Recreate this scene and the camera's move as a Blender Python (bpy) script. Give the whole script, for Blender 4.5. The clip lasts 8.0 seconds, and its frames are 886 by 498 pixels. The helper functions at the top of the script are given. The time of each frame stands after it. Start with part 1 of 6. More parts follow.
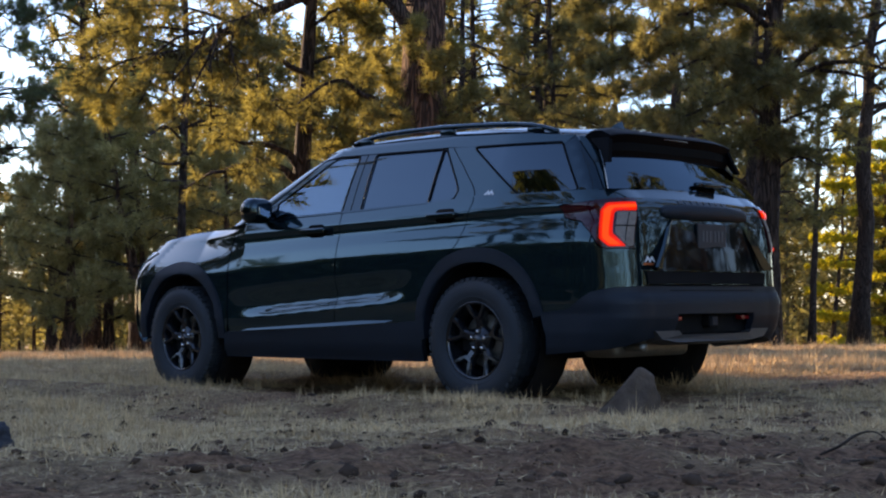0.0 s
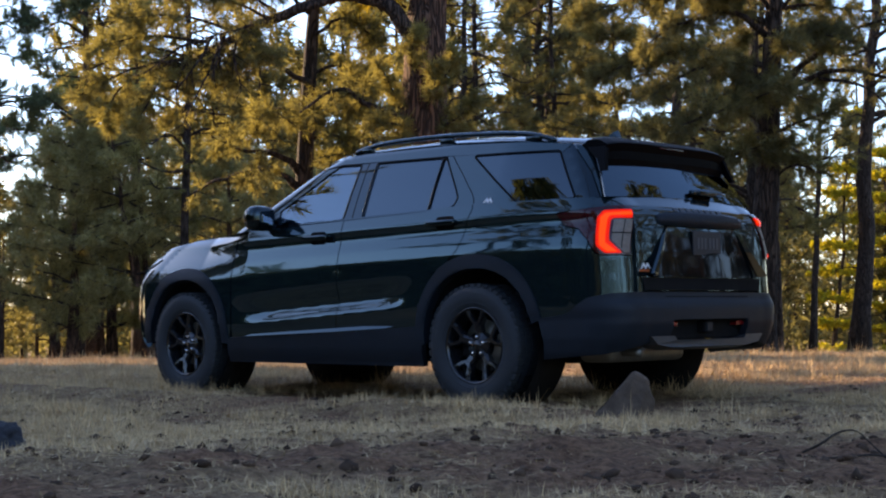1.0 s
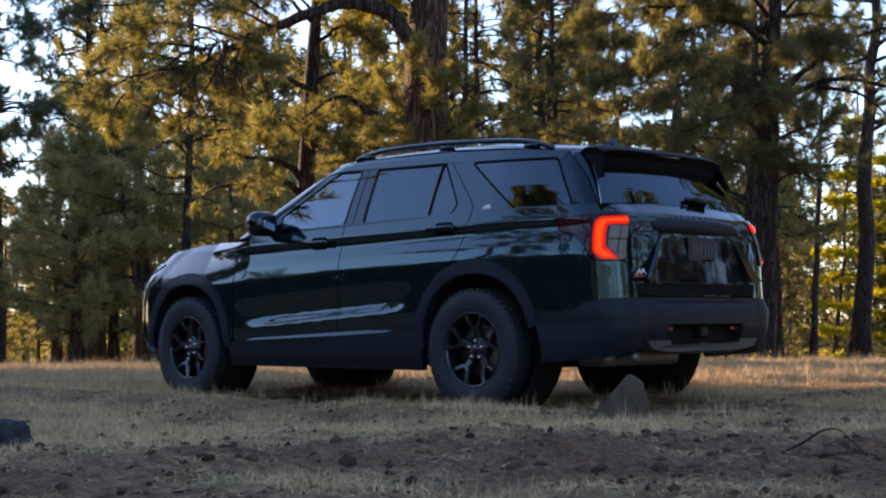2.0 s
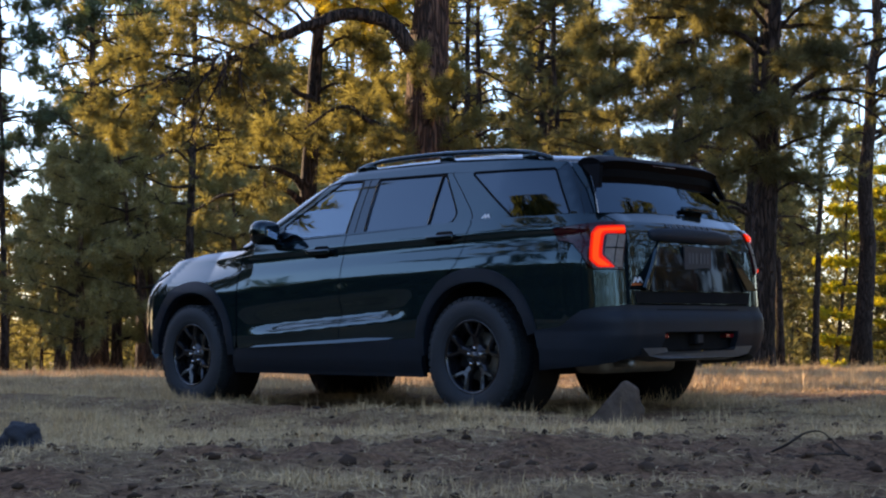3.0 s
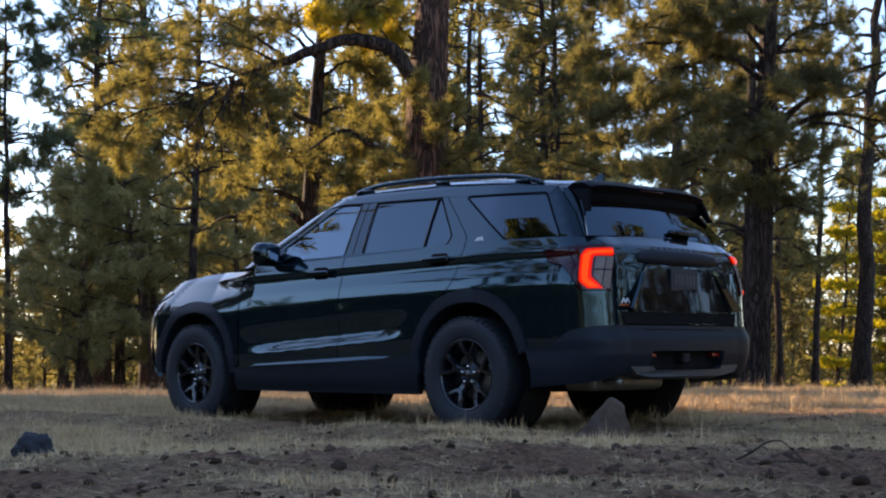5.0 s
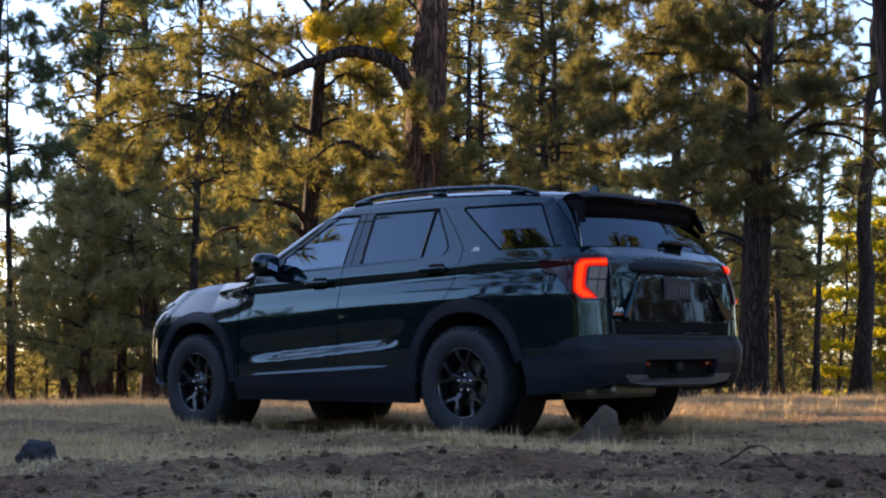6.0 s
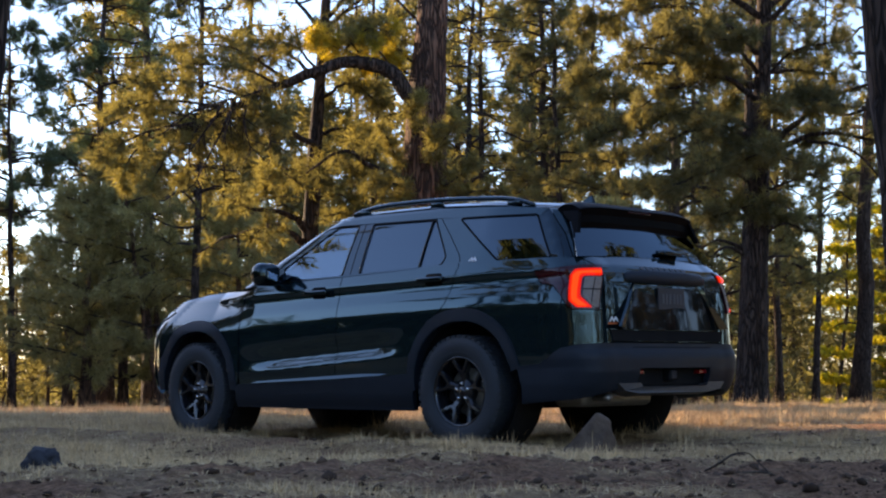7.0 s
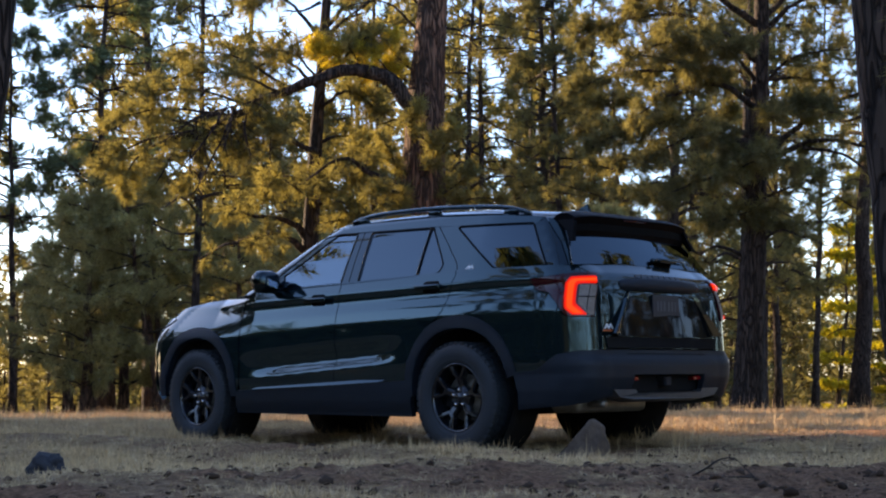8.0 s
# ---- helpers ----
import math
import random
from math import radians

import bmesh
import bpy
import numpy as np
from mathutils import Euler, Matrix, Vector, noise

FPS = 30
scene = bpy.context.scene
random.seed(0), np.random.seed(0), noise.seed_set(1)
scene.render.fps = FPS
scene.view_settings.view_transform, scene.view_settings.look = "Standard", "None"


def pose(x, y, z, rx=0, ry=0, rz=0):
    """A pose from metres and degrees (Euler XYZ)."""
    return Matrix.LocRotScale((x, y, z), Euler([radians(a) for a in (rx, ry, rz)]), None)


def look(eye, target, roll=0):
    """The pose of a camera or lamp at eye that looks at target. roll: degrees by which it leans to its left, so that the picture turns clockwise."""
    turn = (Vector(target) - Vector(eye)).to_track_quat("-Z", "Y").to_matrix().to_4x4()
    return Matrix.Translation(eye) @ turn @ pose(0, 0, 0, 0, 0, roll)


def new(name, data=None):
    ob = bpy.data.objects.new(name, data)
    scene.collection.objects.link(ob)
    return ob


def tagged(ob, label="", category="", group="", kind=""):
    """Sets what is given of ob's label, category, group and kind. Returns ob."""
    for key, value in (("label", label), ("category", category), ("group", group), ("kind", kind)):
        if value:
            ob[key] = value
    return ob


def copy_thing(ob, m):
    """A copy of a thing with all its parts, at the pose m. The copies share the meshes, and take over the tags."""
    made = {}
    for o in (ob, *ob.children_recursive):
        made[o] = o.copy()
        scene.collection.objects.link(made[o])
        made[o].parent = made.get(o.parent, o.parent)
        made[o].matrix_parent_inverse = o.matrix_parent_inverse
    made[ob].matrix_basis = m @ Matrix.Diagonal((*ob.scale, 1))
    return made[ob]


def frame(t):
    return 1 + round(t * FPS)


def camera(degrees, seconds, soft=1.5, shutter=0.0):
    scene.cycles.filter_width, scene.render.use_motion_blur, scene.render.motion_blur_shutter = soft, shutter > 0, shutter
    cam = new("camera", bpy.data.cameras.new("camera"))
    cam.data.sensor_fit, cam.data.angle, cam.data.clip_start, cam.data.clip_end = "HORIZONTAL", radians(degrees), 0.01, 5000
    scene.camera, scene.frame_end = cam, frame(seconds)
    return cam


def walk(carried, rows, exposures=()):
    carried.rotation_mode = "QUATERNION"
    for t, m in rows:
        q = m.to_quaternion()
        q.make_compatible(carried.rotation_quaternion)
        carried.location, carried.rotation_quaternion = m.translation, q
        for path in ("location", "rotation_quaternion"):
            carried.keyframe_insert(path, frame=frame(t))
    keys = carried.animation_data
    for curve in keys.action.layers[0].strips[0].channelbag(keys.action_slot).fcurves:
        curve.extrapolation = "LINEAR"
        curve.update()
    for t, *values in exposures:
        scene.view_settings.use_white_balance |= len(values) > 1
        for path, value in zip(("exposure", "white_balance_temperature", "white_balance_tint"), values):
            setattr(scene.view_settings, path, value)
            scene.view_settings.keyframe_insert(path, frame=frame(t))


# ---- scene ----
cam = camera(32.5, 8.0, 2.1)
PATH = [
    (0, (6.419, -7.979, 0.595), (5.041, -6.532, 0.673), -0.7),
    (0.5, (6.488, -8.04, 0.586), (5.109, -6.594, 0.669), -0.7),
    (1, (6.548, -8.091, 0.583), (5.168, -6.646, 0.671), -0.7),
    (1.5, (6.605, -8.138, 0.574), (5.224, -6.694, 0.666), -0.6),
    (3, (6.788, -8.298, 0.556), (5.405, -6.857, 0.665), -0.5),
    (3.5, (6.862, -8.355, 0.548), (5.478, -6.916, 0.664), -0.5),
    (4, (6.924, -8.401, 0.541), (5.54, -6.962, 0.665), -0.5),
    (4.5, (6.993, -8.456, 0.538), (5.609, -7.018, 0.669), -0.4),
    (6, (7.193, -8.593, 0.531), (5.808, -7.158, 0.681), -0.5),
    (6.5, (7.258, -8.64, 0.53), (5.873, -7.206, 0.686), -0.5),
    (7, (7.323, -8.689, 0.536), (5.937, -7.255, 0.696), -0.5),
    (7.5, (7.381, -8.734, 0.54), (5.996, -7.301, 0.704), -0.5),
    (8, (7.441, -8.779, 0.543), (6.055, -7.346, 0.71), -0.5),
]
walk(cam, [(t, look(eye, target, lean)) for t, eye, target, lean in PATH], [(0.0, 2.12, 7080, 24)])

# view axes of the clearing: u across, v ahead, z up
EYE0 = Vector((6.98, -8.39, 0.0))
AHEAD = Vector((-0.69398, 0.71999, 0.0))
ACROSS = Vector((0.71999, 0.69398, 0.0))


def grove(u, v, z=0.0):
    p = EYE0 + ACROSS * u + AHEAD * v
    return Vector((p.x, p.y, z))


def to_grove(x, y):
    d = Vector((x, y, 0)) - EYE0
    return d.dot(ACROSS), d.dot(AHEAD)


# ---- light ----
SUN_U, SUN_V, SUN_EL = -0.78, 0.62, 19.0
sun_way = (ACROSS * SUN_U + AHEAD * SUN_V).normalized()
sun_way = (sun_way * math.cos(radians(SUN_EL)) + Vector((0, 0, math.sin(radians(SUN_EL))))).normalized()
world = bpy.data.worlds.new("sky")
scene.world = world
world.use_nodes = True
wn = world.node_tree
wn.nodes.clear()
sky = wn.nodes.new("ShaderNodeTexSky")
sky.sky_type = "NISHITA"
sky.sun_disc = False
sky.sun_elevation = radians(SUN_EL)
sky.sun_rotation = math.atan2(sun_way.x, sun_way.y)
sky.air_density, sky.dust_density, sky.ozone_density = 1.0, 0.25, 4.0
bg = wn.nodes.new("ShaderNodeBackground")
bg.inputs["Strength"].default_value = 0.106
wout = wn.nodes.new("ShaderNodeOutputWorld")
wn.links.new(sky.outputs[0], bg.inputs[0])
wn.links.new(bg.outputs[0], wout.inputs[0])
sun = new("sun", bpy.data.lights.new("sun", "SUN"))
sun.data.energy = 4.0
sun.data.angle = radians(0.6)
sun.data.color = (1.0, 0.82, 0.52)
sun.matrix_world = look(sun_way * 60, (0, 0, 0))


# ---- materials ----
def mat(name, color, rough=0.6, metal=0.0, color2=None, scale=8.0, bump=0.0, bump_scale=40.0, coat=0.0,
        spec=0.5, detail=4.0, stretch=(1, 1, 1), rand=0.0, rough_var=0.0):
    """A principled material with noise variation, grain bump and, with rand, a tone of its own per object or island."""
    m = bpy.data.materials.new(name)
    m.use_nodes = True
    nt = m.node_tree
    b = nt.nodes["Principled BSDF"]
    b.inputs["Roughness"].default_value = rough
    b.inputs["Metallic"].default_value = metal
    b.inputs["Coat Weight"].default_value = coat
    b.inputs["Coat Roughness"].default_value = 0.02
    b.inputs["Specular IOR Level"].default_value = spec
    tc = nt.nodes.new("ShaderNodeTexCoord")
    mp = nt.nodes.new("ShaderNodeMapping")
    mp.inputs["Scale"].default_value = stretch
    nt.links.new(tc.outputs["Object"], mp.inputs[0])
    out = None
    if color2 is None:
        b.inputs["Base Color"].default_value = (*color, 1)
    else:
        n = nt.nodes.new("ShaderNodeTexNoise")
        n.inputs["Scale"].default_value, n.inputs["Detail"].default_value = scale, detail
        n.inputs["Roughness"].default_value = 0.65
        nt.links.new(mp.outputs[0], n.inputs[0])
        r = nt.nodes.new("ShaderNodeValToRGB")
        r.color_ramp.elements[0].position, r.color_ramp.elements[1].position = 0.32, 0.68
        r.color_ramp.elements[0].color, r.color_ramp.elements[1].color = (*color, 1), (*color2, 1)
        nt.links.new(n.outputs[0], r.inputs[0])
        out = r.outputs[0]
        if rand:
            g = nt.nodes.new("ShaderNodeNewGeometry")
            h = nt.nodes.new("ShaderNodeHueSaturation")
            mr = nt.nodes.new("ShaderNodeMapRange")
            mr.inputs["To Min"].default_value, mr.inputs["To Max"].default_value = 1 - rand, 1 + rand
            nt.links.new(g.outputs["Random Per Island"], mr.inputs[0])
            nt.links.new(mr.outputs[0], h.inputs["Value"])
            nt.links.new(out, h.inputs["Color"])
            out = h.outputs[0]
        nt.links.new(out, b.inputs["Base Color"])
        if rough_var:
            rr = nt.nodes.new("ShaderNodeMapRange")
            rr.inputs["To Min"].default_value, rr.inputs["To Max"].default_value = rough - rough_var, rough + rough_var
            nt.links.new(n.outputs[0], rr.inputs[0])
            nt.links.new(rr.outputs[0], b.inputs["Roughness"])
    if bump:
        n2 = nt.nodes.new("ShaderNodeTexNoise")
        n2.inputs["Scale"].default_value, n2.inputs["Detail"].default_value = bump_scale, 5
        nt.links.new(mp.outputs[0], n2.inputs[0])
        bp = nt.nodes.new("ShaderNodeBump")
        bp.inputs["Strength"].default_value, bp.inputs["Distance"].default_value = min(1.0, bump), 0.02
        nt.links.new(n2.outputs[0], bp.inputs["Height"])
        nt.links.new(bp.outputs[0], b.inputs["Normal"])
    return m


def bark_mat(name, dark, light, crack):
    """Plated pine bark: tall plates with dark furrows between."""
    m = mat(name, dark, 0.9, color2=light, scale=5, stretch=(1, 1, 0.3), spec=0.2)
    nt = m.node_tree
    b = nt.nodes["Principled BSDF"]
    tc = nt.nodes.new("ShaderNodeTexCoord")
    mp = nt.nodes.new("ShaderNodeMapping")
    mp.inputs["Scale"].default_value = (1, 1, 0.15)
    nt.links.new(tc.outputs["Object"], mp.inputs[0])
    dn = nt.nodes.new("ShaderNodeTexNoise")
    dn.inputs["Scale"].default_value = 9
    nt.links.new(mp.outputs[0], dn.inputs[0])
    add = nt.nodes.new("ShaderNodeMixRGB")
    add.blend_type, add.inputs[0].default_value = "ADD", 0.22
    nt.links.new(mp.outputs[0], add.inputs[1])
    nt.links.new(dn.outputs["Color"], add.inputs[2])
    v = nt.nodes.new("ShaderNodeTexVoronoi")
    v.feature = "DISTANCE_TO_EDGE"
    v.inputs["Scale"].default_value = 15
    nt.links.new(add.outputs[0], v.inputs[0])
    ramp = nt.nodes.new("ShaderNodeValToRGB")
    ramp.color_ramp.elements[0].position, ramp.color_ramp.elements[1].position = 0.0, 0.20
    nt.links.new(v.outputs[0], ramp.inputs[0])
    mx = nt.nodes.new("ShaderNodeMixRGB")
    mx.inputs[1].default_value = (*crack, 1)
    src = b.inputs["Base Color"].links[0].from_socket
    nt.links.new(ramp.outputs[0], mx.inputs[0])
    nt.links.new(src, mx.inputs[2])
    nt.links.new(mx.outputs[0], b.inputs["Base Color"])
    bp = nt.nodes.new("ShaderNodeBump")
    bp.inputs["Strength"].default_value, bp.inputs["Distance"].default_value = 1.0, 0.05
    nt.links.new(ramp.outputs[0], bp.inputs["Height"])
    nt.links.new(bp.outputs[0], b.inputs["Normal"])
    return m


def needle_mat(name, c1, c2, through_color, amount):
    """Pine needles: diffuse with light passing through, varied per needle and by clump."""
    m = bpy.data.materials.new(name)
    m.use_nodes = True
    nt = m.node_tree
    nt.nodes.clear()
    o = nt.nodes.new("ShaderNodeOutputMaterial")
    d, tr = nt.nodes.new("ShaderNodeBsdfDiffuse"), nt.nodes.new("ShaderNodeBsdfTranslucent")
    mix = nt.nodes.new("ShaderNodeMixShader")
    mix.inputs[0].default_value = amount
    tc = nt.nodes.new("ShaderNodeTexCoord")
    n = nt.nodes.new("ShaderNodeTexNoise")
    n.inputs["Scale"].default_value, n.inputs["Detail"].default_value = 1.3, 3
    nt.links.new(tc.outputs["Object"], n.inputs[0])
    r = nt.nodes.new("ShaderNodeValToRGB")
    r.color_ramp.elements[0].position, r.color_ramp.elements[1].position = 0.38, 0.66
    r.color_ramp.elements[0].color, r.color_ramp.elements[1].color = (*c1, 1), (*c2, 1)
    nt.links.new(n.outputs[0], r.inputs[0])
    g = nt.nodes.new("ShaderNodeNewGeometry")
    h = nt.nodes.new("ShaderNodeHueSaturation")
    mr = nt.nodes.new("ShaderNodeMapRange")
    mr.inputs["To Min"].default_value, mr.inputs["To Max"].default_value = 0.65, 1.4
    nt.links.new(g.outputs["Random Per Island"], mr.inputs[0])
    nt.links.new(mr.outputs[0], h.inputs["Value"])
    nt.links.new(r.outputs[0], h.inputs["Color"])
    nt.links.new(h.outputs[0], d.inputs[0])
    mu = nt.nodes.new("ShaderNodeMixRGB")
    mu.blend_type, mu.inputs[0].default_value = "MULTIPLY", 1
    mu.inputs[2].default_value = (*through_color, 1)
    nt.links.new(h.outputs[0], mu.inputs[1])
    nt.links.new(mu.outputs[0], tr.inputs[0])
    nt.links.new(d.outputs[0], mix.inputs[1])
    nt.links.new(tr.outputs[0], mix.inputs[2])
    nt.links.new(mix.outputs[0], o.inputs[0])
    return m


def glass_mat(name, tint, ior=1.5):
    """Tinted pane: what lies behind it, dimmed, under a mirror gloss."""
    m = bpy.data.materials.new(name)
    m.use_nodes = True
    nt = m.node_tree
    nt.nodes.clear()
    o = nt.nodes.new("ShaderNodeOutputMaterial")
    t, g = nt.nodes.new("ShaderNodeBsdfTransparent"), nt.nodes.new("ShaderNodeBsdfGlossy")
    t.inputs[0].default_value = (*tint, 1)
    g.inputs["Roughness"].default_value = 0.015
    # gloss tinted blue, so that the mirrored sky looks bluer
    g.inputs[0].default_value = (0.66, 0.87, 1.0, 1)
    fr = nt.nodes.new("ShaderNodeFresnel")
    fr.inputs[0].default_value = ior
    mx = nt.nodes.new("ShaderNodeMixShader")
    nt.links.new(fr.outputs[0], mx.inputs[0])
    nt.links.new(t.outputs[0], mx.inputs[1])
    nt.links.new(g.outputs[0], mx.inputs[2])
    nt.links.new(mx.outputs[0], o.inputs[0])
    return m


def glow_mat(name, color, strength):
    m = mat(name, tuple(c * 0.25 for c in color), 0.25)
    b = m.node_tree.nodes["Principled BSDF"]
    b.inputs["Specular IOR Level"].default_value = 0.1
    b.inputs["Emission Color"].default_value = (*color, 1)
    b.inputs["Emission Strength"].default_value = strength
    return m


PAINT = mat("forest_black_paint", (0.0200, 0.0450, 0.0530), 0.05, 0.80, coat=0.55, color2=(0.0225, 0.0490, 0.0570), scale=900, spec=0.25)
# blue of the skylight is mixed into this black plastic
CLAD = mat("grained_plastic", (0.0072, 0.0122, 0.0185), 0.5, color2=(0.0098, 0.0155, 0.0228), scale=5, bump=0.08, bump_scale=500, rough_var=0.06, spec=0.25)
# metal tint puts the sky's blue into what the black trim mirrors
GLOSS = mat("gloss_black", (0.0140, 0.0300, 0.0380), 0.07, 0.92, coat=0.45, spec=0.3)
SATIN = mat("satin_black", (0.0022, 0.0024, 0.0030), 0.4, spec=0.03)
UNDER = mat("underbody_black", (0.008, 0.008, 0.009), 0.85, color2=(0.013, 0.0125, 0.012), scale=6, spec=0.1)
RUBBER = mat("tyre_rubber", (0.0095, 0.0140, 0.0180), 0.7, color2=(0.0135, 0.0185, 0.0225), scale=7, bump=0.1, bump_scale=90)
RIM = mat("black_alloy", (0.007, 0.008, 0.010), 0.18, coat=0.5, spec=0.4)
FIELD = mat("smoked_black_panel", (0.003, 0.0045, 0.0055), 0.05, spec=0.24)
NUT = mat("bright_metal", (0.75, 0.74, 0.72), 0.25, 1.0)
STEEL = mat("dull_steel", (0.16, 0.15, 0.13), 0.5, 0.8, color2=(0.24, 0.22, 0.18), scale=9)
SILVER = mat("satin_silver", (0.062, 0.066, 0.072), 0.45, 0.3, color2=(0.050, 0.054, 0.060), scale=20)
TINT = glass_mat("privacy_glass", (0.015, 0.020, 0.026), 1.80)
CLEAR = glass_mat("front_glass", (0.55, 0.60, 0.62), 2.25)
LAMP_ON = glow_mat("lit_red_lamp", (1.0, 0.020, 0.003), 0.17)
LAMP_TUBE = glow_mat("lit_red_core", (1.0, 0.050, 0.004), 0.40)
LAMP_RED = mat("dark_red_lens", (0.035, 0.0012, 0.004), 0.12, coat=0.35, spec=0.3)
HEAD_LENS = mat("clear_head_lens", (0.60, 0.58, 0.54), 0.12, color2=(0.30, 0.29, 0.28), scale=40, coat=0.8)
LAMP_CLEAR = mat("smoked_clear_lens", (0.25, 0.20, 0.16), 0.4, color2=(0.17, 0.135, 0.11), scale=60, coat=0.0, spec=0.25)
REFLECT = mat("red_reflector", (0.20, 0.005, 0.007), 0.2, coat=0.5)
MIRROR = mat("mirror_silver", (0.85, 0.86, 0.88), 0.02, 1.0)
WHITE = mat("white_enamel", (0.72, 0.72, 0.70), 0.35)
ORANGE = mat("orange_enamel", (0.55, 0.12, 0.03), 0.4)
PLATE = mat("plate_enamel", (0.016, 0.019, 0.025), 0.55, color2=(0.024, 0.027, 0.033), scale=25)
PLATE_INK = mat("plate_ink", (0.05, 0.058, 0.066), 0.5)
CLOTH = mat("seat_cloth", (0.02, 0.02, 0.022), 0.85, color2=(0.03, 0.03, 0.033), scale=50)
BARK = bark_mat("dark_pine_bark", (0.050, 0.034, 0.026), (0.098, 0.067, 0.050), (0.017, 0.012, 0.010))
BARK_RED = bark_mat("red_pine_bark", (0.120, 0.064, 0.042), (0.215, 0.115, 0.074), (0.034, 0.021, 0.016))
TWIG = mat("twig_bark", (0.030, 0.022, 0.017), 0.9, color2=(0.055, 0.040, 0.030), scale=20, spec=0.2)
NEEDLE = needle_mat("green_needles", (0.142, 0.136, 0.076), (0.215, 0.196, 0.095), (1.32, 1.2, 0.62), 0.45)
NEEDLE_GOLD = needle_mat("olive_gold_needles", (0.156, 0.146, 0.072), (0.240, 0.216, 0.090), (1.38, 1.24, 0.62), 0.48)
NEEDLE_DEEP = needle_mat("deep_green_needles", (0.095, 0.130, 0.080), (0.165, 0.190, 0.110), (1.15, 1.2, 0.65), 0.22)
# lit copy of the gold needles, with the sunlight put into the colour
NEEDLE_SUNLIT = needle_mat("sunlit_yellow_needles", (0.34, 0.290, 0.055), (0.50, 0.415, 0.075), (1.4, 1.22, 0.42), 0.5)
NEEDLE_DULL = needle_mat("dull_green_needles", (0.32, 0.29, 0.15), (0.44, 0.39, 0.195), (1.25, 1.12, 0.7), 0.6)
LEAF_YELLOW = needle_mat("yellow_foliage", (0.33, 0.30, 0.03), (0.47, 0.405, 0.05), (1.4, 1.3, 0.45), 0.45)
ROCK = mat("grey_brown_rock", (0.060, 0.041, 0.028), 0.9, color2=(0.120, 0.083, 0.057), scale=9, bump=0.7, bump_scale=22, spec=0.25)
ROCK_DARK = mat("dark_basalt", (0.018, 0.020, 0.025), 0.85, color2=(0.042, 0.043, 0.047), scale=12, bump=0.7, bump_scale=30, spec=0.3)


# ---- mesh helpers ----
def link_mesh(name, verts, faces, material, parent=None, label="", smooth=True, category="", group="", kind=""):
    me = bpy.data.meshes.new(name)
    me.from_pydata(verts, [], faces)
    me.materials.append(material)
    me.polygons.foreach_set("use_smooth", [smooth] * len(me.polygons))
    me.update()
    ob = new(name, me)
    ob.parent = parent
    return tagged(ob, label, category, group, kind)


def part(name, bm, material, parent, label="", smooth=False):
    bmesh.ops.recalc_face_normals(bm, faces=bm.faces)
    me = bpy.data.meshes.new(name)
    bm.to_mesh(me)
    bm.free()
    me.materials.append(material)
    me.polygons.foreach_set("use_smooth", [smooth] * len(me.polygons))
    ob = new(name, me)
    ob.parent = parent
    return tagged(ob, label)


def thing(name, label, category, group="", at=(0, 0, 0), kind=""):
    e = new(name)
    e.empty_display_size = 0.2
    e.matrix_world = Matrix.Translation(at)
    return tagged(e, label, category, group, kind)


def box(bm, lo, hi, bevel=0.0, seg=2, m=None):
    r = bmesh.ops.create_cube(bm, size=1)
    vs = r["verts"]
    for v in vs:
        v.co = Vector([lo[i] + (v.co[i] + 0.5) * (hi[i] - lo[i]) for i in range(3)])
    if bevel:
        es = list({e for v in vs for e in v.link_edges})
        g = bmesh.ops.bevel(bm, geom=es, offset=bevel, segments=seg, profile=0.6, affect="EDGES")
        vs = list({v for f in g["faces"] for v in f.verts} | {v for v in vs if v.is_valid})
    if m is not None:
        bmesh.ops.transform(bm, matrix=m, verts=vs)
    return vs


def tube_data(points, radii, sides=8, verts=None, faces=None, wobble=0.0, rng=None):
    """A tapered tube along points, appended to verts and faces."""
    verts = [] if verts is None else verts
    faces = [] if faces is None else faces
    pts = [Vector(p) for p in points]
    base = len(verts)
    ref = Vector((0.31, 0.17, 0.93))
    for i, p in enumerate(pts):
        t = (pts[min(i + 1, len(pts) - 1)] - pts[max(i - 1, 0)]).normalized()
        a = t.cross(ref)
        if a.length < 0.1:
            a = t.cross(Vector((1, 0, 0)))
        a.normalize()
        b = t.cross(a)
        for k in range(sides):
            an = 2 * math.pi * k / sides
            rr = radii[i] * (1 + (rng.uniform(-wobble, wobble) if wobble else 0))
            verts.append(tuple(p + (a * math.cos(an) + b * math.sin(an)) * rr))
    for i in range(len(pts) - 1):
        for k in range(sides):
            k2 = (k + 1) % sides
            faces.append((base + i * sides + k, base + i * sides + k2, base + (i + 1) * sides + k2, base + (i + 1) * sides + k))
    faces.append(tuple(base + k for k in range(sides))[::-1])
    faces.append(tuple(base + (len(pts) - 1) * sides + k for k in range(sides)))
    return verts, faces


def smooth_line(points, n):
    """n + 1 points on a Catmull-Rom curve through the given points."""
    p = [Vector(q) for q in points]
    p = [p[0] * 2 - p[1]] + p + [p[-1] * 2 - p[-2]]
    out, segs = [], len(p) - 3
    for i in range(n + 1):
        s = min(i / n * segs, segs - 1e-6)
        k, t = int(s), s - int(s)
        a, b, c, d = p[k:k + 4]
        out.append(0.5 * ((2 * b) + (c - a) * t + (2 * a - 5 * b + 4 * c - d) * t * t + (3 * b - 3 * c + d - a) * t ** 3))
    return out


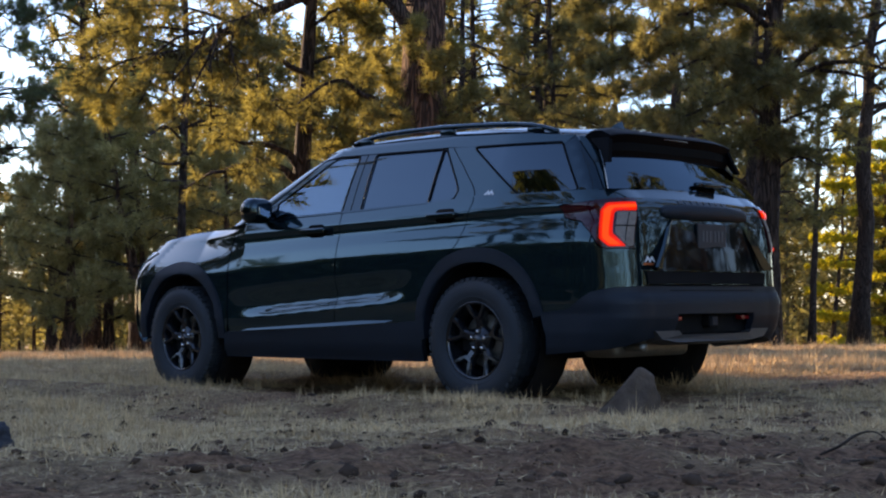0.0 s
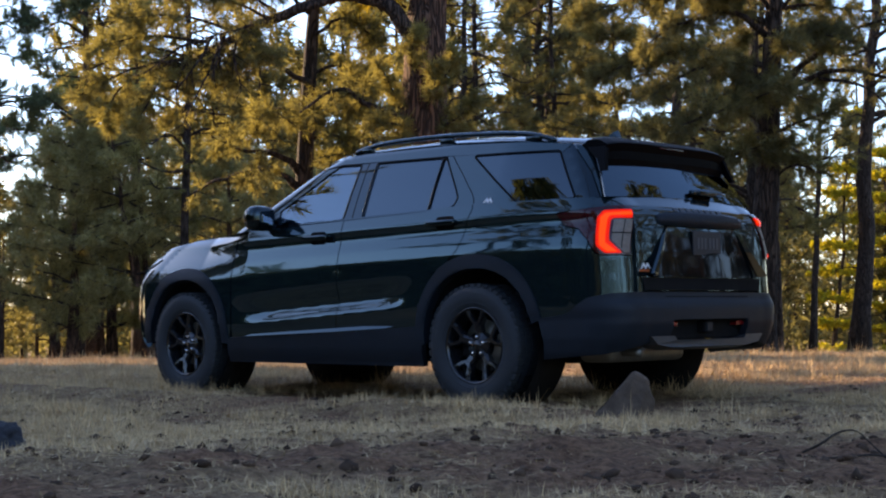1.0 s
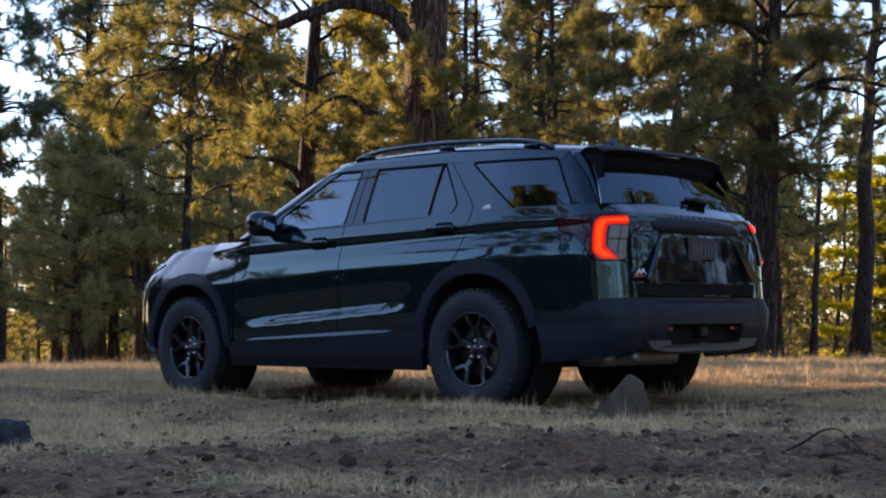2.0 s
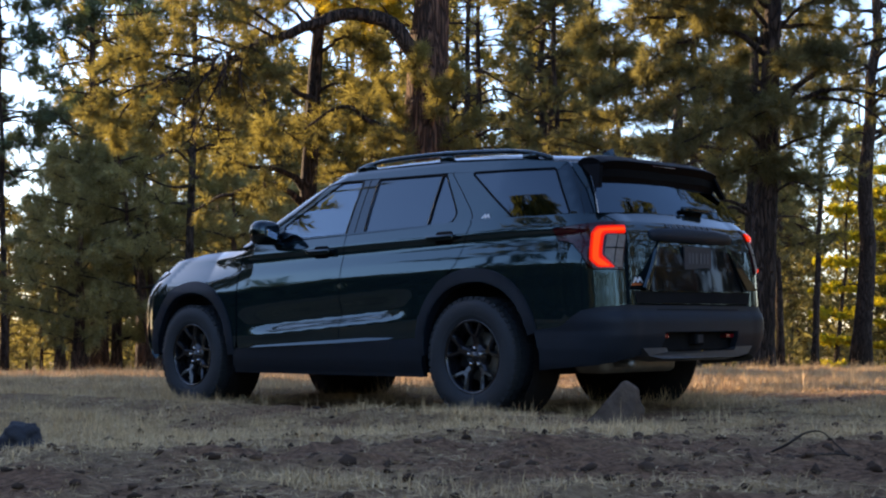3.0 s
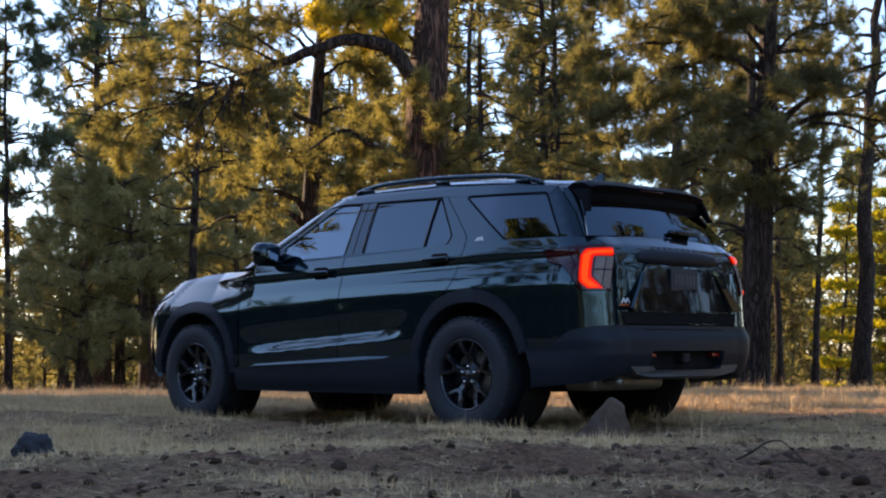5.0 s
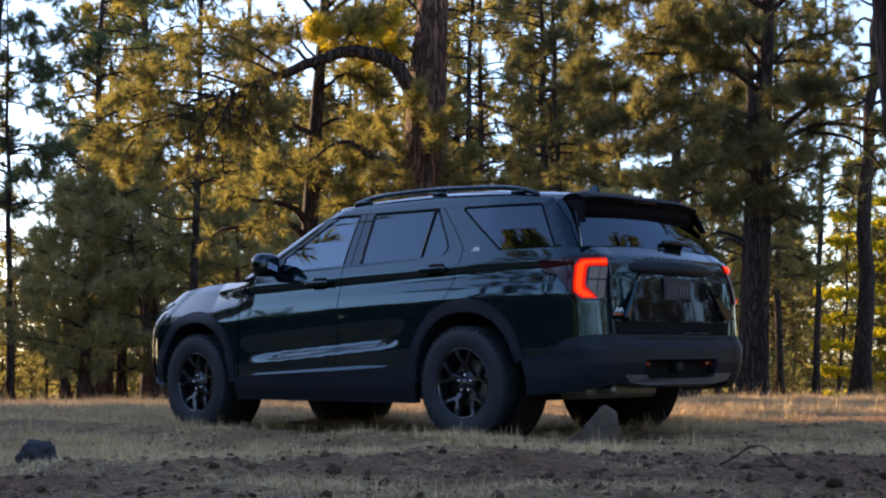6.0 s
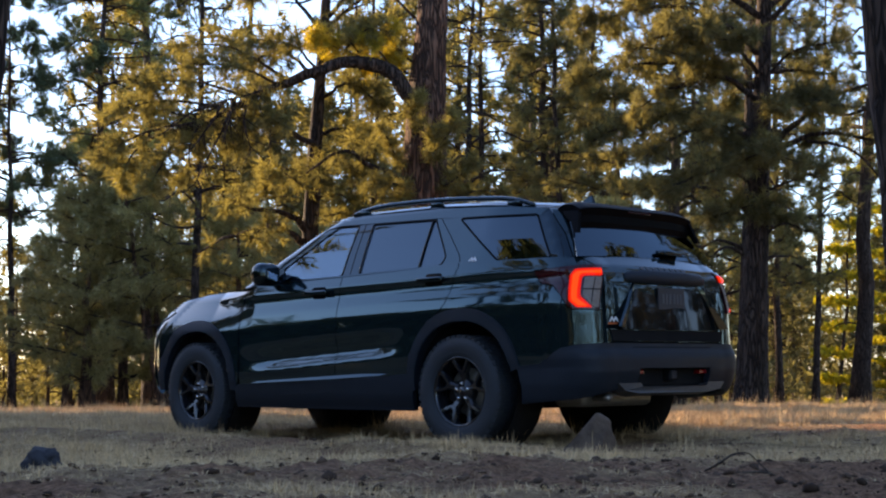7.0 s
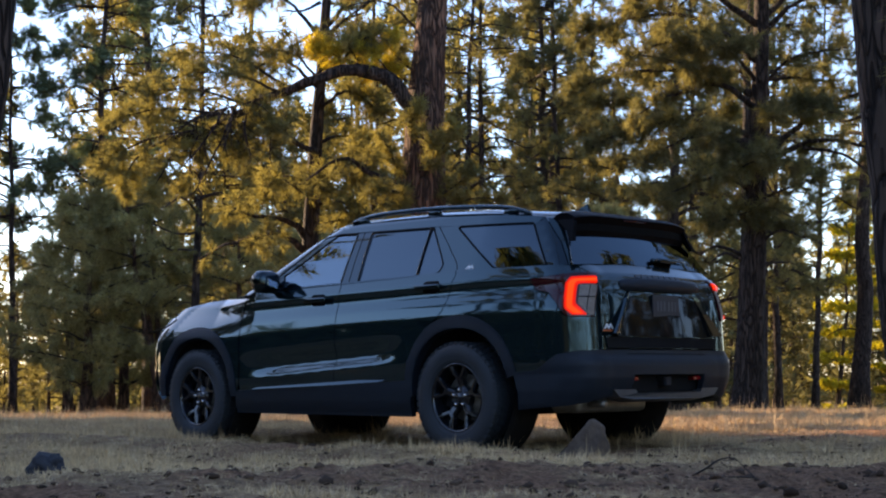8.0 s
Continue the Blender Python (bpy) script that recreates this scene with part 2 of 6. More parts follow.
# ---- ground ----
def ground_height(x, y):
    u, v = to_grove(x, y)
    far = min(max((math.hypot(u, v - 8) - 9) / 8, 0), 1)
    far = far * far * (3 - 2 * far)
    rise = 0.046 * min(max(9.0 - v, 0), 4.4)
    plane = -0.004 * u - 0.025 * v + 0.52
    d = math.hypot(u, v)
    if d > 150:
        plane *= 150 / d
    z = far * min(plane, 0.33) + rise * (1 - far)
    fade = 1 / (1 + (d / 60) ** 2)
    z += fade * (0.050 * noise.noise((x * 0.35, y * 0.35, 0)) + 0.028 * noise.noise((x * 1.3, y * 1.3, 3)))
    wheel = min(math.hypot(x - cx, y - cy) for cx in (0, -3.025) for cy in (-0.85, 0.85))
    k = min(wheel / 1.3, 1)
    mound = 0.030 * math.exp(-((wheel - 0.30) / 0.32) ** 2)
    swell = 0.075 * math.exp(-((y + 1.72 + 0.10 * noise.noise((x * 0.9, 3, 1))) / 0.34) ** 2) * min(max((x + 5.6) / 1.0, 0), 1) * min(max((1.9 - x) / 0.8, 0), 1)
    rough = 1 + 0.9 * min(max((7.2 - v) / 2.0, 0), 1)
    lumps = 0.020 * noise.noise((x * 4.5, y * 4.5, 7)) + 0.012 * noise.noise((x * 11, y * 11, 1)) + 0.008 * max(0, noise.noise((x * 19, y * 19, 4)))
    return z * k * k + mound + swell + lumps * rough * fade


def patch(x, y):
    """How much dry grass grows at a place, 0 to 1: ragged, thinner near the camera, thick about the car."""
    u, v = to_grove(x, y)
    n = noise.noise((x * 0.55, y * 0.55, 11)) * 0.55 + noise.noise((x * 1.6, y * 1.6, 5)) * 0.5 + noise.noise((x * 4.5, y * 4.5, 2)) * 0.3
    base = 0.34 + 0.32 * min(max((v - 4.5) / 2.8, 0.0), 1.0) + 0.10 * min(max((v - 12) / 3, 0.0), 1.0)
    return min(max(base + n * 1.25, 0.0), 1.0)


def soil_mat():
    m = bpy.data.materials.new("dry_soil")
    m.use_nodes = True
    nt = m.node_tree
    b = nt.nodes["Principled BSDF"]
    b.inputs["Roughness"].default_value = 0.95
    b.inputs["Specular IOR Level"].default_value = 0.15
    tc = nt.nodes.new("ShaderNodeTexCoord")

    def nz(scale, detail):
        n = nt.nodes.new("ShaderNodeTexNoise")
        n.inputs["Scale"].default_value, n.inputs["Detail"].default_value = scale, detail
        n.inputs["Roughness"].default_value = 0.7
        nt.links.new(tc.outputs["Object"], n.inputs[0])
        return n

    def ramp(sock, a, b2, pa, pb):
        r = nt.nodes.new("ShaderNodeValToRGB")
        r.color_ramp.elements[0].position, r.color_ramp.elements[1].position = pa, pb
        r.color_ramp.elements[0].color, r.color_ramp.elements[1].color = (*a, 1), (*b2, 1)
        nt.links.new(sock, r.inputs[0])
        return r

    fine, mid, big = nz(38, 6), nz(7, 5), nz(0.9, 5)
    soil = ramp(fine.outputs[0], (0.104, 0.054, 0.029), (0.400, 0.214, 0.116), 0.33, 0.66)
    straw = ramp(fine.outputs[0], (0.225, 0.140, 0.074), (0.52, 0.345, 0.184), 0.32, 0.7)
    mask = nt.nodes.new("ShaderNodeMath")
    mask.operation = "ADD"
    nt.links.new(mid.outputs[0], mask.inputs[0])
    nt.links.new(big.outputs[0], mask.inputs[1])
    att = nt.nodes.new("ShaderNodeAttribute")
    att.attribute_name = "straw"
    add = nt.nodes.new("ShaderNodeMath")
    add.operation = "ADD"
    nt.links.new(mask.outputs[0], add.inputs[0])
    nt.links.new(att.outputs["Fac"], add.inputs[1])
    sel = ramp(add.outputs[0], (0, 0, 0), (1, 1, 1), 0.56, 0.86)
    half = nt.nodes.new("ShaderNodeMath")
    half.operation, half.inputs[1].default_value = "MULTIPLY", 0.5
    nt.links.new(add.outputs[0], half.inputs[0])
    nt.links.new(half.outputs[0], sel.inputs[0])
    mx = nt.nodes.new("ShaderNodeMixRGB")
    nt.links.new(sel.outputs[0], mx.inputs[0])
    nt.links.new(soil.outputs[0], mx.inputs[1])
    nt.links.new(straw.outputs[0], mx.inputs[2])
    # dark humus and cone litter, and small shadows painted in with them, as blots
    blot = nz(17, 3)
    dark = ramp(blot.outputs[0], (0.30, 0.27, 0.26), (1, 1, 1), 0.36, 0.52)
    mottled = nt.nodes.new("ShaderNodeMixRGB")
    mottled.blend_type, mottled.inputs[0].default_value = "MULTIPLY", 0.55
    nt.links.new(mx.outputs[0], mottled.inputs[1])
    nt.links.new(dark.outputs[0], mottled.inputs[2])
    nt.links.new(mottled.outputs[0], b.inputs["Base Color"])
    bp = nt.nodes.new("ShaderNodeBump")
    bp.inputs["Strength"].default_value, bp.inputs["Distance"].default_value = 1.0, 0.05
    rough = nt.nodes.new("ShaderNodeMath")
    rough.operation = "ADD"
    nt.links.new(fine.outputs[0], rough.inputs[0])
    nt.links.new(blot.outputs[0], rough.inputs[1])
    nt.links.new(rough.outputs[0], bp.inputs["Height"])
    nt.links.new(bp.outputs[0], b.inputs["Normal"])
    return m


def axis(lo, hi, step, far, grow):
    a = list(np.arange(lo, hi + 1e-6, step))
    d = step
    left, right = [lo], [hi]
    while right[-1] < far:
        d *= grow
        right.append(right[-1] + d)
        left.append(left[-1] - d)
    return left[:0:-1] + a + right[1:]


def build_ground():
    us, vs = axis(-6.5, 6.5, 0.055, 1500, 1.16), axis(2.2, 13, 0.055, 1500, 1.16)
    verts, straw = [], []
    for v in vs:
        for u in us:
            p = grove(u, v)
            verts.append((p.x, p.y, ground_height(p.x, p.y)))
            straw.append(patch(p.x, p.y))
    w = len(us)
    faces = [(j * w + i, j * w + i + 1, (j + 1) * w + i + 1, (j + 1) * w + i) for j in range(len(vs) - 1) for i in range(w - 1)]
    ob = link_mesh("ground", verts, faces, soil_mat(), None, "dry forest floor of dusty soil and trampled straw", True, "ground", "", "structure")
    a = ob.data.attributes.new("straw", "FLOAT", "POINT")
    a.data.foreach_set("value", straw)
    return ob


build_ground()


def triangles_object(name, co, material, parent, label, category="", kind="", group=""):
    """One mesh of loose triangles; co has the shape (n, 3, 3)."""
    n = len(co)
    me = bpy.data.meshes.new(name)
    me.vertices.add(n * 3)
    me.vertices.foreach_set("co", np.ascontiguousarray(co, dtype=np.float32).ravel())
    me.loops.add(n * 3)
    me.loops.foreach_set("vertex_index", np.arange(n * 3, dtype=np.int32))
    me.polygons.add(n)
    me.polygons.foreach_set("loop_start", np.arange(0, n * 3, 3, dtype=np.int32))
    me.update(calc_edges=True)
    me.validate()
    me.materials.append(material)
    ob = new(name, me)
    ob.parent = parent
    return tagged(ob, label, category, group, kind)


def blades(places, heights, rng, per, width, spread, lean):
    """Grass tufts: per thin blades at each place."""
    p = np.repeat(places, per, 0) + np.c_[rng.normal(0, spread, (len(places) * per, 2)), np.zeros(len(places) * per)]
    h = np.repeat(heights, per) * rng.uniform(0.5, 1.15, len(p))
    an = rng.uniform(0, 2 * np.pi, len(p))
    w = (np.repeat(width, per) if np.ndim(width) else width) * rng.uniform(0.6, 1.4, len(p))
    side = np.c_[np.cos(an), np.sin(an), np.zeros(len(p))] * w[:, None]
    la = rng.uniform(0, 2 * np.pi, len(p))
    ln = np.abs(rng.normal(0, lean, len(p)))
    tip = p + np.c_[np.cos(la) * ln * h, np.sin(la) * ln * h, h / np.sqrt(1 + ln ** 2)]
    return np.stack([p - side, p + side, tip], 1)


STRAW = mat("dry_straw", (0.42, 0.276, 0.140), 0.8, color2=(0.69, 0.482, 0.250), scale=3, rand=0.35, spec=0.2)


def build_grass():
    rng = np.random.default_rng(5)
    pts, hs, ws = [], [], []
    flat = []
    for _ in range(70000):
        v = 2.3 + 22.5 * rng.random() ** 1.35
        u = rng.uniform(-1, 1) * (1.0 + 0.33 * v)
        p = grove(u, v)
        k = patch(p.x, p.y)
        under = -4.0 < p.x < 1.2 and -1.0 < p.y < 1.0
        wheel = min(math.hypot((p.x - cx) * 1.0, (p.y - cy) * 1.6) for cx in (0, -3.025) for cy in (-0.85, 0.85))
        if wheel < 0.22:
            continue
        z = ground_height(p.x, p.y)
        if rng.random() < k * 0.6:
            flat.append((p.x, p.y, z + 0.004))
        if wheel < 1.0:
            k = min(1, k + 0.25)
        if rng.random() > k * k * 1.1 + 0.02 or (under and rng.random() > 0.35):
            continue
        pts.append((p.x, p.y, z - 0.005))
        tall = max(0, noise.noise((p.x * 2.3, p.y * 2.3, 21)) + 0.1)
        hs.append((0.016 + 0.024 * k + 0.110 * tall * k) * (2.3 if wheel < 0.7 else 1.6 if v > 12.5 or wheel < 1.0 else 1.0) * min(1, 0.35 + v / 11))
        ws.append(0.0026 * min(1.15, 0.12 + v / 8))
    co = blades(np.array(pts), np.array(hs), rng, 13, np.array(ws), 0.045, 2.4)
    triangles_object("dry_grass", co, STRAW, None, "short dry straw-coloured grass in patches", "grass", "stuff")
    # straws that lie flat on the soil
    f = np.repeat(np.array(flat), 3, 0) + np.c_[rng.normal(0, 0.06, (len(flat) * 3, 2)), rng.uniform(0, 0.008, len(flat) * 3)]
    an = rng.uniform(0, 2 * np.pi, len(f))
    ln = rng.uniform(0.02, 0.07, len(f))
    way = np.c_[np.cos(an), np.sin(an), rng.normal(0, 0.10, len(f))]
    side = np.c_[-np.sin(an), np.cos(an), rng.normal(0, 0.5, len(f))] * 0.0009
    co = np.stack([f - side, f + side, f + way * ln[:, None]], 1)
    triangles_object("fallen_straw", co, STRAW, None, "loose dry straws lying flat on soil", "grass", "stuff")
    # taller stalks about the tyres and further back
    pts, hs = [], []
    for _ in range(1500):
        v = rng.uniform(7.5, 24)
        u = rng.uniform(-1, 1) * (1 + 0.33 * v)
        p = grove(u, v)
        if (-4.1 < p.x < 1.3 and -1.05 < p.y < 1.05) or rng.random() > patch(p.x, p.y):
            continue
        pts.append((p.x, p.y, ground_height(p.x, p.y) - 0.005))
        hs.append(rng.uniform(0.07, 0.16) * (1.0 if v < 13 else 1.8))
    co = blades(np.array(pts), np.array(hs), rng, 5, 0.0028, 0.02, 0.45)
    triangles_object("grass_stalks", co, STRAW, None, "tall dry grass stalks standing among the straw", "grass", "stuff")


build_grass()


def lump(rng, size, squash, bumps=0.3, level=2, seed=0):
    """A broken, angular lump as (verts, faces)."""
    bm = bmesh.new()
    bmesh.ops.create_icosphere(bm, subdivisions=level, radius=1)
    for v in bm.verts:
        d = v.co.normalized()
        k = 1 + bumps * noise.noise(d * 1.4 + Vector((seed, 0, 0))) + bumps * 0.5 * noise.noise(d * 3.5 + Vector((0, seed, 0)))
        v.co = Vector((d.x * k * size * squash[0], d.y * k * size * squash[1], d.z * k * size * squash[2]))
    vs = [tuple(v.co) for v in bm.verts]
    fs = [tuple(x.index for x in f.verts) for f in bm.faces]
    bm.free()
    return vs, fs


def build_clods():
    """Loose dirt clods, pine cones and pebbles strewn on the soil, one sheet of litter."""
    rng = random.Random(3)
    verts, faces = [], []
    for i in range(7500):
        v = 2.3 + 9.5 * rng.random() ** 1.7
        u = rng.uniform(-1, 1) * (0.8 + 0.33 * v)
        p = grove(u, v)
        if -4.1 < p.x < 1.3 and -1.1 < p.y < 1.1:
            continue
        s = (0.004 + 0.021 * rng.random() ** 4.0) * min(1.0, 0.45 + v / 12)
        vs, fs = lump(rng, s, (rng.uniform(0.8, 1.4), rng.uniform(0.8, 1.4), rng.uniform(0.5, 1.0)), 0.65, 1, i * 0.37)
        z = ground_height(p.x, p.y) + s * 0.0
        b = len(verts)
        verts += [(p.x + a, p.y + c, z + d) for a, c, d in vs]
        faces += [tuple(b + k for k in f) for f in fs]
    link_mesh("ground_litter", verts, faces, mat("dark_clod", (0.036, 0.023, 0.016), 0.95, color2=(0.105, 0.065, 0.042), scale=6, rand=0.4, spec=0.1),
              None, "dark dirt clods, pine cones and pebbles", True, "litter", "", "stuff")


build_clods()


def build_pointed_rock():
    """A broken slab that leans up to a point, with a long slope to one side."""
    p = grove(0.90, 8.35)
    z0 = ground_height(p.x, p.y) - 0.05
    bm = bmesh.new()
    rng = random.Random(8)
    for u, v, z in ((-0.26, -0.05, 0.0), (-0.23, 0.10, 0.0), (0.09, -0.10, 0.0), (0.09, 0.10, 0.0), (-0.06, -0.14, 0.0), (-0.14, -0.06, 0.120), (-0.12, 0.04, 0.13), (-0.06, -0.07, 0.195),
                    (0.010, -0.05, 0.290), (0.015, 0.03, 0.300), (0.065, -0.06, 0.265), (0.075, 0.03, 0.255), (0.100, -0.05, 0.13), (0.04, -0.12, 0.12), (-0.07, -0.11, 0.11)):
        q = ACROSS * u + AHEAD * v
        bm.verts.new((q.x * 1.08 + rng.uniform(-0.01, 0.01), q.y * 1.08 + rng.uniform(-0.01, 0.01), z * 1.0 + z0))
    bmesh.ops.convex_hull(bm, input=bm.verts)
    bmesh.ops.bevel(bm, geom=list(bm.edges), offset=0.010, segments=1, affect="EDGES")
    bmesh.ops.triangulate(bm, faces=bm.faces)
    bmesh.ops.subdivide_edges(bm, edges=bm.edges, cuts=2, use_grid_fill=True)
    for v2 in bm.verts:
        v2.co += Vector((noise.noise(v2.co * 14), noise.noise(v2.co * 14 + Vector((5, 0, 0))), noise.noise(v2.co * 14 + Vector((0, 5, 0))))) * 0.012
    ob = part("pointed_rock", bm, ROCK, None, "pointed grey-brown rock leaning up from the straw behind the car")
    ob.location = (p.x, p.y, 0)
    return tagged(ob, "", "rock")


build_pointed_rock()


def build_dark_rock():
    p = grove(-1.58, 5.7)
    vs, fs = lump(None, 0.080, (1.05, 0.9, 0.80), 0.42, 4, 6.3)
    ob = link_mesh("dark_rock", vs, fs, ROCK_DARK, None, "small dark blue-grey stone half sunk in the straw", True, "rock")
    ob.location = (p.x, p.y, ground_height(p.x, p.y) + 0.045)


build_dark_rock()


def build_fallen_twig():
    rng = random.Random(2)
    a = [grove(0.93, 4.85), grove(0.97, 4.8), grove(1.02, 4.8), grove(1.07, 4.8), grove(1.11, 4.8), grove(1.14, 4.75)]
    zs = [0.005, 0.035, 0.055, 0.06, 0.035, 0.0]
    pts = [Vector((p.x, p.y, ground_height(p.x, p.y) + z)) for p, z in zip(a, zs)]
    vs, fs = tube_data(smooth_line(pts, 16), [0.003 + 0.001 * math.sin(i * 0.4) for i in range(17)], 6)
    b = [grove(1.14, 4.75), grove(1.07, 4.68), grove(0.97, 4.64), grove(0.89, 4.68)]
    pts = [Vector((p.x, p.y, ground_height(p.x, p.y) + 0.006)) for p in b]
    vs, fs = tube_data(smooth_line(pts, 12), [0.0032] * 13, 6, vs, fs)
    link_mesh("fallen_branch", vs, fs, TWIG, None, "thin curved dead branch lying on bare soil", True, "branch")


build_fallen_twig()


# ---- trees ----
def unit(a):
    return a / np.maximum(np.linalg.norm(a, axis=-1, keepdims=True), 1e-9)


def needles(centres, dirs, size, n, width, rng, forward=0.75):
    """Bundles of n needles round each twig end."""
    c, d = np.repeat(np.array(centres), n, 0), np.repeat(np.array(dirs), n, 0)
    k = len(c)
    w = unit(d * forward + unit(rng.normal(0, 1, (k, 3))) * 0.95)
    root = c - d * (size * 0.7 * rng.random((k, 1)))
    ln = size * rng.uniform(0.65, 1.1, (k, 1))
    side = unit(np.cross(w, rng.normal(0, 1, (k, 3)))) * (width * rng.uniform(0.6, 1.3, (k, 1)))
    tip = root + w * ln - np.array([0, 0, 1.0]) * ln * 0.12
    return np.stack([root - side, root + side, tip], 1)


class Growth:
    """Collects the wood and the needle bundles of one tree."""

    def __init__(self, seed):
        self.rng = random.Random(seed)
        self.np = np.random.default_rng(seed)
        self.wood, self.wood_faces = [], []
        self.limb, self.limb_faces = [], []
        self.ends, self.ways = [], []

    def trunk(self, pts, radii, sides=14):
        tube_data(pts, radii, sides, self.wood, self.wood_faces, 0.05, self.rng)

    def bough(self, pts, r0, r1, leaf_from, twigs, twig_len, lift=0.25, bundles=3, n=None, sides=6, twig_r=0.006):
        n = n or max(5, len(pts) * 3)
        line = smooth_line(pts, n)
        jitter = min(r0 * 0.35, sum((b - a).length for a, b in zip(line, line[1:])) / n * 0.14)
        for i in range(1, n):
            line[i] = line[i] + Vector([self.rng.uniform(-1, 1) for _ in range(3)]) * jitter
        radii = [r0 + (r1 - r0) * (i / n) ** 0.8 for i in range(n + 1)]
        tube_data(line, radii, sides, self.limb, self.limb_faces, 0.08, self.rng)
        for _ in range(twigs):
            t = leaf_from + (1 - leaf_from) * self.rng.random() ** 0.8
            i = min(int(t * n), n - 1)
            p = line[i].lerp(line[i + 1], t * n - i)
            tan = (line[i + 1] - line[i]).normalized()
            r = Vector([self.rng.gauss(0, 1) for _ in range(3)])
            r -= tan * r.dot(tan)
            way = (tan * self.rng.uniform(0.2, 0.9) + r.normalized() * 0.9 + Vector((0, 0, lift))).normalized()
            ln = twig_len * self.rng.uniform(0.35, 1.0) * (1.15 - 0.5 * t)
            bend = Vector([self.rng.uniform(-1, 1) for _ in range(3)]) * 0.25
            mid = p + way * ln * 0.55
            way2 = (way + bend + Vector((0, 0, lift * 0.6))).normalized()
            end = mid + way2 * ln * 0.45
            if twig_r:
                tube_data([p, mid, end], [twig_r, twig_r * 0.75, twig_r * 0.5], 3, self.limb, self.limb_faces)
            for k in range(bundles):
                f = 1 - 0.22 * k
                q = mid.lerp(end, (f - 0.5) * 2) if f > 0.5 else p.lerp(mid, f * 2)
                self.ends.append(tuple(q))
                self.ways.append(tuple(way2))
        return line

    def finish(self, name, at, label, group, bark, limb_mat, leaf_mat, size, per, width, category="pine tree", forward=0.75):
        t = thing(name, label, category, group, at)
        off = Vector(at)
        if self.wood:
            link_mesh("trunk", [tuple(Vector(v) - off) for v in self.wood], self.wood_faces, bark, t)
        if self.limb:
            link_mesh("branching", [tuple(Vector(v) - off) for v in self.limb], self.limb_faces, limb_mat, t, kind="stuff")
        if self.ends:
            co = needles(np.array(self.ends) - np.array(off), self.ways, size, per, width, self.np, forward)
            triangles_object("crown", co, leaf_mat, t, "")
        return t


def trunk_line(base, top, wander, rng, n=14):
    b, t = Vector(base), Vector(top)
    out = []
    for i in range(n + 1):
        k = i / n
        s = math.sin(k * math.pi)
        out.append(b.lerp(t, k) + Vector((rng.uniform(-1, 1), rng.uniform(-1, 1), 0)) * wander * s)
    return out


def trunk_radii(r, n=14, tip=0.12, flare=0.35, height=20):
    return [r * (1 - (1 - tip) * (i / n)) * (1 + flare * math.exp(-(i / n) * height / 0.45)) for i in range(n + 1)]


def grow_pine(g, base, top, r, crown_from, reach, whorls, per_whorl, twigs, twig_len, bundles=3, dead=4, sides=12, droop=0.12, leaf_from=0.35, twig_r=0.006, taper=0.75, thin=False):
    """A ponderosa: bare lower trunk with dead stubs, then whorls of boughs that turn up at their ends."""
    rng = g.rng
    line = trunk_line(base, top, r * 0.5, rng)
    n = len(line) - 1
    g.trunk(line, trunk_radii(r, n, height=(Vector(top) - Vector(base)).length), sides)
    hgt = (Vector(top) - Vector(base)).length

    def on(z):
        k = min(max(z / hgt, 0), 0.9999) * n
        return line[int(k)].lerp(line[int(k) + 1], k - int(k))

    for w in range(whorls):
        k = w / max(whorls - 1, 1)
        z = crown_from + (hgt * 0.98 - crown_from) * k
        for _ in range(per_whorl):
            a = rng.uniform(0, 2 * math.pi)
            ln = reach * (1 - taper * k) * rng.uniform(0.5, 1.1)
            zz = z + rng.uniform(-0.5, 0.5) * hgt / whorls * 0.6
            p = on(zz)
            out = Vector((math.cos(a), math.sin(a), 0))
            q1 = p + out * ln * 0.4 + Vector((0, 0, ln * rng.uniform(-0.05, 0.22)))
            q2 = p + out * ln * 0.8 + Vector((0, 0, -ln * droop * rng.uniform(-0.5, 1.5) + ln * 0.05))
            q3 = p + out * ln + Vector((0, 0, -ln * droop * 0.4 + ln * 0.12))
            g.bough([p, q1, q2, q3], r * 0.30 * (1 - 0.6 * k) + 0.008, 0.010, leaf_from, twigs, twig_len, 0.3, bundles, 5 if thin else 8, 3 if thin else 5, twig_r)
    for _ in range(dead):
        z = rng.uniform(0.25, 1.0) * crown_from
        p = on(z)
        a = rng.uniform(0, 2 * math.pi)
        ln = rng.uniform(0.3, 1.0) * reach * 0.55
        out = Vector((math.cos(a), math.sin(a), 0))
        g.bough([p, p + out * ln * 0.5 + Vector((0, 0, 0.08 * ln)), p + out * ln + Vector((0, 0, -0.15 * ln))], r * 0.14 + 0.006, 0.005, 0.3, 5, 0.5 * ln, 0.0, 0, 6, 5, 0.005)


def at_height(line, z):
    for a, b in zip(line, line[1:]):
        if b.z >= z:
            return a.lerp(b, (z - a.z) / max(b.z - a.z, 1e-6))
    return line[-1]


def on_ground(u, v, sink=0.08):
    p = grove(u, v)
    return Vector((p.x, p.y, ground_height(p.x, p.y) - sink))


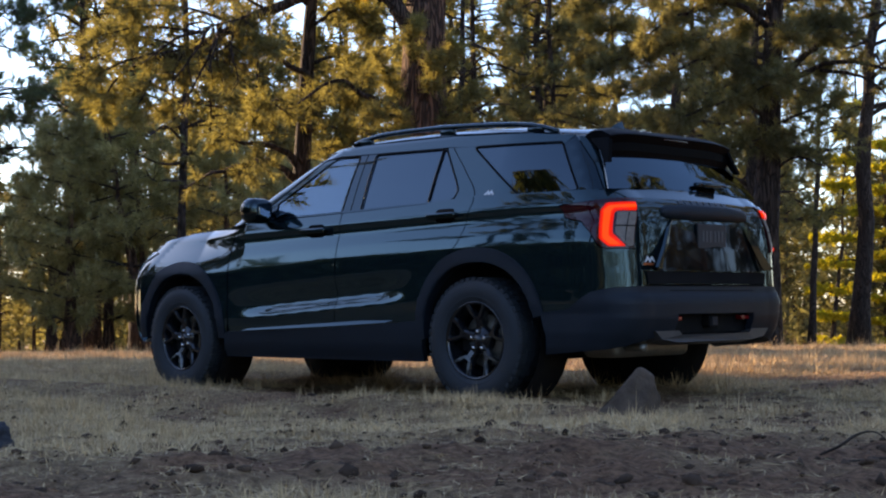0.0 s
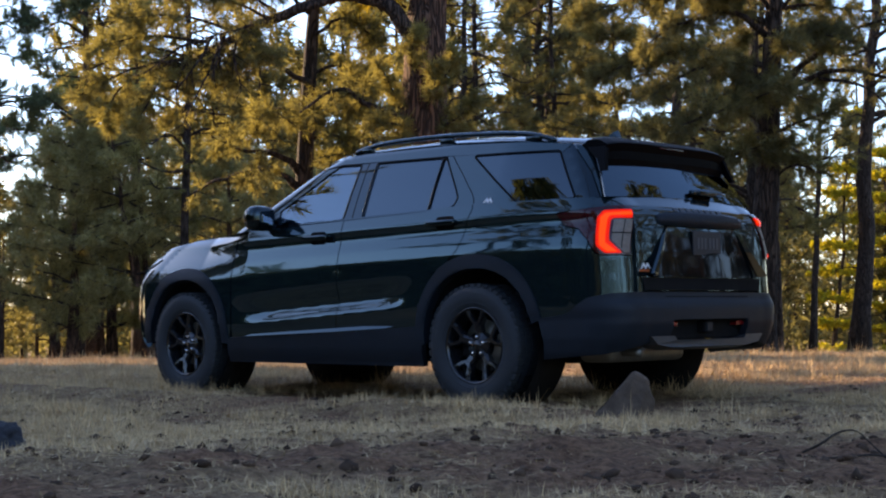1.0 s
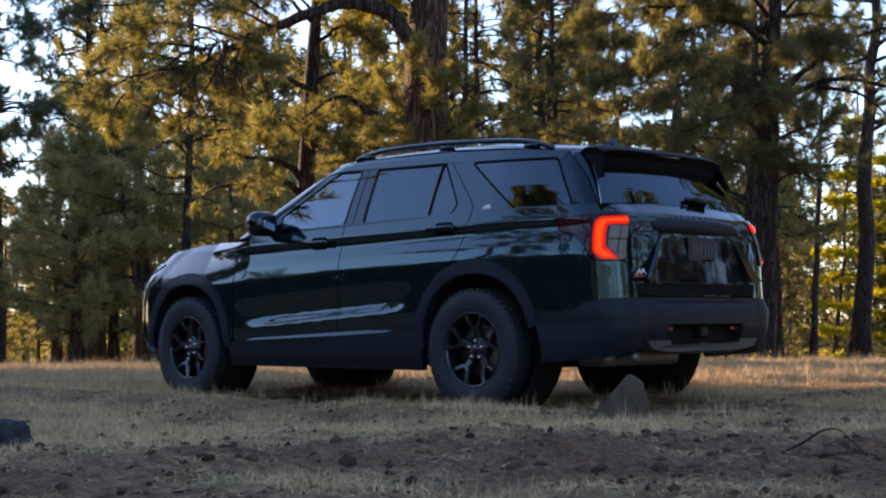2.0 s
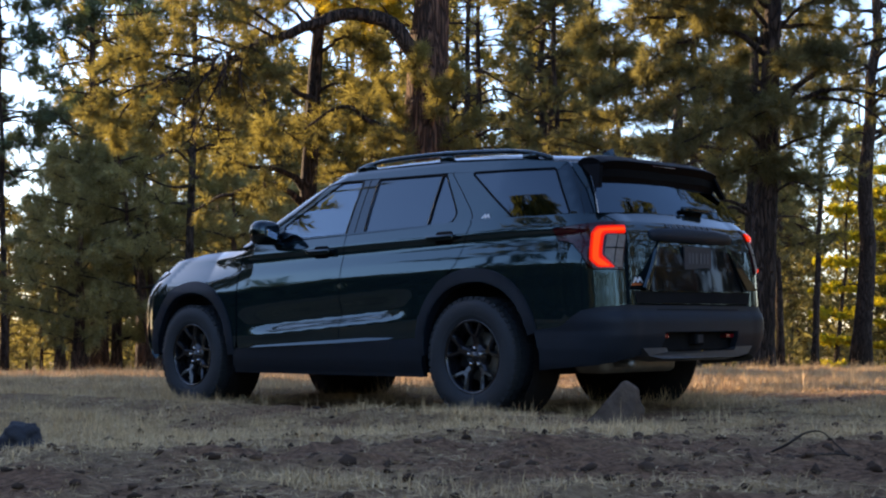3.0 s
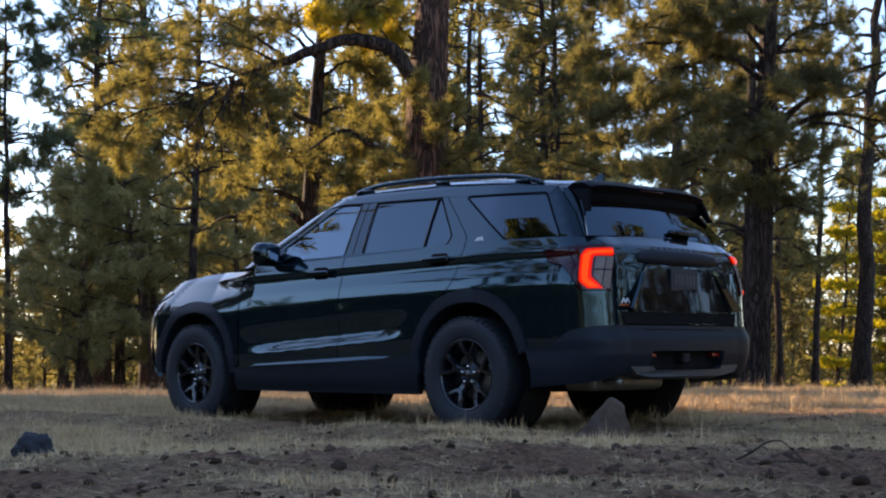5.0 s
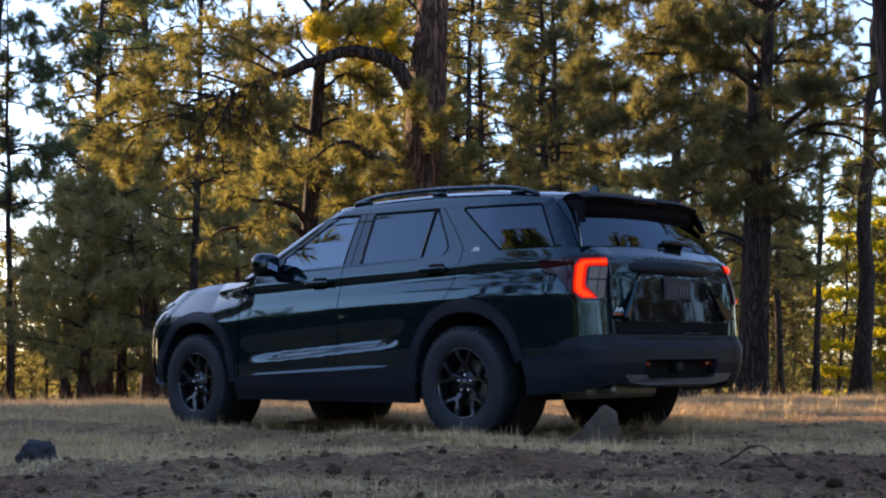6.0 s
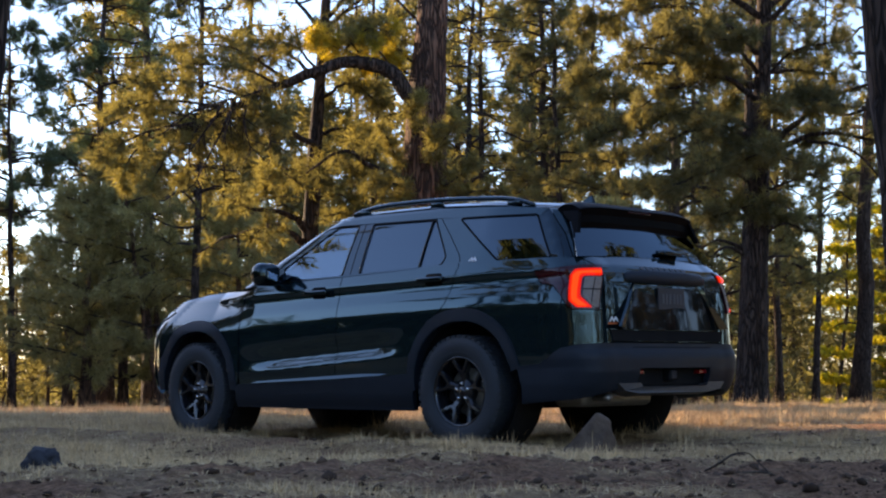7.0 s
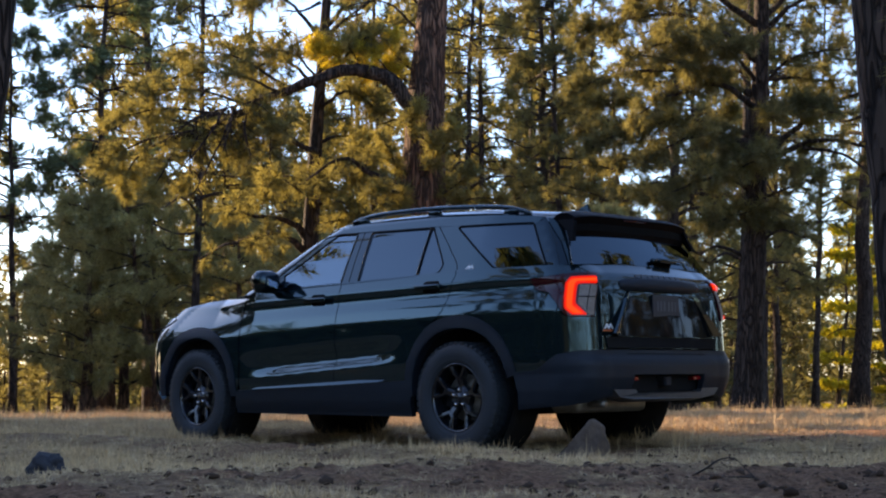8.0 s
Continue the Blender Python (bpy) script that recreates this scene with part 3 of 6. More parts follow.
def build_arch_pine():
    """The big red-barked ponderosa whose limb arches out and sags to the ground's side."""
    g = Growth(11)
    base = on_ground(-0.42, 20.8)
    top = grove(0.75, 21.4, 21)
    line = [base, grove(-0.31, 20.8, 1.25), grove(-0.26, 20.8, 3.07), grove(-0.20, 20.8, 4.4), grove(-0.13, 20.8, 5.4), grove(0.06, 20.9, 8), grove(0.35, 21.1, 14), top]
    line = smooth_line(line, 24)
    g.trunk(line, trunk_radii(0.43, 24, 0.15, 0.2, 21), 22)
    g.bough([grove(-0.30, 20.7, 4.22), grove(-0.52, 20.5, 4.50), grove(-0.71, 20.5, 4.72), grove(-1.02, 20.5, 4.82), grove(-1.26, 20.5, 4.85), grove(-1.5, 20.5, 4.80), grove(-1.73, 20.4, 4.69),
             grove(-2.13, 20.4, 4.55), grove(-2.52, 20.3, 4.36), grove(-2.83, 20.2, 4.16), grove(-3.15, 20.2, 3.97), grove(-3.46, 20.1, 3.87), grove(-3.77, 20.0, 3.79)], 0.125, 0.036, 0.55, 34, 0.62, 0.15, 3, 30, 12)

    def near(u, v, z):
        return grove(u * 1.06 - 0.16, v + 1.5, z + 0.27)

    # foliage fans off the arching limb
    rng = g.rng
    for a, b, c in (((-2.0, 18.8, 4.25), (-2.5, 18.6, 4.45), (-3.1, 18.4, 4.45)), ((-2.4, 18.7, 4.05), (-3.0, 18.4, 4.2), (-3.75, 18.2, 4.15)),
                    ((-2.7, 18.6, 3.9), (-3.4, 18.4, 3.95), (-4.1, 18.2, 3.75)), ((-3.0, 18.5, 3.66), (-3.6, 18.3, 3.5), (-4.25, 18.3, 3.15)),
                    ((-2.9, 18.5, 3.7), (-3.05, 18.4, 3.35), (-3.05, 18.4, 2.75)), ((-2.6, 18.6, 3.95), (-2.55, 18.5, 3.6), (-2.45, 18.5, 3.1)),
                    ((-3.4, 18.5, 3.55), (-3.8, 18.4, 3.2), (-3.9, 18.4, 2.75)), ((-1.5, 19.1, 4.52), (-1.8, 18.9, 4.8), (-2.3, 18.7, 4.85)),
                    ((-1.9, 18.9, 4.35), (-2.6, 19.0, 4.8), (-3.3, 19.0, 4.85)), ((-2.2, 18.8, 4.2), (-2.2, 18.5, 3.9), (-2.0, 18.3, 3.6)),
                    ((-0.9, 19.5, 4.70), (-1.1, 19.4, 5.0), (-1.45, 19.3, 5.1)), ((-1.2, 19.3, 4.65), (-1.0, 19.1, 4.95), (-0.7, 19.0, 5.1)),
                    ((-3.2, 18.5, 3.6), (-3.3, 18.2, 3.2), (-3.5, 18.0, 2.7)), ((-3.0, 18.5, 3.7), (-3.5, 18.9, 3.9), (-4.2, 19.2, 4.0))):
        g.bough([near(*a), near(*b), near(*c)], 0.024, 0.007, 0.2, 30, 0.42, 0.2, 3, 10, 5, 0.004)
    # dead twigs that hang from the limb's bend
    for a, b, c in (((-2.5, 18.6, 4.02), (-2.62, 18.2, 3.5), (-2.95, 18.1, 2.75)), ((-2.65, 18.5, 3.95), (-2.75, 18.2, 3.6), (-3.1, 18.1, 3.1)), ((-2.3, 18.7, 4.1), (-2.35, 18.3, 3.7), (-2.25, 18.2, 3.2)),
                    ((-2.75, 18.5, 3.9), (-3.0, 18.2, 3.75), (-3.35, 18.1, 3.45)), ((-2.1, 18.8, 4.2), (-2.3, 18.3, 4.0), (-2.7, 18.1, 3.85)), ((-2.55, 18.6, 4.0), (-2.5, 18.2, 3.75), (-2.6, 18.1, 3.3))):
        g.bough([near(*a), near(*b), near(*c)], 0.026, 0.007, 0.2, 22, 0.40, -0.25, 0, 12, 6, 0.007)
    plain = len(g.ends)
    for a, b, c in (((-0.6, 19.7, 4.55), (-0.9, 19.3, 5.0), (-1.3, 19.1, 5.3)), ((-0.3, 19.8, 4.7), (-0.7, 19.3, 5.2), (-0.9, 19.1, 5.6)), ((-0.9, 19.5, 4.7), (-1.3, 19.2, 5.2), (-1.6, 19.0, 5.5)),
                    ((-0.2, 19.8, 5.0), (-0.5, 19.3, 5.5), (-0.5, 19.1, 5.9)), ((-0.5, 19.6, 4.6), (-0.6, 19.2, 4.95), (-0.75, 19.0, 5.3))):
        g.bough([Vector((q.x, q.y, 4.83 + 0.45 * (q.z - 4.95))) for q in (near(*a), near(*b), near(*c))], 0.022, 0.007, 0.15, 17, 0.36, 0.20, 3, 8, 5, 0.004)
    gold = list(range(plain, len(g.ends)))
    # lower limb and the golden clump at the trunk's foot
    g.bough([grove(-0.30, 20.7, 2.95), grove(-0.50, 20.6, 3.16), grove(-0.72, 20.5, 3.28), grove(-1.03, 20.5, 3.40), grove(-1.27, 20.4, 3.58), grove(-1.50, 20.3, 3.52), grove(-1.85, 20.2, 3.25)], 0.065, 0.015, 0.35, 16, 0.45, 0.1, 2, 18, 7)
    for a, b, c in (((-0.2, 19.8, 3.3), (-0.35, 19.3, 3.75), (-0.25, 19.2, 4.0)), ((-0.2, 19.8, 3.1), (0.1, 19.3, 3.5), (0.2, 19.1, 3.7)), ((-0.3, 19.8, 2.9), (-0.6, 19.3, 3.3), (-0.75, 19.1, 3.6)),
                    ((-0.2, 19.8, 2.7), (0.2, 19.3, 2.9), (0.45, 19.1, 3.1)), ((-0.3, 19.8, 2.6), (-0.5, 19.2, 2.8), (-0.9, 19.0, 2.8)), ((-0.2, 19.8, 2.9), (-0.1, 19.2, 3.2), (-0.05, 19.0, 3.5)),
                    ((-0.1, 20, 2.6), (0.4, 19.6, 2.75), (0.9, 19.3, 2.7)), ((-0.4, 20, 2.4), (-0.5, 19.5, 2.5), (-0.5, 19.2, 2.6))):
        out = ACROSS * 0.14 - AHEAD * 0.5
        g.bough([near(*a), near(*b) + out, near(*c) + out], 0.022, 0.007, 0.25, 26, 0.30, 0.35, 3, 8, 5, 0.004)
    # thin bare limbs high on the trunk and the green top
    for a, b, c in (((-0.05, 20, 5.25), (-0.6, 19.8, 5.75), (-1.35, 19.5, 5.55)), ((-0.02, 20, 5.6), (-0.5, 19.8, 6.1), (-1.1, 19.6, 6.0)), ((0.1, 20, 5.4), (0.45, 19.8, 5.3), (0.75, 19.6, 4.9)),
                    ((0.0, 20, 5.9), (0.6, 19.7, 6.3), (1.3, 19.4, 5.7)), ((-0.8, 19.7, 5.75), (-1.2, 19.6, 5.4), (-1.7, 19.5, 5.0))):
        g.bough([near(*a), near(*b), near(*c)], 0.028, 0.005, 0.45, 10, 0.4, -0.1, 1, 10, 6, 0.004)
    for w in range(16):
        z = 9.0 + 11.5 * w / 15
        for _ in range(4):
            a = rng.uniform(0, 2 * math.pi)
            p = at_height(line, z)
            o = Vector((math.cos(a), math.sin(a), 0)) * (3.2 - 0.12 * (z - 8)) * rng.uniform(0.6, 1.1)
            g.bough([p, p + o * 0.5 + Vector((0, 0, 0.2)), p + o], 0.06, 0.012, 0.35, 12, 0.7, 0.3, 2, 7, 5, 0.006)
    # sunlight on the top clump is painted: it gets brighter yellow needles
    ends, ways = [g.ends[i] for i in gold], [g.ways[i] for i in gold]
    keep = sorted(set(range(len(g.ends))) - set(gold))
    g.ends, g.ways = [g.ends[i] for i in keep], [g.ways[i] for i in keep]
    tree = g.finish("ponderosa_pine", tuple(base), "tall red-barked ponderosa with an arching limb and golden-olive needles", "pines of the grove", BARK_RED, BARK, NEEDLE_GOLD, 0.17, 22, 0.0055)
    triangles_object("sunlit_clump", needles(np.array(ends) - np.array(base), ways, 0.17, 24, 0.0058, g.np), NEEDLE_SUNLIT, tree, "needle clumps painted bright yellow as if sunlit")
    return tree


build_arch_pine()


def build_dark_pine():
    """The dark pine beside the car's tail, with crooked limbs."""
    def stand(u, v, z):
        return grove(u * 1.238, v * 1.238, 0.55 + (z - 0.55) * 1.238)

    g = Growth(23)
    base = on_ground(5.28, 26.0)
    line = smooth_line([base, stand(4.33, 21, 0.9), stand(4.42, 21, 2.2), stand(4.50, 21, 3.6), stand(4.60, 21, 5.3), stand(4.75, 21.1, 9), stand(5.1, 21.3, 18)], 24)
    g.trunk(line, trunk_radii(0.285, 24, 0.2, 0.45, 18), 20)
    for pts, r, lf, tw in (
            (((4.50, 21, 3.45), (4.70, 21, 3.70), (5.04, 21, 4.02), (5.44, 21, 4.32), (5.86, 20.6, 4.45), (6.5, 20.3, 4.62)), 0.075, 0.55, 24),
            (((4.50, 21, 3.40), (4.70, 20.9, 3.58), (5.11, 20.8, 3.78), (5.58, 20.7, 3.79), (6.13, 20.6, 3.68), (6.8, 20.5, 3.8)), 0.06, 0.5, 26),
            (((5.11, 20.8, 3.72), (5.57, 20.6, 3.61), (5.88, 20.5, 3.36), (6.15, 20.4, 2.9)), 0.03, 0.5, 12),
            (((4.48, 21, 3.0), (4.9, 20.8, 3.15), (5.35, 20.7, 3.3)), 0.03, 0.3, 16),
            (((4.55, 21, 4.2), (4.95, 20.8, 4.25), (5.4, 20.7, 4.35)), 0.035, 0.15, 34),
            (((4.55, 21, 4.6), (5.0, 20.7, 5.0), (5.6, 20.5, 5.05)), 0.03, 0.3, 24),
            (((4.42, 21, 2.3), (4.75, 20.8, 2.55), (5.1, 20.6, 2.4)), 0.025, 0.5, 8),
            (((4.55, 21, 5.0), (4.0, 20.6, 5.3), (3.2, 20.2, 5.15), (2.5, 20, 4.8)), 0.06, 0.3, 46),
            (((4.50, 21, 4.3), (3.9, 20.6, 4.6), (3.2, 20.3, 4.4), (2.6, 20.1, 4.05)), 0.055, 0.3, 46),
            (((4.48, 21, 3.7), (3.9, 20.6, 3.9), (3.3, 20.3, 3.75), (2.75, 20.1, 3.4)), 0.055, 0.3, 44),
            (((4.45, 21, 3.1), (4.0, 20.7, 3.3), (3.4, 20.4, 3.15), (2.9, 20.2, 2.9)), 0.04, 0.3, 40),
            (((4.42, 21, 2.7), (4.1, 20.7, 2.75), (3.7, 20.5, 2.6)), 0.03, 0.25, 26),
            (((4.42, 21, 3.4), (4.3, 20.4, 3.5), (4.1, 20.0, 3.35)), 0.03, 0.3, 26),
            (((4.50, 21, 4.0), (4.6, 20.4, 4.1), (4.5, 19.9, 4.0)), 0.03, 0.35, 24),
            (((4.5, 21, 4.7), (4.0, 20.2, 5.0), (3.5, 19.8, 5.0)), 0.04, 0.3, 34),
            (((4.6, 21, 5.5), (3.6, 20.5, 6.0), (2.6, 20.1, 5.9)), 0.06, 0.3, 46),
            (((4.6, 21, 5.4), (5.1, 20.7, 5.8), (5.8, 20.5, 5.9)), 0.05, 0.4, 24),
            (((4.5, 21, 4.5), (3.6, 21.2, 4.9), (2.6, 21.3, 4.9), (1.8, 21.2, 4.6)), 0.05, 0.3, 44),
            (((4.5, 21, 3.9), (3.7, 21.3, 4.2), (2.8, 21.4, 4.1), (2.1, 21.4, 3.8)), 0.05, 0.3, 44),
            (((4.55, 21, 5.2), (3.7, 21.2, 5.7), (2.7, 21.3, 5.7), (1.9, 21.3, 5.4)), 0.05, 0.3, 44),
            (((4.6, 21, 5.9), (3.8, 21.0, 6.5), (2.8, 21.0, 6.6), (2.0, 20.9, 6.3)), 0.05, 0.3, 44),
            (((4.6, 21, 5.6), (5.2, 21.2, 6.1), (6.0, 21.2, 6.2), (6.7, 21.1, 6.0)), 0.05, 0.35, 34),
            (((4.55, 21, 4.7), (5.1, 21.2, 4.8), (5.7, 21.3, 4.75)), 0.04, 0.4, 22)):
        pts = [stand(*q) for q in pts]
        g.bough(pts, r * 1.2, 0.012, lf, int(tw * 1.25), 0.50, 0.22, 3, 14, 7, 0.005)
        if tw > 24:
            for _ in range(5):
                k = g.rng.uniform(0.25, 0.98)
                q = smooth_line(pts, 20)[int(k * 20)]
                o = Vector((g.rng.uniform(-1, 1), g.rng.uniform(-1, 1), g.rng.uniform(-0.35, 0.3)))
                g.bough([q, q + o * 0.42 + Vector((0, 0, 0.04)), q + o * 0.85], 0.018, 0.006, 0.15, 16, 0.36, 0.2, 3, 6, 5, 0.004)
    rng = g.rng
    for w in range(13):
        z = 8.0 + 9.5 * w / 12
        for _ in range(4):
            a = rng.uniform(0, 2 * math.pi)
            p = at_height(line, z)
            o = Vector((math.cos(a), math.sin(a), 0)) * (1.7 - 0.07 * (z - 6)) * rng.uniform(0.6, 1.1)
            g.bough([p, p + o * 0.5 + Vector((0, 0, 0.2)), p + o], 0.05, 0.010, 0.3, 12, 0.6, 0.3, 2, 7, 5, 0.006)
    return g.finish("dark_pine", tuple(base), "dark furrowed pine with crooked limbs and olive-green needles", "pines of the grove", BARK, BARK, NEEDLE, 0.19, 22, 0.0068)


build_dark_pine()


def build_forked_pine():
    """The pine behind the car's nose, with long bare limbs."""
    def stand(u, v, z):
        return grove(u * 0.667, v * 0.667, 0.55 + (z - 0.55) * 0.667)

    g = Growth(37)
    base = on_ground(-2.10, 22.0)
    line = smooth_line([base, stand(-3.02, 33, 2), stand(-2.92, 33, 3.9), stand(-2.78, 33, 6.2), stand(-2.62, 33, 8.2), stand(-2.3, 33, 13), stand(-1.9, 33, 20)], 24)
    g.trunk(line, trunk_radii(0.165, 24, 0.18, 0.3, 20), 16)
    # bare hooked limbs below the crown
    for pts, r in ((((-1.80, 22, 5.50), (-1.62, 21.9, 5.72), (-1.35, 21.8, 5.90), (-1.05, 21.7, 5.98)), 0.055), (((-1.83, 22, 5.75), (-2.02, 21.9, 5.62), (-2.22, 21.8, 5.47), (-2.33, 21.7, 5.22)), 0.035),
                   (((-1.80, 22, 6.2), (-2.05, 21.9, 6.05), (-2.30, 21.8, 6.02)), 0.03), (((-1.86, 22, 5.3), (-2.0, 21.8, 5.35), (-2.12, 21.7, 5.15)), 0.02)):
        g.bough([grove(*q) for q in pts], r, 0.008, 0.4, 7, 0.30, -0.25, 0, 14, 7, 0.006)
    for pts, r, lf, tw in (
            (((-2.95, 33, 3.6), (-3.4, 32.6, 4.0), (-4.09, 32, 4.06), (-4.7, 31.6, 4.3)), 0.11, 0.6, 3),
            (((-3.0, 33, 3.3), (-3.5, 32.5, 3.7), (-4.0, 31.6, 3.55), (-4.61, 31, 3.3), (-5.1, 30.8, 3.0)), 0.10, 0.7, 2),
            (((-2.8, 33, 5.6), (-2.97, 31.5, 5.5), (-3.4, 30.5, 5.7), (-3.9, 30, 5.58)), 0.10, 0.75, 6),
            (((-2.8, 33, 5.0), (-3.4, 32, 4.9), (-3.9, 31.5, 4.6)), 0.06, 0.4, 16),
            (((-2.7, 33, 7.0), (-3.5, 32.5, 7.6), (-4.3, 32, 7.2)), 0.06, 0.4, 34),
            (((-2.7, 33, 7.4), (-1.9, 32.5, 7.9), (-1.0, 32, 7.4)), 0.06, 0.4, 34),
            (((-2.7, 33, 6.6), (-2.0, 32.5, 6.9), (-1.3, 32.3, 6.3)), 0.05, 0.4, 30),
            (((-2.8, 33, 5.8), (-2.1, 32.6, 5.9), (-1.5, 32.3, 5.4)), 0.05, 0.35, 30),
            (((-2.8, 33, 5.0), (-2.2, 32.6, 5.2), (-1.7, 32.3, 4.9)), 0.04, 0.35, 28),
            (((-2.8, 33, 4.4), (-2.2, 32.5, 4.4), (-1.8, 32.3, 4.0)), 0.04, 0.35, 26),
            (((-2.85, 33, 4.7), (-2.7, 32.3, 4.9), (-2.6, 31.8, 4.6)), 0.04, 0.3, 26),
            (((-2.7, 33, 8.2), (-3.5, 32.5, 9.0), (-4.4, 32.3, 8.9)), 0.06, 0.35, 30),
            (((-2.6, 33, 8.4), (-1.6, 32.5, 9.3), (-0.8, 32.3, 9.1)), 0.06, 0.35, 30)):
        pts = [stand(*q) for q in pts]
        g.bough(pts, r * 0.62, 0.010, lf, tw, 0.42, 0.2, 3, 14, 6, 0.005)
        for _ in range(3):
            q = smooth_line(pts, 20)[g.rng.randint(8, 19)]
            o = Vector((g.rng.uniform(-1, 1), g.rng.uniform(-1, 1), g.rng.uniform(-0.5, 0.3)))
            g.bough([q, q + o * 0.33, q + o * 0.66], 0.014, 0.005, 0.2, 9, 0.32, 0.1, 2, 6, 4, 0.005)
    return g.finish("forked_pine", tuple(base), "old pine with long bare forking limbs behind the car", "pines of the grove", BARK, BARK, NEEDLE_GOLD, 0.16, 18, 0.0058)


build_forked_pine()


def build_young_pine(name, u, v, height, spread, r, seed, label, stems=1, count=26, leaf=NEEDLE_DULL, low=0.35, twigs=26, big=1.0):
    """A bushy young pine that is clothed nearly to the ground."""
    g = Growth(seed)
    base = on_ground(u, v)
    rng = g.rng
    for s in range(stems):
        a0 = rng.uniform(0, 6.28)
        tip = base + Vector((math.cos(a0), math.sin(a0), 0)) * (0.0 if stems == 1 else spread * 0.55) + Vector((0, 0, height * rng.uniform(0.85, 1.0)))
        root = base + Vector((math.cos(a0), math.sin(a0), 0)) * (0.0 if s == 0 else 0.12)
        line = trunk_line(root, tip, r * 0.6, rng, 10)
        g.trunk(line, trunk_radii(r * (1 if s == 0 else 0.7), 10, 0.1, 0.25, height), 9)
        for i in range(count // stems):
            k = (i + rng.random()) / (count // stems)
            z = low + (height - low) * k
            p = line[min(int(z / height * 10), 9)].lerp(line[min(int(z / height * 10) + 1, 10)], 0.5)
            a = i * 2.4 + rng.uniform(-0.4, 0.4)
            prof = (0.55 + 0.45 * min(k / 0.25, 1)) * (1 - 0.72 * max(0, (k - 0.25) / 0.75))
            ln = spread * prof * rng.uniform(0.7, 1.1)
            o = Vector((math.cos(a), math.sin(a), 0)) * ln
            g.bough([p, p + o * 0.45 + Vector((0, 0, 0.12 * ln)), p + o + Vector((0, 0, 0.22 * ln))], 0.022 * big, 0.008 * big, 0.22, twigs, 0.42 * big, 0.3, 3, 8, 5, 0.005 * big)
    return g.finish(name, tuple(base), label, "young pines", BARK_RED, TWIG, leaf, 0.17 * big, 13, 0.0075 * big)


build_young_pine("young_pine", -9.04, 37.9, 6.08, 2.45, 0.16, 51, "bushy young pine with dense dull green needles", 1, 44, low=0.84, twigs=21, big=1.5)
build_young_pine("young_pine", -8.77, 41.1, 7.18, 2.37, 0.16, 52, "bushy young pine with dense dull green needles", 1, 40, low=0.84, twigs=20, big=1.5)
build_young_pine("young_pine", -7.08, 38.2, 6.39, 2.37, 0.16, 53, "many-stemmed young pine with fanned bare limbs and dull needles", 3, 42, low=0.84, twigs=19, big=1.5)
build_young_pine("young_pine", -5.53, 40.3, 6.40, 2.45, 0.16, 54, "bushy young pine with dense dull green needles", 1, 34, low=1.00, twigs=19, big=1.5)
build_young_pine("young_pine", -10.70, 42.7, 5.80, 2.40, 0.16, 55, "bushy young pine with dense dull green needles", 1, 34, low=0.84, twigs=19, big=1.5)
build_young_pine("young_pine", -3.95, 43.0, 5.90, 2.30, 0.16, 58, "bushy young pine with dense dull green needles", 1, 40, low=1.00, twigs=20, big=1.5)
build_young_pine("young_pine", 5.3, 46.0, 10.2, 2.8, 0.18, 59, "tall bushy pine with olive needles behind the dark pine", 1, 52, NEEDLE, 3.2, 22, 1.6)
build_young_pine("young_pine", 3.2, 30.0, 4.5, 1.6, 0.12, 56, "bushy young pine with dense dull green needles", 1, 38, low=0.5, twigs=19)
build_young_pine("young_pine", 0.9, 34.0, 4.6, 1.7, 0.12, 57, "bushy young pine with dense dull green needles", 1, 34, low=0.4, twigs=24)


def build_stand_pine(name, u0, v, u1, z1, height, r, seed, crown_from, reach, label, whorls=13, per=4, twigs=9, leaf=NEEDLE, bark=BARK, dead=5, twig_len=0.75):
    """A pine of the stand behind; the trunk passes u0 at the ground and u1 at height z1."""
    g = Growth(seed)
    base = on_ground(u0, v)
    top = grove(u0 + (u1 - u0) * height / z1, v, base.z + height)
    grow_pine(g, base, top, r, crown_from, reach, whorls, per, int(twigs * 1.3), twig_len, 3, dead, 9, twig_r=0.009)
    return g.finish(name, tuple(base), label, "pines of the stand behind", bark, BARK, leaf, 0.0040 * v, 21, 0.00017 * v, forward=0.9)


build_stand_pine("tall_pine", -13.42, 57, -13.0, 14.7, 23, 0.20, 61, 7.8, 4.2, "slim dark pine with layered green boughs", 11, 6, 27, NEEDLE_DEEP, dead=7, twig_len=0.9)
build_stand_pine("tall_pine", -15.75, 55, -15.9, 7.8, 16, 0.15, 62, 7.6, 2.6, "slim dark pine with layered green boughs", 13, 4, 18, NEEDLE_DEEP)
build_stand_pine("tall_pine", 3.90, 56, 3.68, 14.3, 20, 0.24, 63, 6.0, 3.2, "straight dark pine with open green boughs", 15, 5, 14)
build_stand_pine("tall_pine", 5.5, 57, 5.75, 12, 18, 0.16, 64, 6.5, 2.6, "straight dark pine with open green boughs", 13, 4, 9)
build_stand_pine("tall_pine", 6.3, 42, 6.6, 9.2, 17, 0.22, 65, 2.6, 3.1, "straight dark pine with dense olive boughs", 20, 5, 15)
build_stand_pine("tall_pine", 7.1, 36, 7.5, 8.7, 17, 0.17, 66, 3.6, 2.4, "straight dark pine with open green boughs", 15, 4, 13)
build_stand_pine("tall_pine", 15.55, 57, 16.64, 14.5, 22, 0.37, 67, 9.0, 3.0, "leaning pine trunk with a sunlit edge", 10, 4, 9)
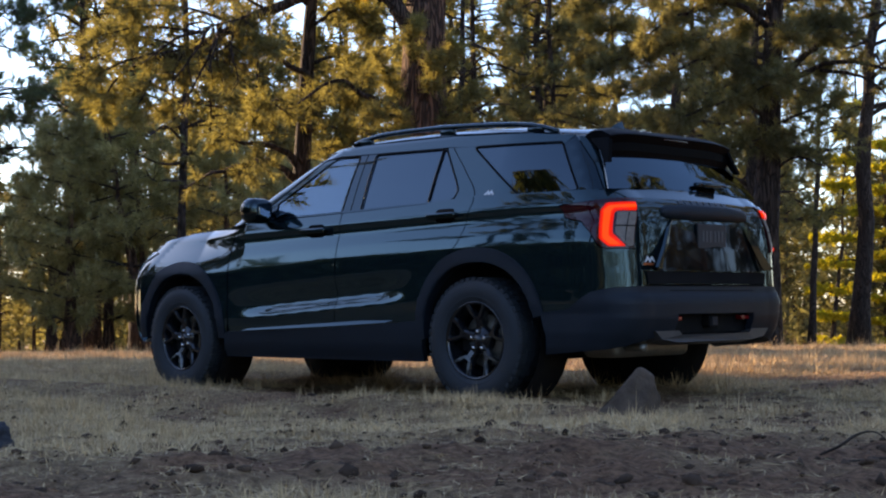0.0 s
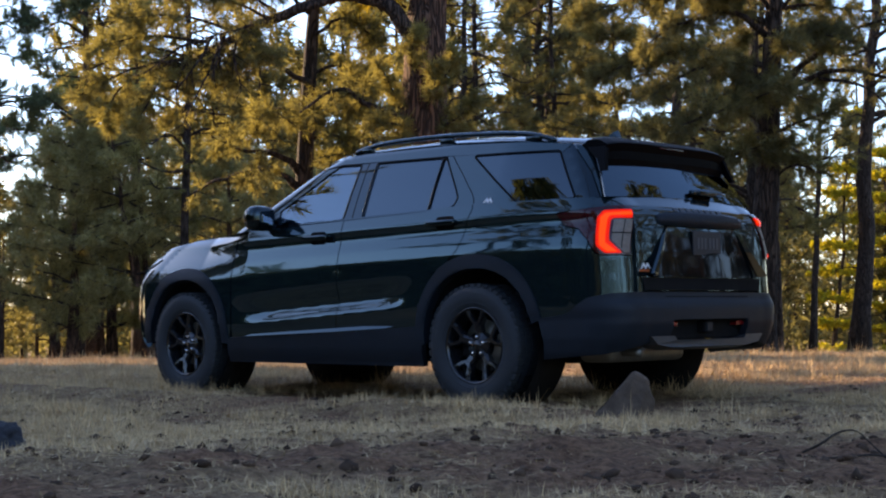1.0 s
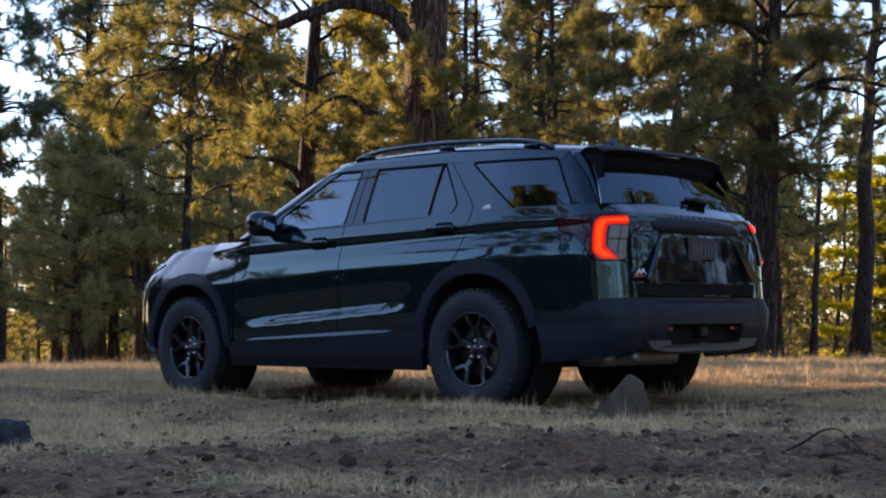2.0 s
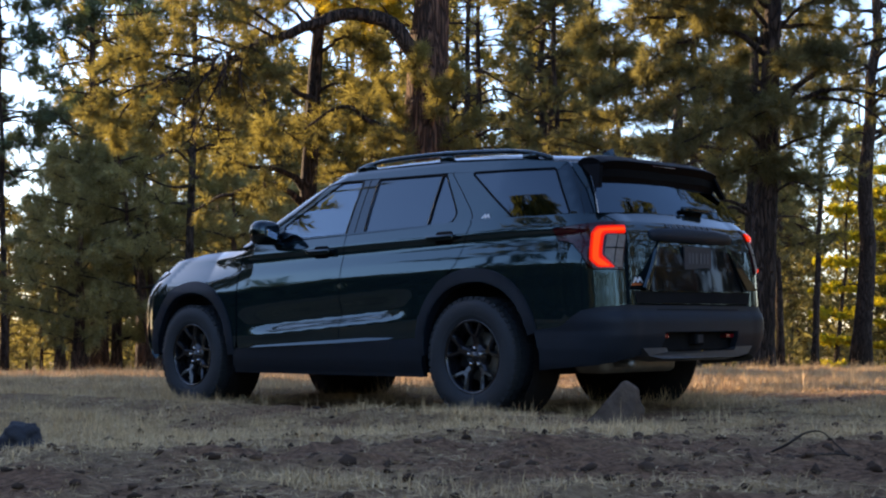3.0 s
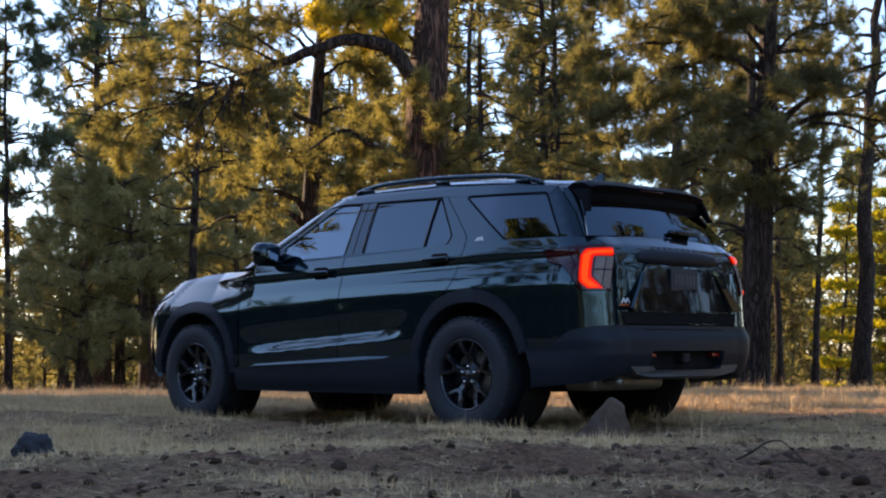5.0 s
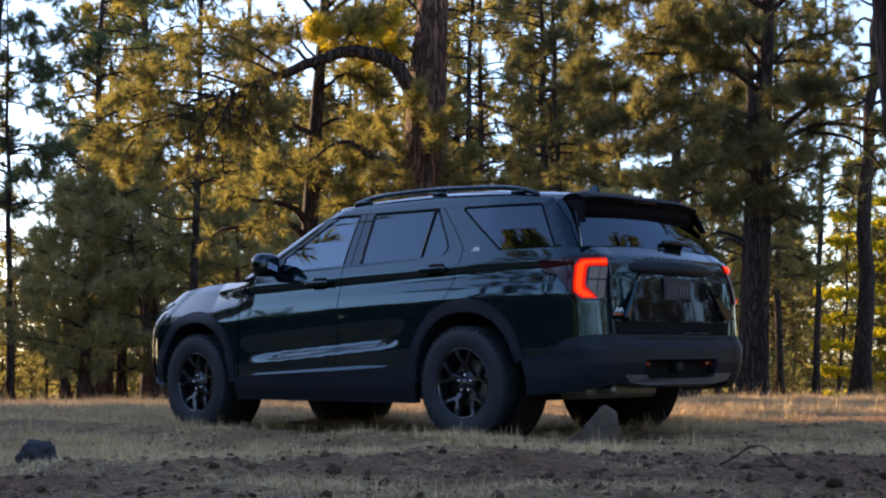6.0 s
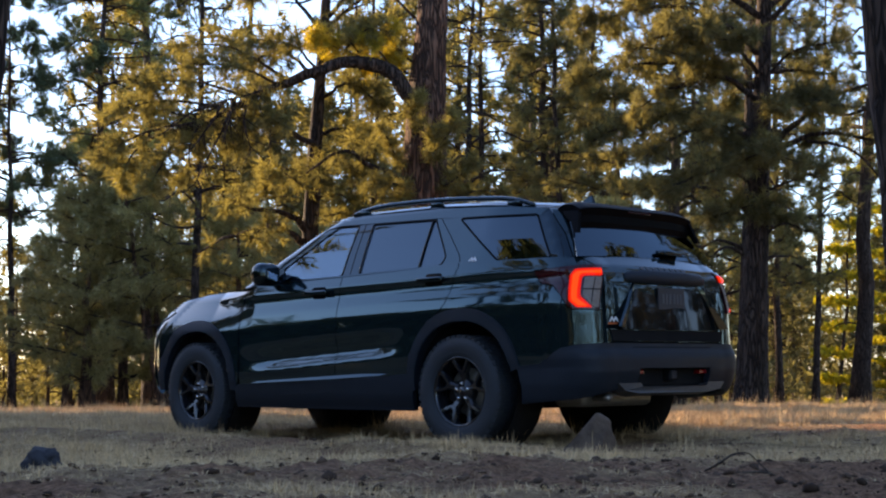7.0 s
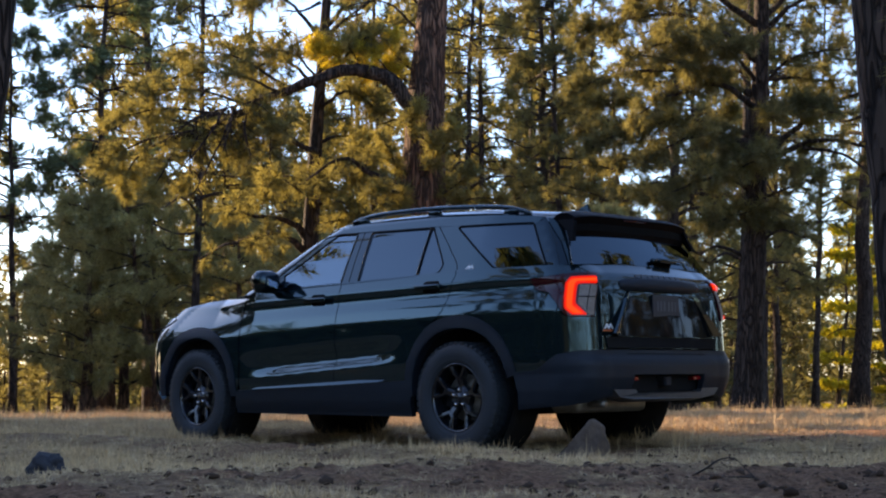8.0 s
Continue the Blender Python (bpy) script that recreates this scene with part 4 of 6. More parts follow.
build_stand_pine("tall_pine", -6.2, 37, -6.0, 8.4, 17, 0.12, 68, 4.5, 2.2, "thin pine with sparse sunlit needles", 14, 4, 8, NEEDLE_GOLD)
build_stand_pine("tall_pine", 0.5, 46, 0.8, 8, 17, 0.15, 70, 5.0, 2.8, "thin pine with sparse sunlit needles", 12, 4, 5, NEEDLE_GOLD)
build_stand_pine("tall_pine", 9.8, 47, 10.0, 8, 19, 0.18, 74, 4.0, 3.0, "straight dark pine with open green boughs", 16, 4, 14)
build_stand_pine("tall_pine", 17.05, 70, 17.58, 9.6, 22, 0.17, 77, 9.5, 2.6, "thin pine with sparse dark needles", 13, 4, 10)
build_stand_pine("tall_pine", 11.9, 54, 12.0, 8, 19, 0.15, 78, 8.5, 2.6, "straight dark pine with open green boughs", 15, 4, 12)
build_stand_pine("tall_pine", 8.6, 52, 8.7, 8, 20, 0.17, 79, 8.0, 2.8, "straight dark pine with open green boughs", 15, 4, 12)
build_stand_pine("tall_pine", 4.35, 54, 4.05, 13, 19, 0.16, 85, 6.0, 2.7, "straight dark pine with open green boughs", 15, 4, 13)
build_stand_pine("tall_pine", 12.6, 60, 12.9, 8, 20, 0.18, 76, 5.0, 3.0, "straight dark pine with open green boughs", 14, 4, 9)


def build_yellow_sapling():
    """A leafy sapling in full sun, yellow, far behind the trunks."""
    g = Growth(81)
    base = on_ground(21.9, 85)
    rng = g.rng
    line = trunk_line(base, base + Vector((0, 0, 14.5)) + ACROSS * 1.6, 0.2, rng, 10)
    g.trunk(line, trunk_radii(0.14, 10, 0.1), 7)
    for i in range(120):
        k = (i + rng.random()) / 120
        p = line[min(int(k * 10), 9)]
        a = i * 2.4
        ln = (0.45 + 1.3 * math.sin(math.pi * min(k * 0.9 + 0.12, 1))) * rng.uniform(0.5, 1.1)
        o = Vector((math.cos(a), math.sin(a), 0)) * ln
        g.bough([p, p + o * 0.5 + Vector((0, 0, 0.2)), p + o + Vector((0, 0, 0.25))], 0.03, 0.01, 0.3, 9, 0.55, 0.2, 3, 6, 3, 0.008)
    return g.finish("yellow_sapling", tuple(base), "leafy sapling in bright yellow sunlit foliage", "", BARK, TWIG, LEAF_YELLOW, 0.22, 13, 0.046, "tree", 0.2)


yellow = build_yellow_sapling()
copy_thing(yellow, Matrix.Translation(on_ground(27.5, 92)) @ Matrix.Rotation(4.0, 4, "Z") @ Matrix.Diagonal((1, 1, 0.9, 1)))


def build_far_woods():
    """Far pines, copies of three kinds, and unseen ranks added beside and behind the clearing for shade and
    reflections.
    """
    rng = random.Random(7)
    kinds = []
    for k, (h, r, cf, reach, leaf) in enumerate(((15, 0.17, 4.5, 2.7, NEEDLE), (18, 0.2, 6.5, 2.6, NEEDLE_GOLD), (10, 0.14, 1.5, 2.4, NEEDLE))):
        g = Growth(90 + k)
        base = Vector((0, 0, -0.1))
        grow_pine(g, base, (0.2, 0.1, h), r, cf, reach, 12, 4, 6, 0.95, 3, 3, 6, twig_r=0.0, thin=True)
        t = g.finish("far_pine", (0, 0, 0), "far pine, in the woods behind or added unseen round the clearing", "far woods", BARK, BARK, leaf, 0.38, 7, 0.032)
        kinds.append(t)
    spots = []
    for i in range(84):
        v = 60 + 75 * (i / 84)
        u = rng.uniform(-0.36, 0.38) * v
        # the sunlit saplings stand in a gap of their own
        along = (u - 21.9) * -0.78 + (v - 85) * 0.62
        beside = abs((u - 21.9) * 0.62 + (v - 85) * 0.78)
        if (along > -2 and beside < 5.5) or (v < 88 and 0.235 < u / v < 0.29) or -0.31 < u / v < -0.235:
            continue
        spots.append((u, v, rng.choice((0, 2, 2, 2, 1)), rng.uniform(1.15, 1.55) if v < 90 else rng.uniform(0.9, 1.3)))
    # unseen ranks added far to the side, which shade the clearing, the young pines and the dark pine
    for i in range(24):
        u = -19.5 - rng.uniform(0, 6.5)
        v = 19.0 + 12 * (i + rng.random()) / 24 - (u + 22) * 0.795
        s = rng.uniform(0.85, 0.92) if i % 2 == 0 else rng.uniform(1.15, 1.25)
        u, v, s = u - 15.6, v + 12.4, s * 1.58
        spots.append((u, v, (0, 2)[i % 2], s))
    for i in range(9):
        u = -20 - rng.uniform(0, 5)
        spots.append((u, 46.6 + 6.5 * i / 8 - (u + 22) * 0.795, 2, rng.uniform(1.6, 1.8)))
    for i in range(5):
        u = -21 - rng.uniform(0, 4)
        spots.append((u, 52.0 + 6.0 * i / 4 - (u + 22) * 0.795, 0, rng.uniform(1.4, 1.6)))
    # a low unseen rank, added to shade the open ground behind the car
    for i in range(13):
        v = 25.0 + 1.7 * i
        if not 33.8 < v < 35.4:
            spots.append((-21.5 - rng.uniform(0, 2.5), v, 2, rng.uniform(0.92, 1.02) if v < 39.5 else rng.uniform(1.4, 1.55)))
    for v, k in ((66, -0.285), (72, -0.262), (80, -0.292), (86, -0.245), (95, -0.272), (104, -0.25), (110, -0.29)):
        spots.append((k * v, v, 2, rng.uniform(0.62, 0.85)))
    # another unseen rank, added to keep the sun off the foreground
    for i in range(8):
        u = -36 - rng.uniform(0, 6)
        spots.append((u, (-7 + 5.5 * i / 7 - 0.62 * u) / 0.78, 2, rng.uniform(1.65, 1.9)))
    # tall unseen ones beside the clearing, for the side windows to mirror, and the woods to the other side
    spots += [(-18.0, 17.3, 1, 0.86), (-16.5, 8.9, 2, 1.55)]
    for i in range(14):
        v = 94 + 40 * i / 14
        u = rng.uniform(0.20, 0.31) * v
        if (u - 21.9) * -0.78 + (v - 85) * 0.62 < -2 or abs((u - 21.9) * 0.62 + (v - 85) * 0.78) > 5.5:
            spots.append((u, v, rng.choice((0, 2)), rng.uniform(0.9, 1.2)))
    # out of view: added to shade the slim pines on the left
    for i in range(7):
        spots.append((-27 - rng.uniform(0, 6), 56 + 2.6 * i, (0, 2)[i % 2], rng.uniform(1.3, 1.6)))
    # out of view: added to shade what the car's tail mirrors
    for i in range(8):
        spots.append((15 + 2.1 * i, 22 + rng.uniform(0, 7), (0, 2)[i % 2], rng.uniform(1.0, 1.3)))
    # an unseen ring added far round the clearing, beside and behind the camera, for reflections
    for i in range(27):
        a = radians(-190 + 205 * i / 26)
        d = rng.uniform(34, 52)
        if math.cos(a) < -0.75:
            d += 28
        spots.append((d * math.cos(a), d * math.sin(a) + 5, rng.choice((0, 1, 2)), rng.uniform(0.8, 1.1)))
    # unseen ones on the right, added to darken the tail's reflections
    for u, v, k in ((17, 5, 2), (18, 12, 2), (25, 6, 2), (16, 17, 0), (11, 20, 2), (13.5, 22, 0), (15, 24, 2)):
        spots.append((u, v, k, rng.uniform(0.85, 1.05)))
    # more of them behind, layer on layer, and a dense unseen rank beyond the car's tail, added to darken its
    # reflections
    for i in range(13):
        v = 66 + 40 * (i + rng.random()) / 13
        u = rng.uniform(-0.19, 0.09) * v
        spots.append((u, v, (0, 2, 2)[i % 3], rng.uniform(1.4, 1.75)))
    for i in range(8):
        spots.append((15.5 + 9 * rng.random(), -1 + 19 * i / 7, 2, rng.uniform(1.05, 1.35)))
    # an unseen rank, added to shade the woods behind the camera that the car mirrors
    for i in range(8):
        spots.append((-13.0 - 1.7 * i, -9.0 - 2.4 * i + rng.uniform(-2, 2), (2, 0)[i % 2], rng.uniform(1.2, 1.45)))
    first = [True] * 3
    for u, v, k, s in spots:
        m = Matrix.Translation(on_ground(u, v)) @ Matrix.Rotation(rng.uniform(0, 6.28), 4, "Z") @ Matrix.Diagonal((s, s, s, 1))
        if first[k]:
            kinds[k].matrix_basis = m
            first[k] = False
        else:
            copy = copy_thing(kinds[k], Matrix.Translation(on_ground(u, v)) @ Matrix.Rotation(rng.uniform(0, 6.28), 4, "Z"))
            copy.scale = (s, s, s)


build_far_woods()


def build_thicket():
    """Undergrowth and low crowns far behind, too dense to tell apart, and an unseen ring added for reflections."""
    rng = np.random.default_rng(17)
    c = []
    for _ in range(8500):
        v = rng.uniform(84, 150)
        u = rng.uniform(-0.42, 0.42) * v
        p = grove(u, v)
        right = u / v > 0.17
        if noise.noise((u * 0.16, v * 0.07, 4)) < -0.18 and not right:
            continue
        gap = (u - 21.9) * -0.78 + (v - 85) * 0.62 > -2 and abs((u - 21.9) * 0.62 + (v - 85) * 0.78) < 5.5
        if right and (v < 93 or gap):
            continue
        c.append((p.x, p.y, ground_height(p.x, p.y) + (13.0 if right else 9.5) * rng.random() ** 1.5))
    co = needles(np.array(c), np.tile((0, 0, 1.0), (len(c), 1)), 1.1, 9, 0.10, rng, 0.5)
    triangles_object("far_thicket", co, NEEDLE, None, "far undergrowth of dull green saplings and brush", "undergrowth", "stuff")
    # unseen brush added round the clearing, in darker needles, for the car to mirror
    c = []
    for _ in range(9000):
        a = rng.uniform(0.12, np.pi * 2 - 1.9) - np.pi * 1.06
        d = rng.uniform(46, 66)
        if a > -0.75 and rng.random() < 0.7:
            continue
        p = grove(d * math.cos(a), d * math.sin(a) + 6)
        c.append((p.x, p.y, ground_height(p.x, p.y) + 9.0 * rng.random() ** 1.3))
    co = needles(np.array(c), np.tile((0, 0, 1.0), (len(c), 1)), 1.1, 9, 0.10, rng, 0.5)
    # a tall dense wall of it, added unseen to darken the doors' reflections, on the side away from the low sun's path
    c = []
    for _ in range(4200):
        a = radians(152 + 90 * rng.random() ** 1.5)
        d = rng.uniform(44, 62)
        p = grove(d * math.cos(a), d * math.sin(a) + 6)
        c.append((p.x, p.y, ground_height(p.x, p.y) + 10.0 * rng.random() ** 1.15))
    co = np.concatenate([co, needles(np.array(c), np.tile((0, 0, 1.0), (len(c), 1)), 1.5, 9, 0.26, rng, 0.5)])
    triangles_object("far_thicket", co, NEEDLE_DEEP, None, "unseen deep green brush added round the clearing to darken reflections", "undergrowth", "stuff")


build_thicket()


def build_near_pine(name, pts, r, seed, fol, label):
    g = Growth(seed)
    line = smooth_line([grove(*p) for p in pts], 16)
    line[0].z = ground_height(line[0].x, line[0].y) - 0.08
    g.trunk(line, [r * (1.15 - 0.5 * i / 16) for i in range(17)], 14)
    for q in fol:
        g.bough([grove(*x) for x in q], 0.03, 0.008, 0.3, 26, 0.32, -0.25, 3, 10, 6, 0.004)
    for i in range(14):
        a = g.rng.uniform(0, 6.28)
        p = line[g.rng.randint(10, 16)]
        o = Vector((math.cos(a), math.sin(a), 0.1)) * g.rng.uniform(1.2, 2.2)
        g.bough([p, p + o * 0.5, p + o], 0.03, 0.008, 0.35, 12, 0.5, 0.2, 2, 7, 5, 0.004)
    return g.finish(name, tuple(line[0]), label, "pines beside the camera", BARK, TWIG, NEEDLE, 0.17, 16, 0.003)


build_near_pine("leaning_pine", ((3.22, 9.5, 0), (3.09, 9.5, 1.07), (3.05, 9.5, 1.9), (2.99, 9.5, 2.47), (2.95, 9.5, 3.05), (2.92, 9.5, 3.8), (2.95, 9.6, 6), (3.1, 9.6, 9)), 0.15, 101,
                (((2.9, 9, 3.4), (3.0, 8.8, 2.9), (3.0, 8.7, 2.2)), ((2.95, 9, 2.9), (3.1, 8.8, 2.3), (3.1, 8.7, 1.6))), "dark leaning pine trunk with drooping needles")
build_near_pine("leaning_pine", ((-2.75, 7.5, 0), (-2.55, 7.5, 1.2), (-2.42, 7.5, 2.0), (-2.36, 7.5, 2.6), (-2.3, 7.5, 3.6), (-2.2, 7.5, 6), (-2.1, 7.5, 9)), 0.11, 102, (), "dark leaning pine trunk beside the clearing")



# ---- the car ----
# x runs from nose (-3.9) to tail (1.17), the rear axle stands at x = 0, y = -1 is the driver's side
def table(*pairs):
    xs, ys = [p[0] for p in pairs], [p[1] for p in pairs]
    return lambda t: float(np.interp(t, xs, ys))


def smooth_table(*pairs, width=0.024):
    """A table with its corners eased."""
    xs, ys = [p[0] for p in pairs], [p[1] for p in pairs]
    ks = np.linspace(-1, 1, 11)
    ws = 1.001 - np.abs(ks)
    return lambda t: float(np.dot(np.interp(t + ks * width, xs, ys), ws) / ws.sum())


side_w = smooth_table((0.26, 0.90), (0.34, 0.940), (0.50, 0.962), (0.60, 0.964), (0.74, 0.962), (0.84, 0.963), (0.93, 0.961),
                      (1.02, 0.947), (1.10, 0.925), (1.135, 0.922), (1.17, 0.930), (1.20, 0.920), (1.27, 0.895), (1.32, 0.86), width=0.028)
tail_x = smooth_table((0.26, 1.02), (0.34, 1.08), (0.42, 1.13), (0.52, 1.165), (0.622, 1.165), (0.655, 1.152), (0.675, 1.134), (0.80, 1.128), (0.95, 1.119),
                      (1.10, 1.106), (1.18, 1.088), (1.23, 1.058), (1.28, 1.00), (1.32, 0.96))
nose_x = smooth_table((0.26, -3.66), (0.40, -3.82), (0.60, -3.87), (0.80, -3.87), (0.92, -3.83), (1.02, -3.77), (1.10, -3.70), (1.17, -3.60), (1.24, -3.44), width=0.07)


def eased_turn(n=40):
    """A quarter turn whose bend swells and fades: forward and sideways shares, 0 to 1."""
    k = (np.arange(n) + 0.5) / n
    a = math.pi / 2 * (k - np.sin(2 * math.pi * k) / (2 * math.pi) * 0.8)
    return np.r_[0, np.cumsum(np.cos(a))] / np.cos(a).sum(), np.r_[0, np.cumsum(np.sin(a))] / np.sin(a).sum()


TURN_ON, TURN_IN = eased_turn()


def turn(k):
    """Where an eased corner has come to: forward and sideways."""
    x = np.linspace(0, 1, len(TURN_ON))
    return float(np.interp(k, x, TURN_ON)), float(np.interp(k, x, TURN_IN))


def flank(s, z):
    """Half the width at the side: creases that climb towards the tail, and a scallop that fades at both ends."""
    t = min(max(s, -2.6), 0.3)
    zz = z - (0.062 - 0.042 * min(max((z - 0.75) / 0.35, 0), 1)) * (t + 1.4) * min(max((z - 0.45) / 0.1, 0), 1)
    w = side_w(zz)
    w -= 0.12 * min(max((zz - 0.93) / 0.29, 0), 1) ** 1.5 * min(max((-2.30 - s) / 0.55, 0), 1)
    k = min(max((s + 2.50) / 0.55, 0), 1) * min(max((-0.50 - s) / 0.40, 0), 1)
    up = min(max((zz - 0.595) / 0.075, 0), 1)
    down = min(max((zz - 0.672) / 0.15, 0), 1)
    w -= 0.031 * (0.55 * up + 0.45 * up * up * (3 - 2 * up)) * (1 - down * down * (3 - 2 * down)) * k * k * (3 - 2 * k)
    return w


def body(s, z):
    """The lower skin: s runs along the side, round the corner of the tail (or nose) and on to the middle."""
    w, xr, xf = flank(s, z), tail_x(z), nose_x(z)
    rx, ry, c = 0.38, 0.31, 0.52
    fx, fy, fc = 0.34, 0.26, 0.48
    xc, xfc = xr - 0.035 - rx, xf + 0.05 + fx
    if s <= xfc:
        k = (xfc - s) / fc
        if k < 1:
            f, g = turn(k)
            return Vector((xfc - fx * f, -(w - 0.03) + fy * g, z))
        y = -(w - 0.03 - fy) + (xfc - s - fc)
        return Vector((xf + 0.05 * (min(abs(y), 0.54) / 0.54) ** 2, min(y, 0.6), z))
    tap = 0.03 * min(max((-2.6 - s) / max(-2.6 - xfc, 0.01), 0), 1) ** 2 + 0.030 * min(max((s + 0.1) / max(xc + 0.1, 0.01), 0), 1) ** 2
    if s <= xc:
        return Vector((s, -(w - tap), z))
    k = (s - xc) / c
    if k < 1:
        f, g = turn(k)
        return Vector((xc + rx * f, -(w - 0.03) + ry * g, z))
    y = -(w - 0.03 - ry) + (s - xc - c)
    return Vector((xr - 0.035 * (min(abs(y), w - 0.03 - ry) / (w - 0.03 - ry)) ** 2, y, z))


cab_w = table((1.20, 0.915), (1.27, 0.893), (1.45, 0.822), (1.62, 0.745), (1.72, 0.690), (1.78, 0.63))
cab_tail = table((1.20, 1.04), (1.27, 1.00), (1.40, 0.922), (1.55, 0.820), (1.66, 0.735), (1.75, 0.66))
cab_nose = table((1.15, -2.84), (1.25, -2.66), (1.45, -2.29), (1.62, -1.98), (1.72, -1.76), (1.78, -1.60))


def cabin(s, z):
    """The upper skin: side glass, tailgate glass and windscreen."""
    w, xr, xf = cab_w(z), cab_tail(z), cab_nose(z)
    rx, ry, c = 0.15, 0.16, 0.24
    fx, fy, fc = 0.28, 0.30, 0.46
    xc, xfc = xr - 0.05 - rx, xf + 0.06 + fx
    if s <= xfc:
        k = (xfc - s) / fc
        if k < 1:
            a = k * math.pi / 2
            return Vector((xfc - fx * math.sin(a), -(w - fy) - fy * math.cos(a), z))
        y = -(w - fy) + (xfc - s - fc)
        return Vector((xf + 0.06 * (min(abs(y), w - fy) / (w - fy)) ** 2, y, z))
    tap = 0.05 * min(max((s - 0.1) / max(xc - 0.1, 0.01), 0), 1) ** 1.5
    if s <= xc:
        return Vector((s, -(w - tap), z))
    k = (s - xc) / c
    w -= 0.05
    if k < 1:
        a = k * math.pi / 2
        return Vector((xc + rx * math.sin(a), -(w - ry) - ry * math.cos(a), z))
    y = -(w - ry) + (s - xc - c)
    return Vector((xr - 0.05 * (min(abs(y), w - ry) / (w - ry)) ** 2, y, z))


roof_mid = smooth_table((-1.95, 1.70), (-1.85, 1.738), (-1.70, 1.778), (-1.50, 1.797), (-1.0, 1.808), (-0.5, 1.803), (0.0, 1.777), (0.4, 1.734), (0.8, 1.692), (1.0, 1.67), width=0.12)
roof_half = table((-1.85, 0.62), (-1.6, 0.67), (-1.4, 0.69), (0.2, 0.69), (0.8, 0.64), (1.0, 0.62))


def roof(x, y):
    h = roof_half(x)
    return Vector((x, y, roof_mid(x) - 0.092 * (abs(y) / h) ** 6))


hood_edge = smooth_table((-3.90, 0.985), (-3.80, 1.035), (-3.66, 1.074), (-3.4, 1.147), (-3.1, 1.191), (-2.44, 1.217), (-2.3, 1.222), width=0.06)


def hood(x, y):
    return Vector((x, y, hood_edge(x) + 0.028 * (1 - min(abs(y) / 0.86, 1.05) ** 2)))


def plate_skin(origin, du, dv):
    return lambda a, b: Vector(origin) + Vector(du) * a + Vector(dv) * b


def panel(name, poly, skin, material, parent, depth=0.02, off=0.0, step=0.07, label="", side=1, smooth=True, edge=0.0):
    """A sheet with thickness: an outline in the skin's own two coordinates, laid on the skin."""
    if sum(a[0] * b[1] - b[0] * a[1] for a, b in zip(poly, poly[1:] + poly[:1])) < 0:
        poly = poly[::-1]
    bm = bmesh.new()
    bm.faces.new([bm.verts.new((a, b, 0)) for a, b in poly])
    lo = [min(p[i] for p in poly) for i in (0, 1)]
    hi = [max(p[i] for p in poly) for i in (0, 1)]
    for i in (0, 1):
        n = int((hi[i] - lo[i]) / (step if i == 0 else step * 0.5))
        for k in range(1, n + 1):
            c = lo[i] + (hi[i] - lo[i]) * k / (n + 1)
            no = (1, 0, 0) if i == 0 else (0, 1, 0)
            bmesh.ops.bisect_plane(bm, geom=list(bm.verts) + list(bm.edges) + list(bm.faces), plane_co=(c * (i == 0), c * (i == 1), 0), plane_no=no, dist=1e-5)
    bm.verts.index_update()
    ab = [(v.co.x, v.co.y) for v in bm.verts]
    fs = [[v.index for v in f.verts] for f in bm.faces]
    rim = []
    for e in bm.edges:
        if len(e.link_faces) == 1:
            lp = e.link_loops[0]
            rim.append((lp.vert.index, lp.link_loop_next.vert.index))
    bm.free()
    h = 0.004
    pts, nor = [], []
    for a, b in ab:
        p = skin(a, b)
        n = (skin(a + h, b) - skin(a - h, b)).cross(skin(a, b + h) - skin(a, b - h)).normalized()
        pts.append(p)
        nor.append(n)
    mid = sum(pts, Vector()) / len(pts)
    core = Vector((min(max(mid.x, -2.9), 0.35), 0.0, 0.75))
    flip = sum(n.dot((p - core).normalized()) for n, p in zip(nor, pts)) < 0
    if flip:
        nor = [-n for n in nor]
        fs = [f[::-1] for f in fs]
        rim = [(b, a) for a, b in rim]
    m = Vector((1, side, 1))
    n0 = len(pts)
    on_rim = {i for r in rim for i in r}
    outer = [p + n * (off - (edge if i in on_rim else 0)) for i, (p, n) in enumerate(zip(pts, nor))]
    inner = [p + n * (off - depth) for p, n in zip(pts, nor)]
    verts = [tuple(Vector((v.x, v.y * side, v.z))) for v in outer + inner]
    nvec = [Vector((n.x, n.y * side, n.z)) for n in nor]
    faces = [tuple(f) for f in fs] + [tuple(n0 + i for i in f[::-1]) for f in fs]
    faces += [(b, a, n0 + a, n0 + b) for a, b in rim]
    if side < 0:
        faces = [f[::-1] for f in faces]
    me = bpy.data.meshes.new(name)
    me.from_pydata(verts, [], faces)
    me.materials.append(material)
    me.polygons.foreach_set("use_smooth", [smooth] * len(me.polygons))
    me.update()
    if smooth:
        split = []
        for k, poly2 in enumerate(me.polygons):
            for vi in poly2.vertices:
                split.append(tuple(nvec[vi]) if k < len(fs) else tuple(poly2.normal))
        me.normals_split_custom_set(split)
    ob = new(name, me)
    ob.parent = parent
    return tagged(ob, label)


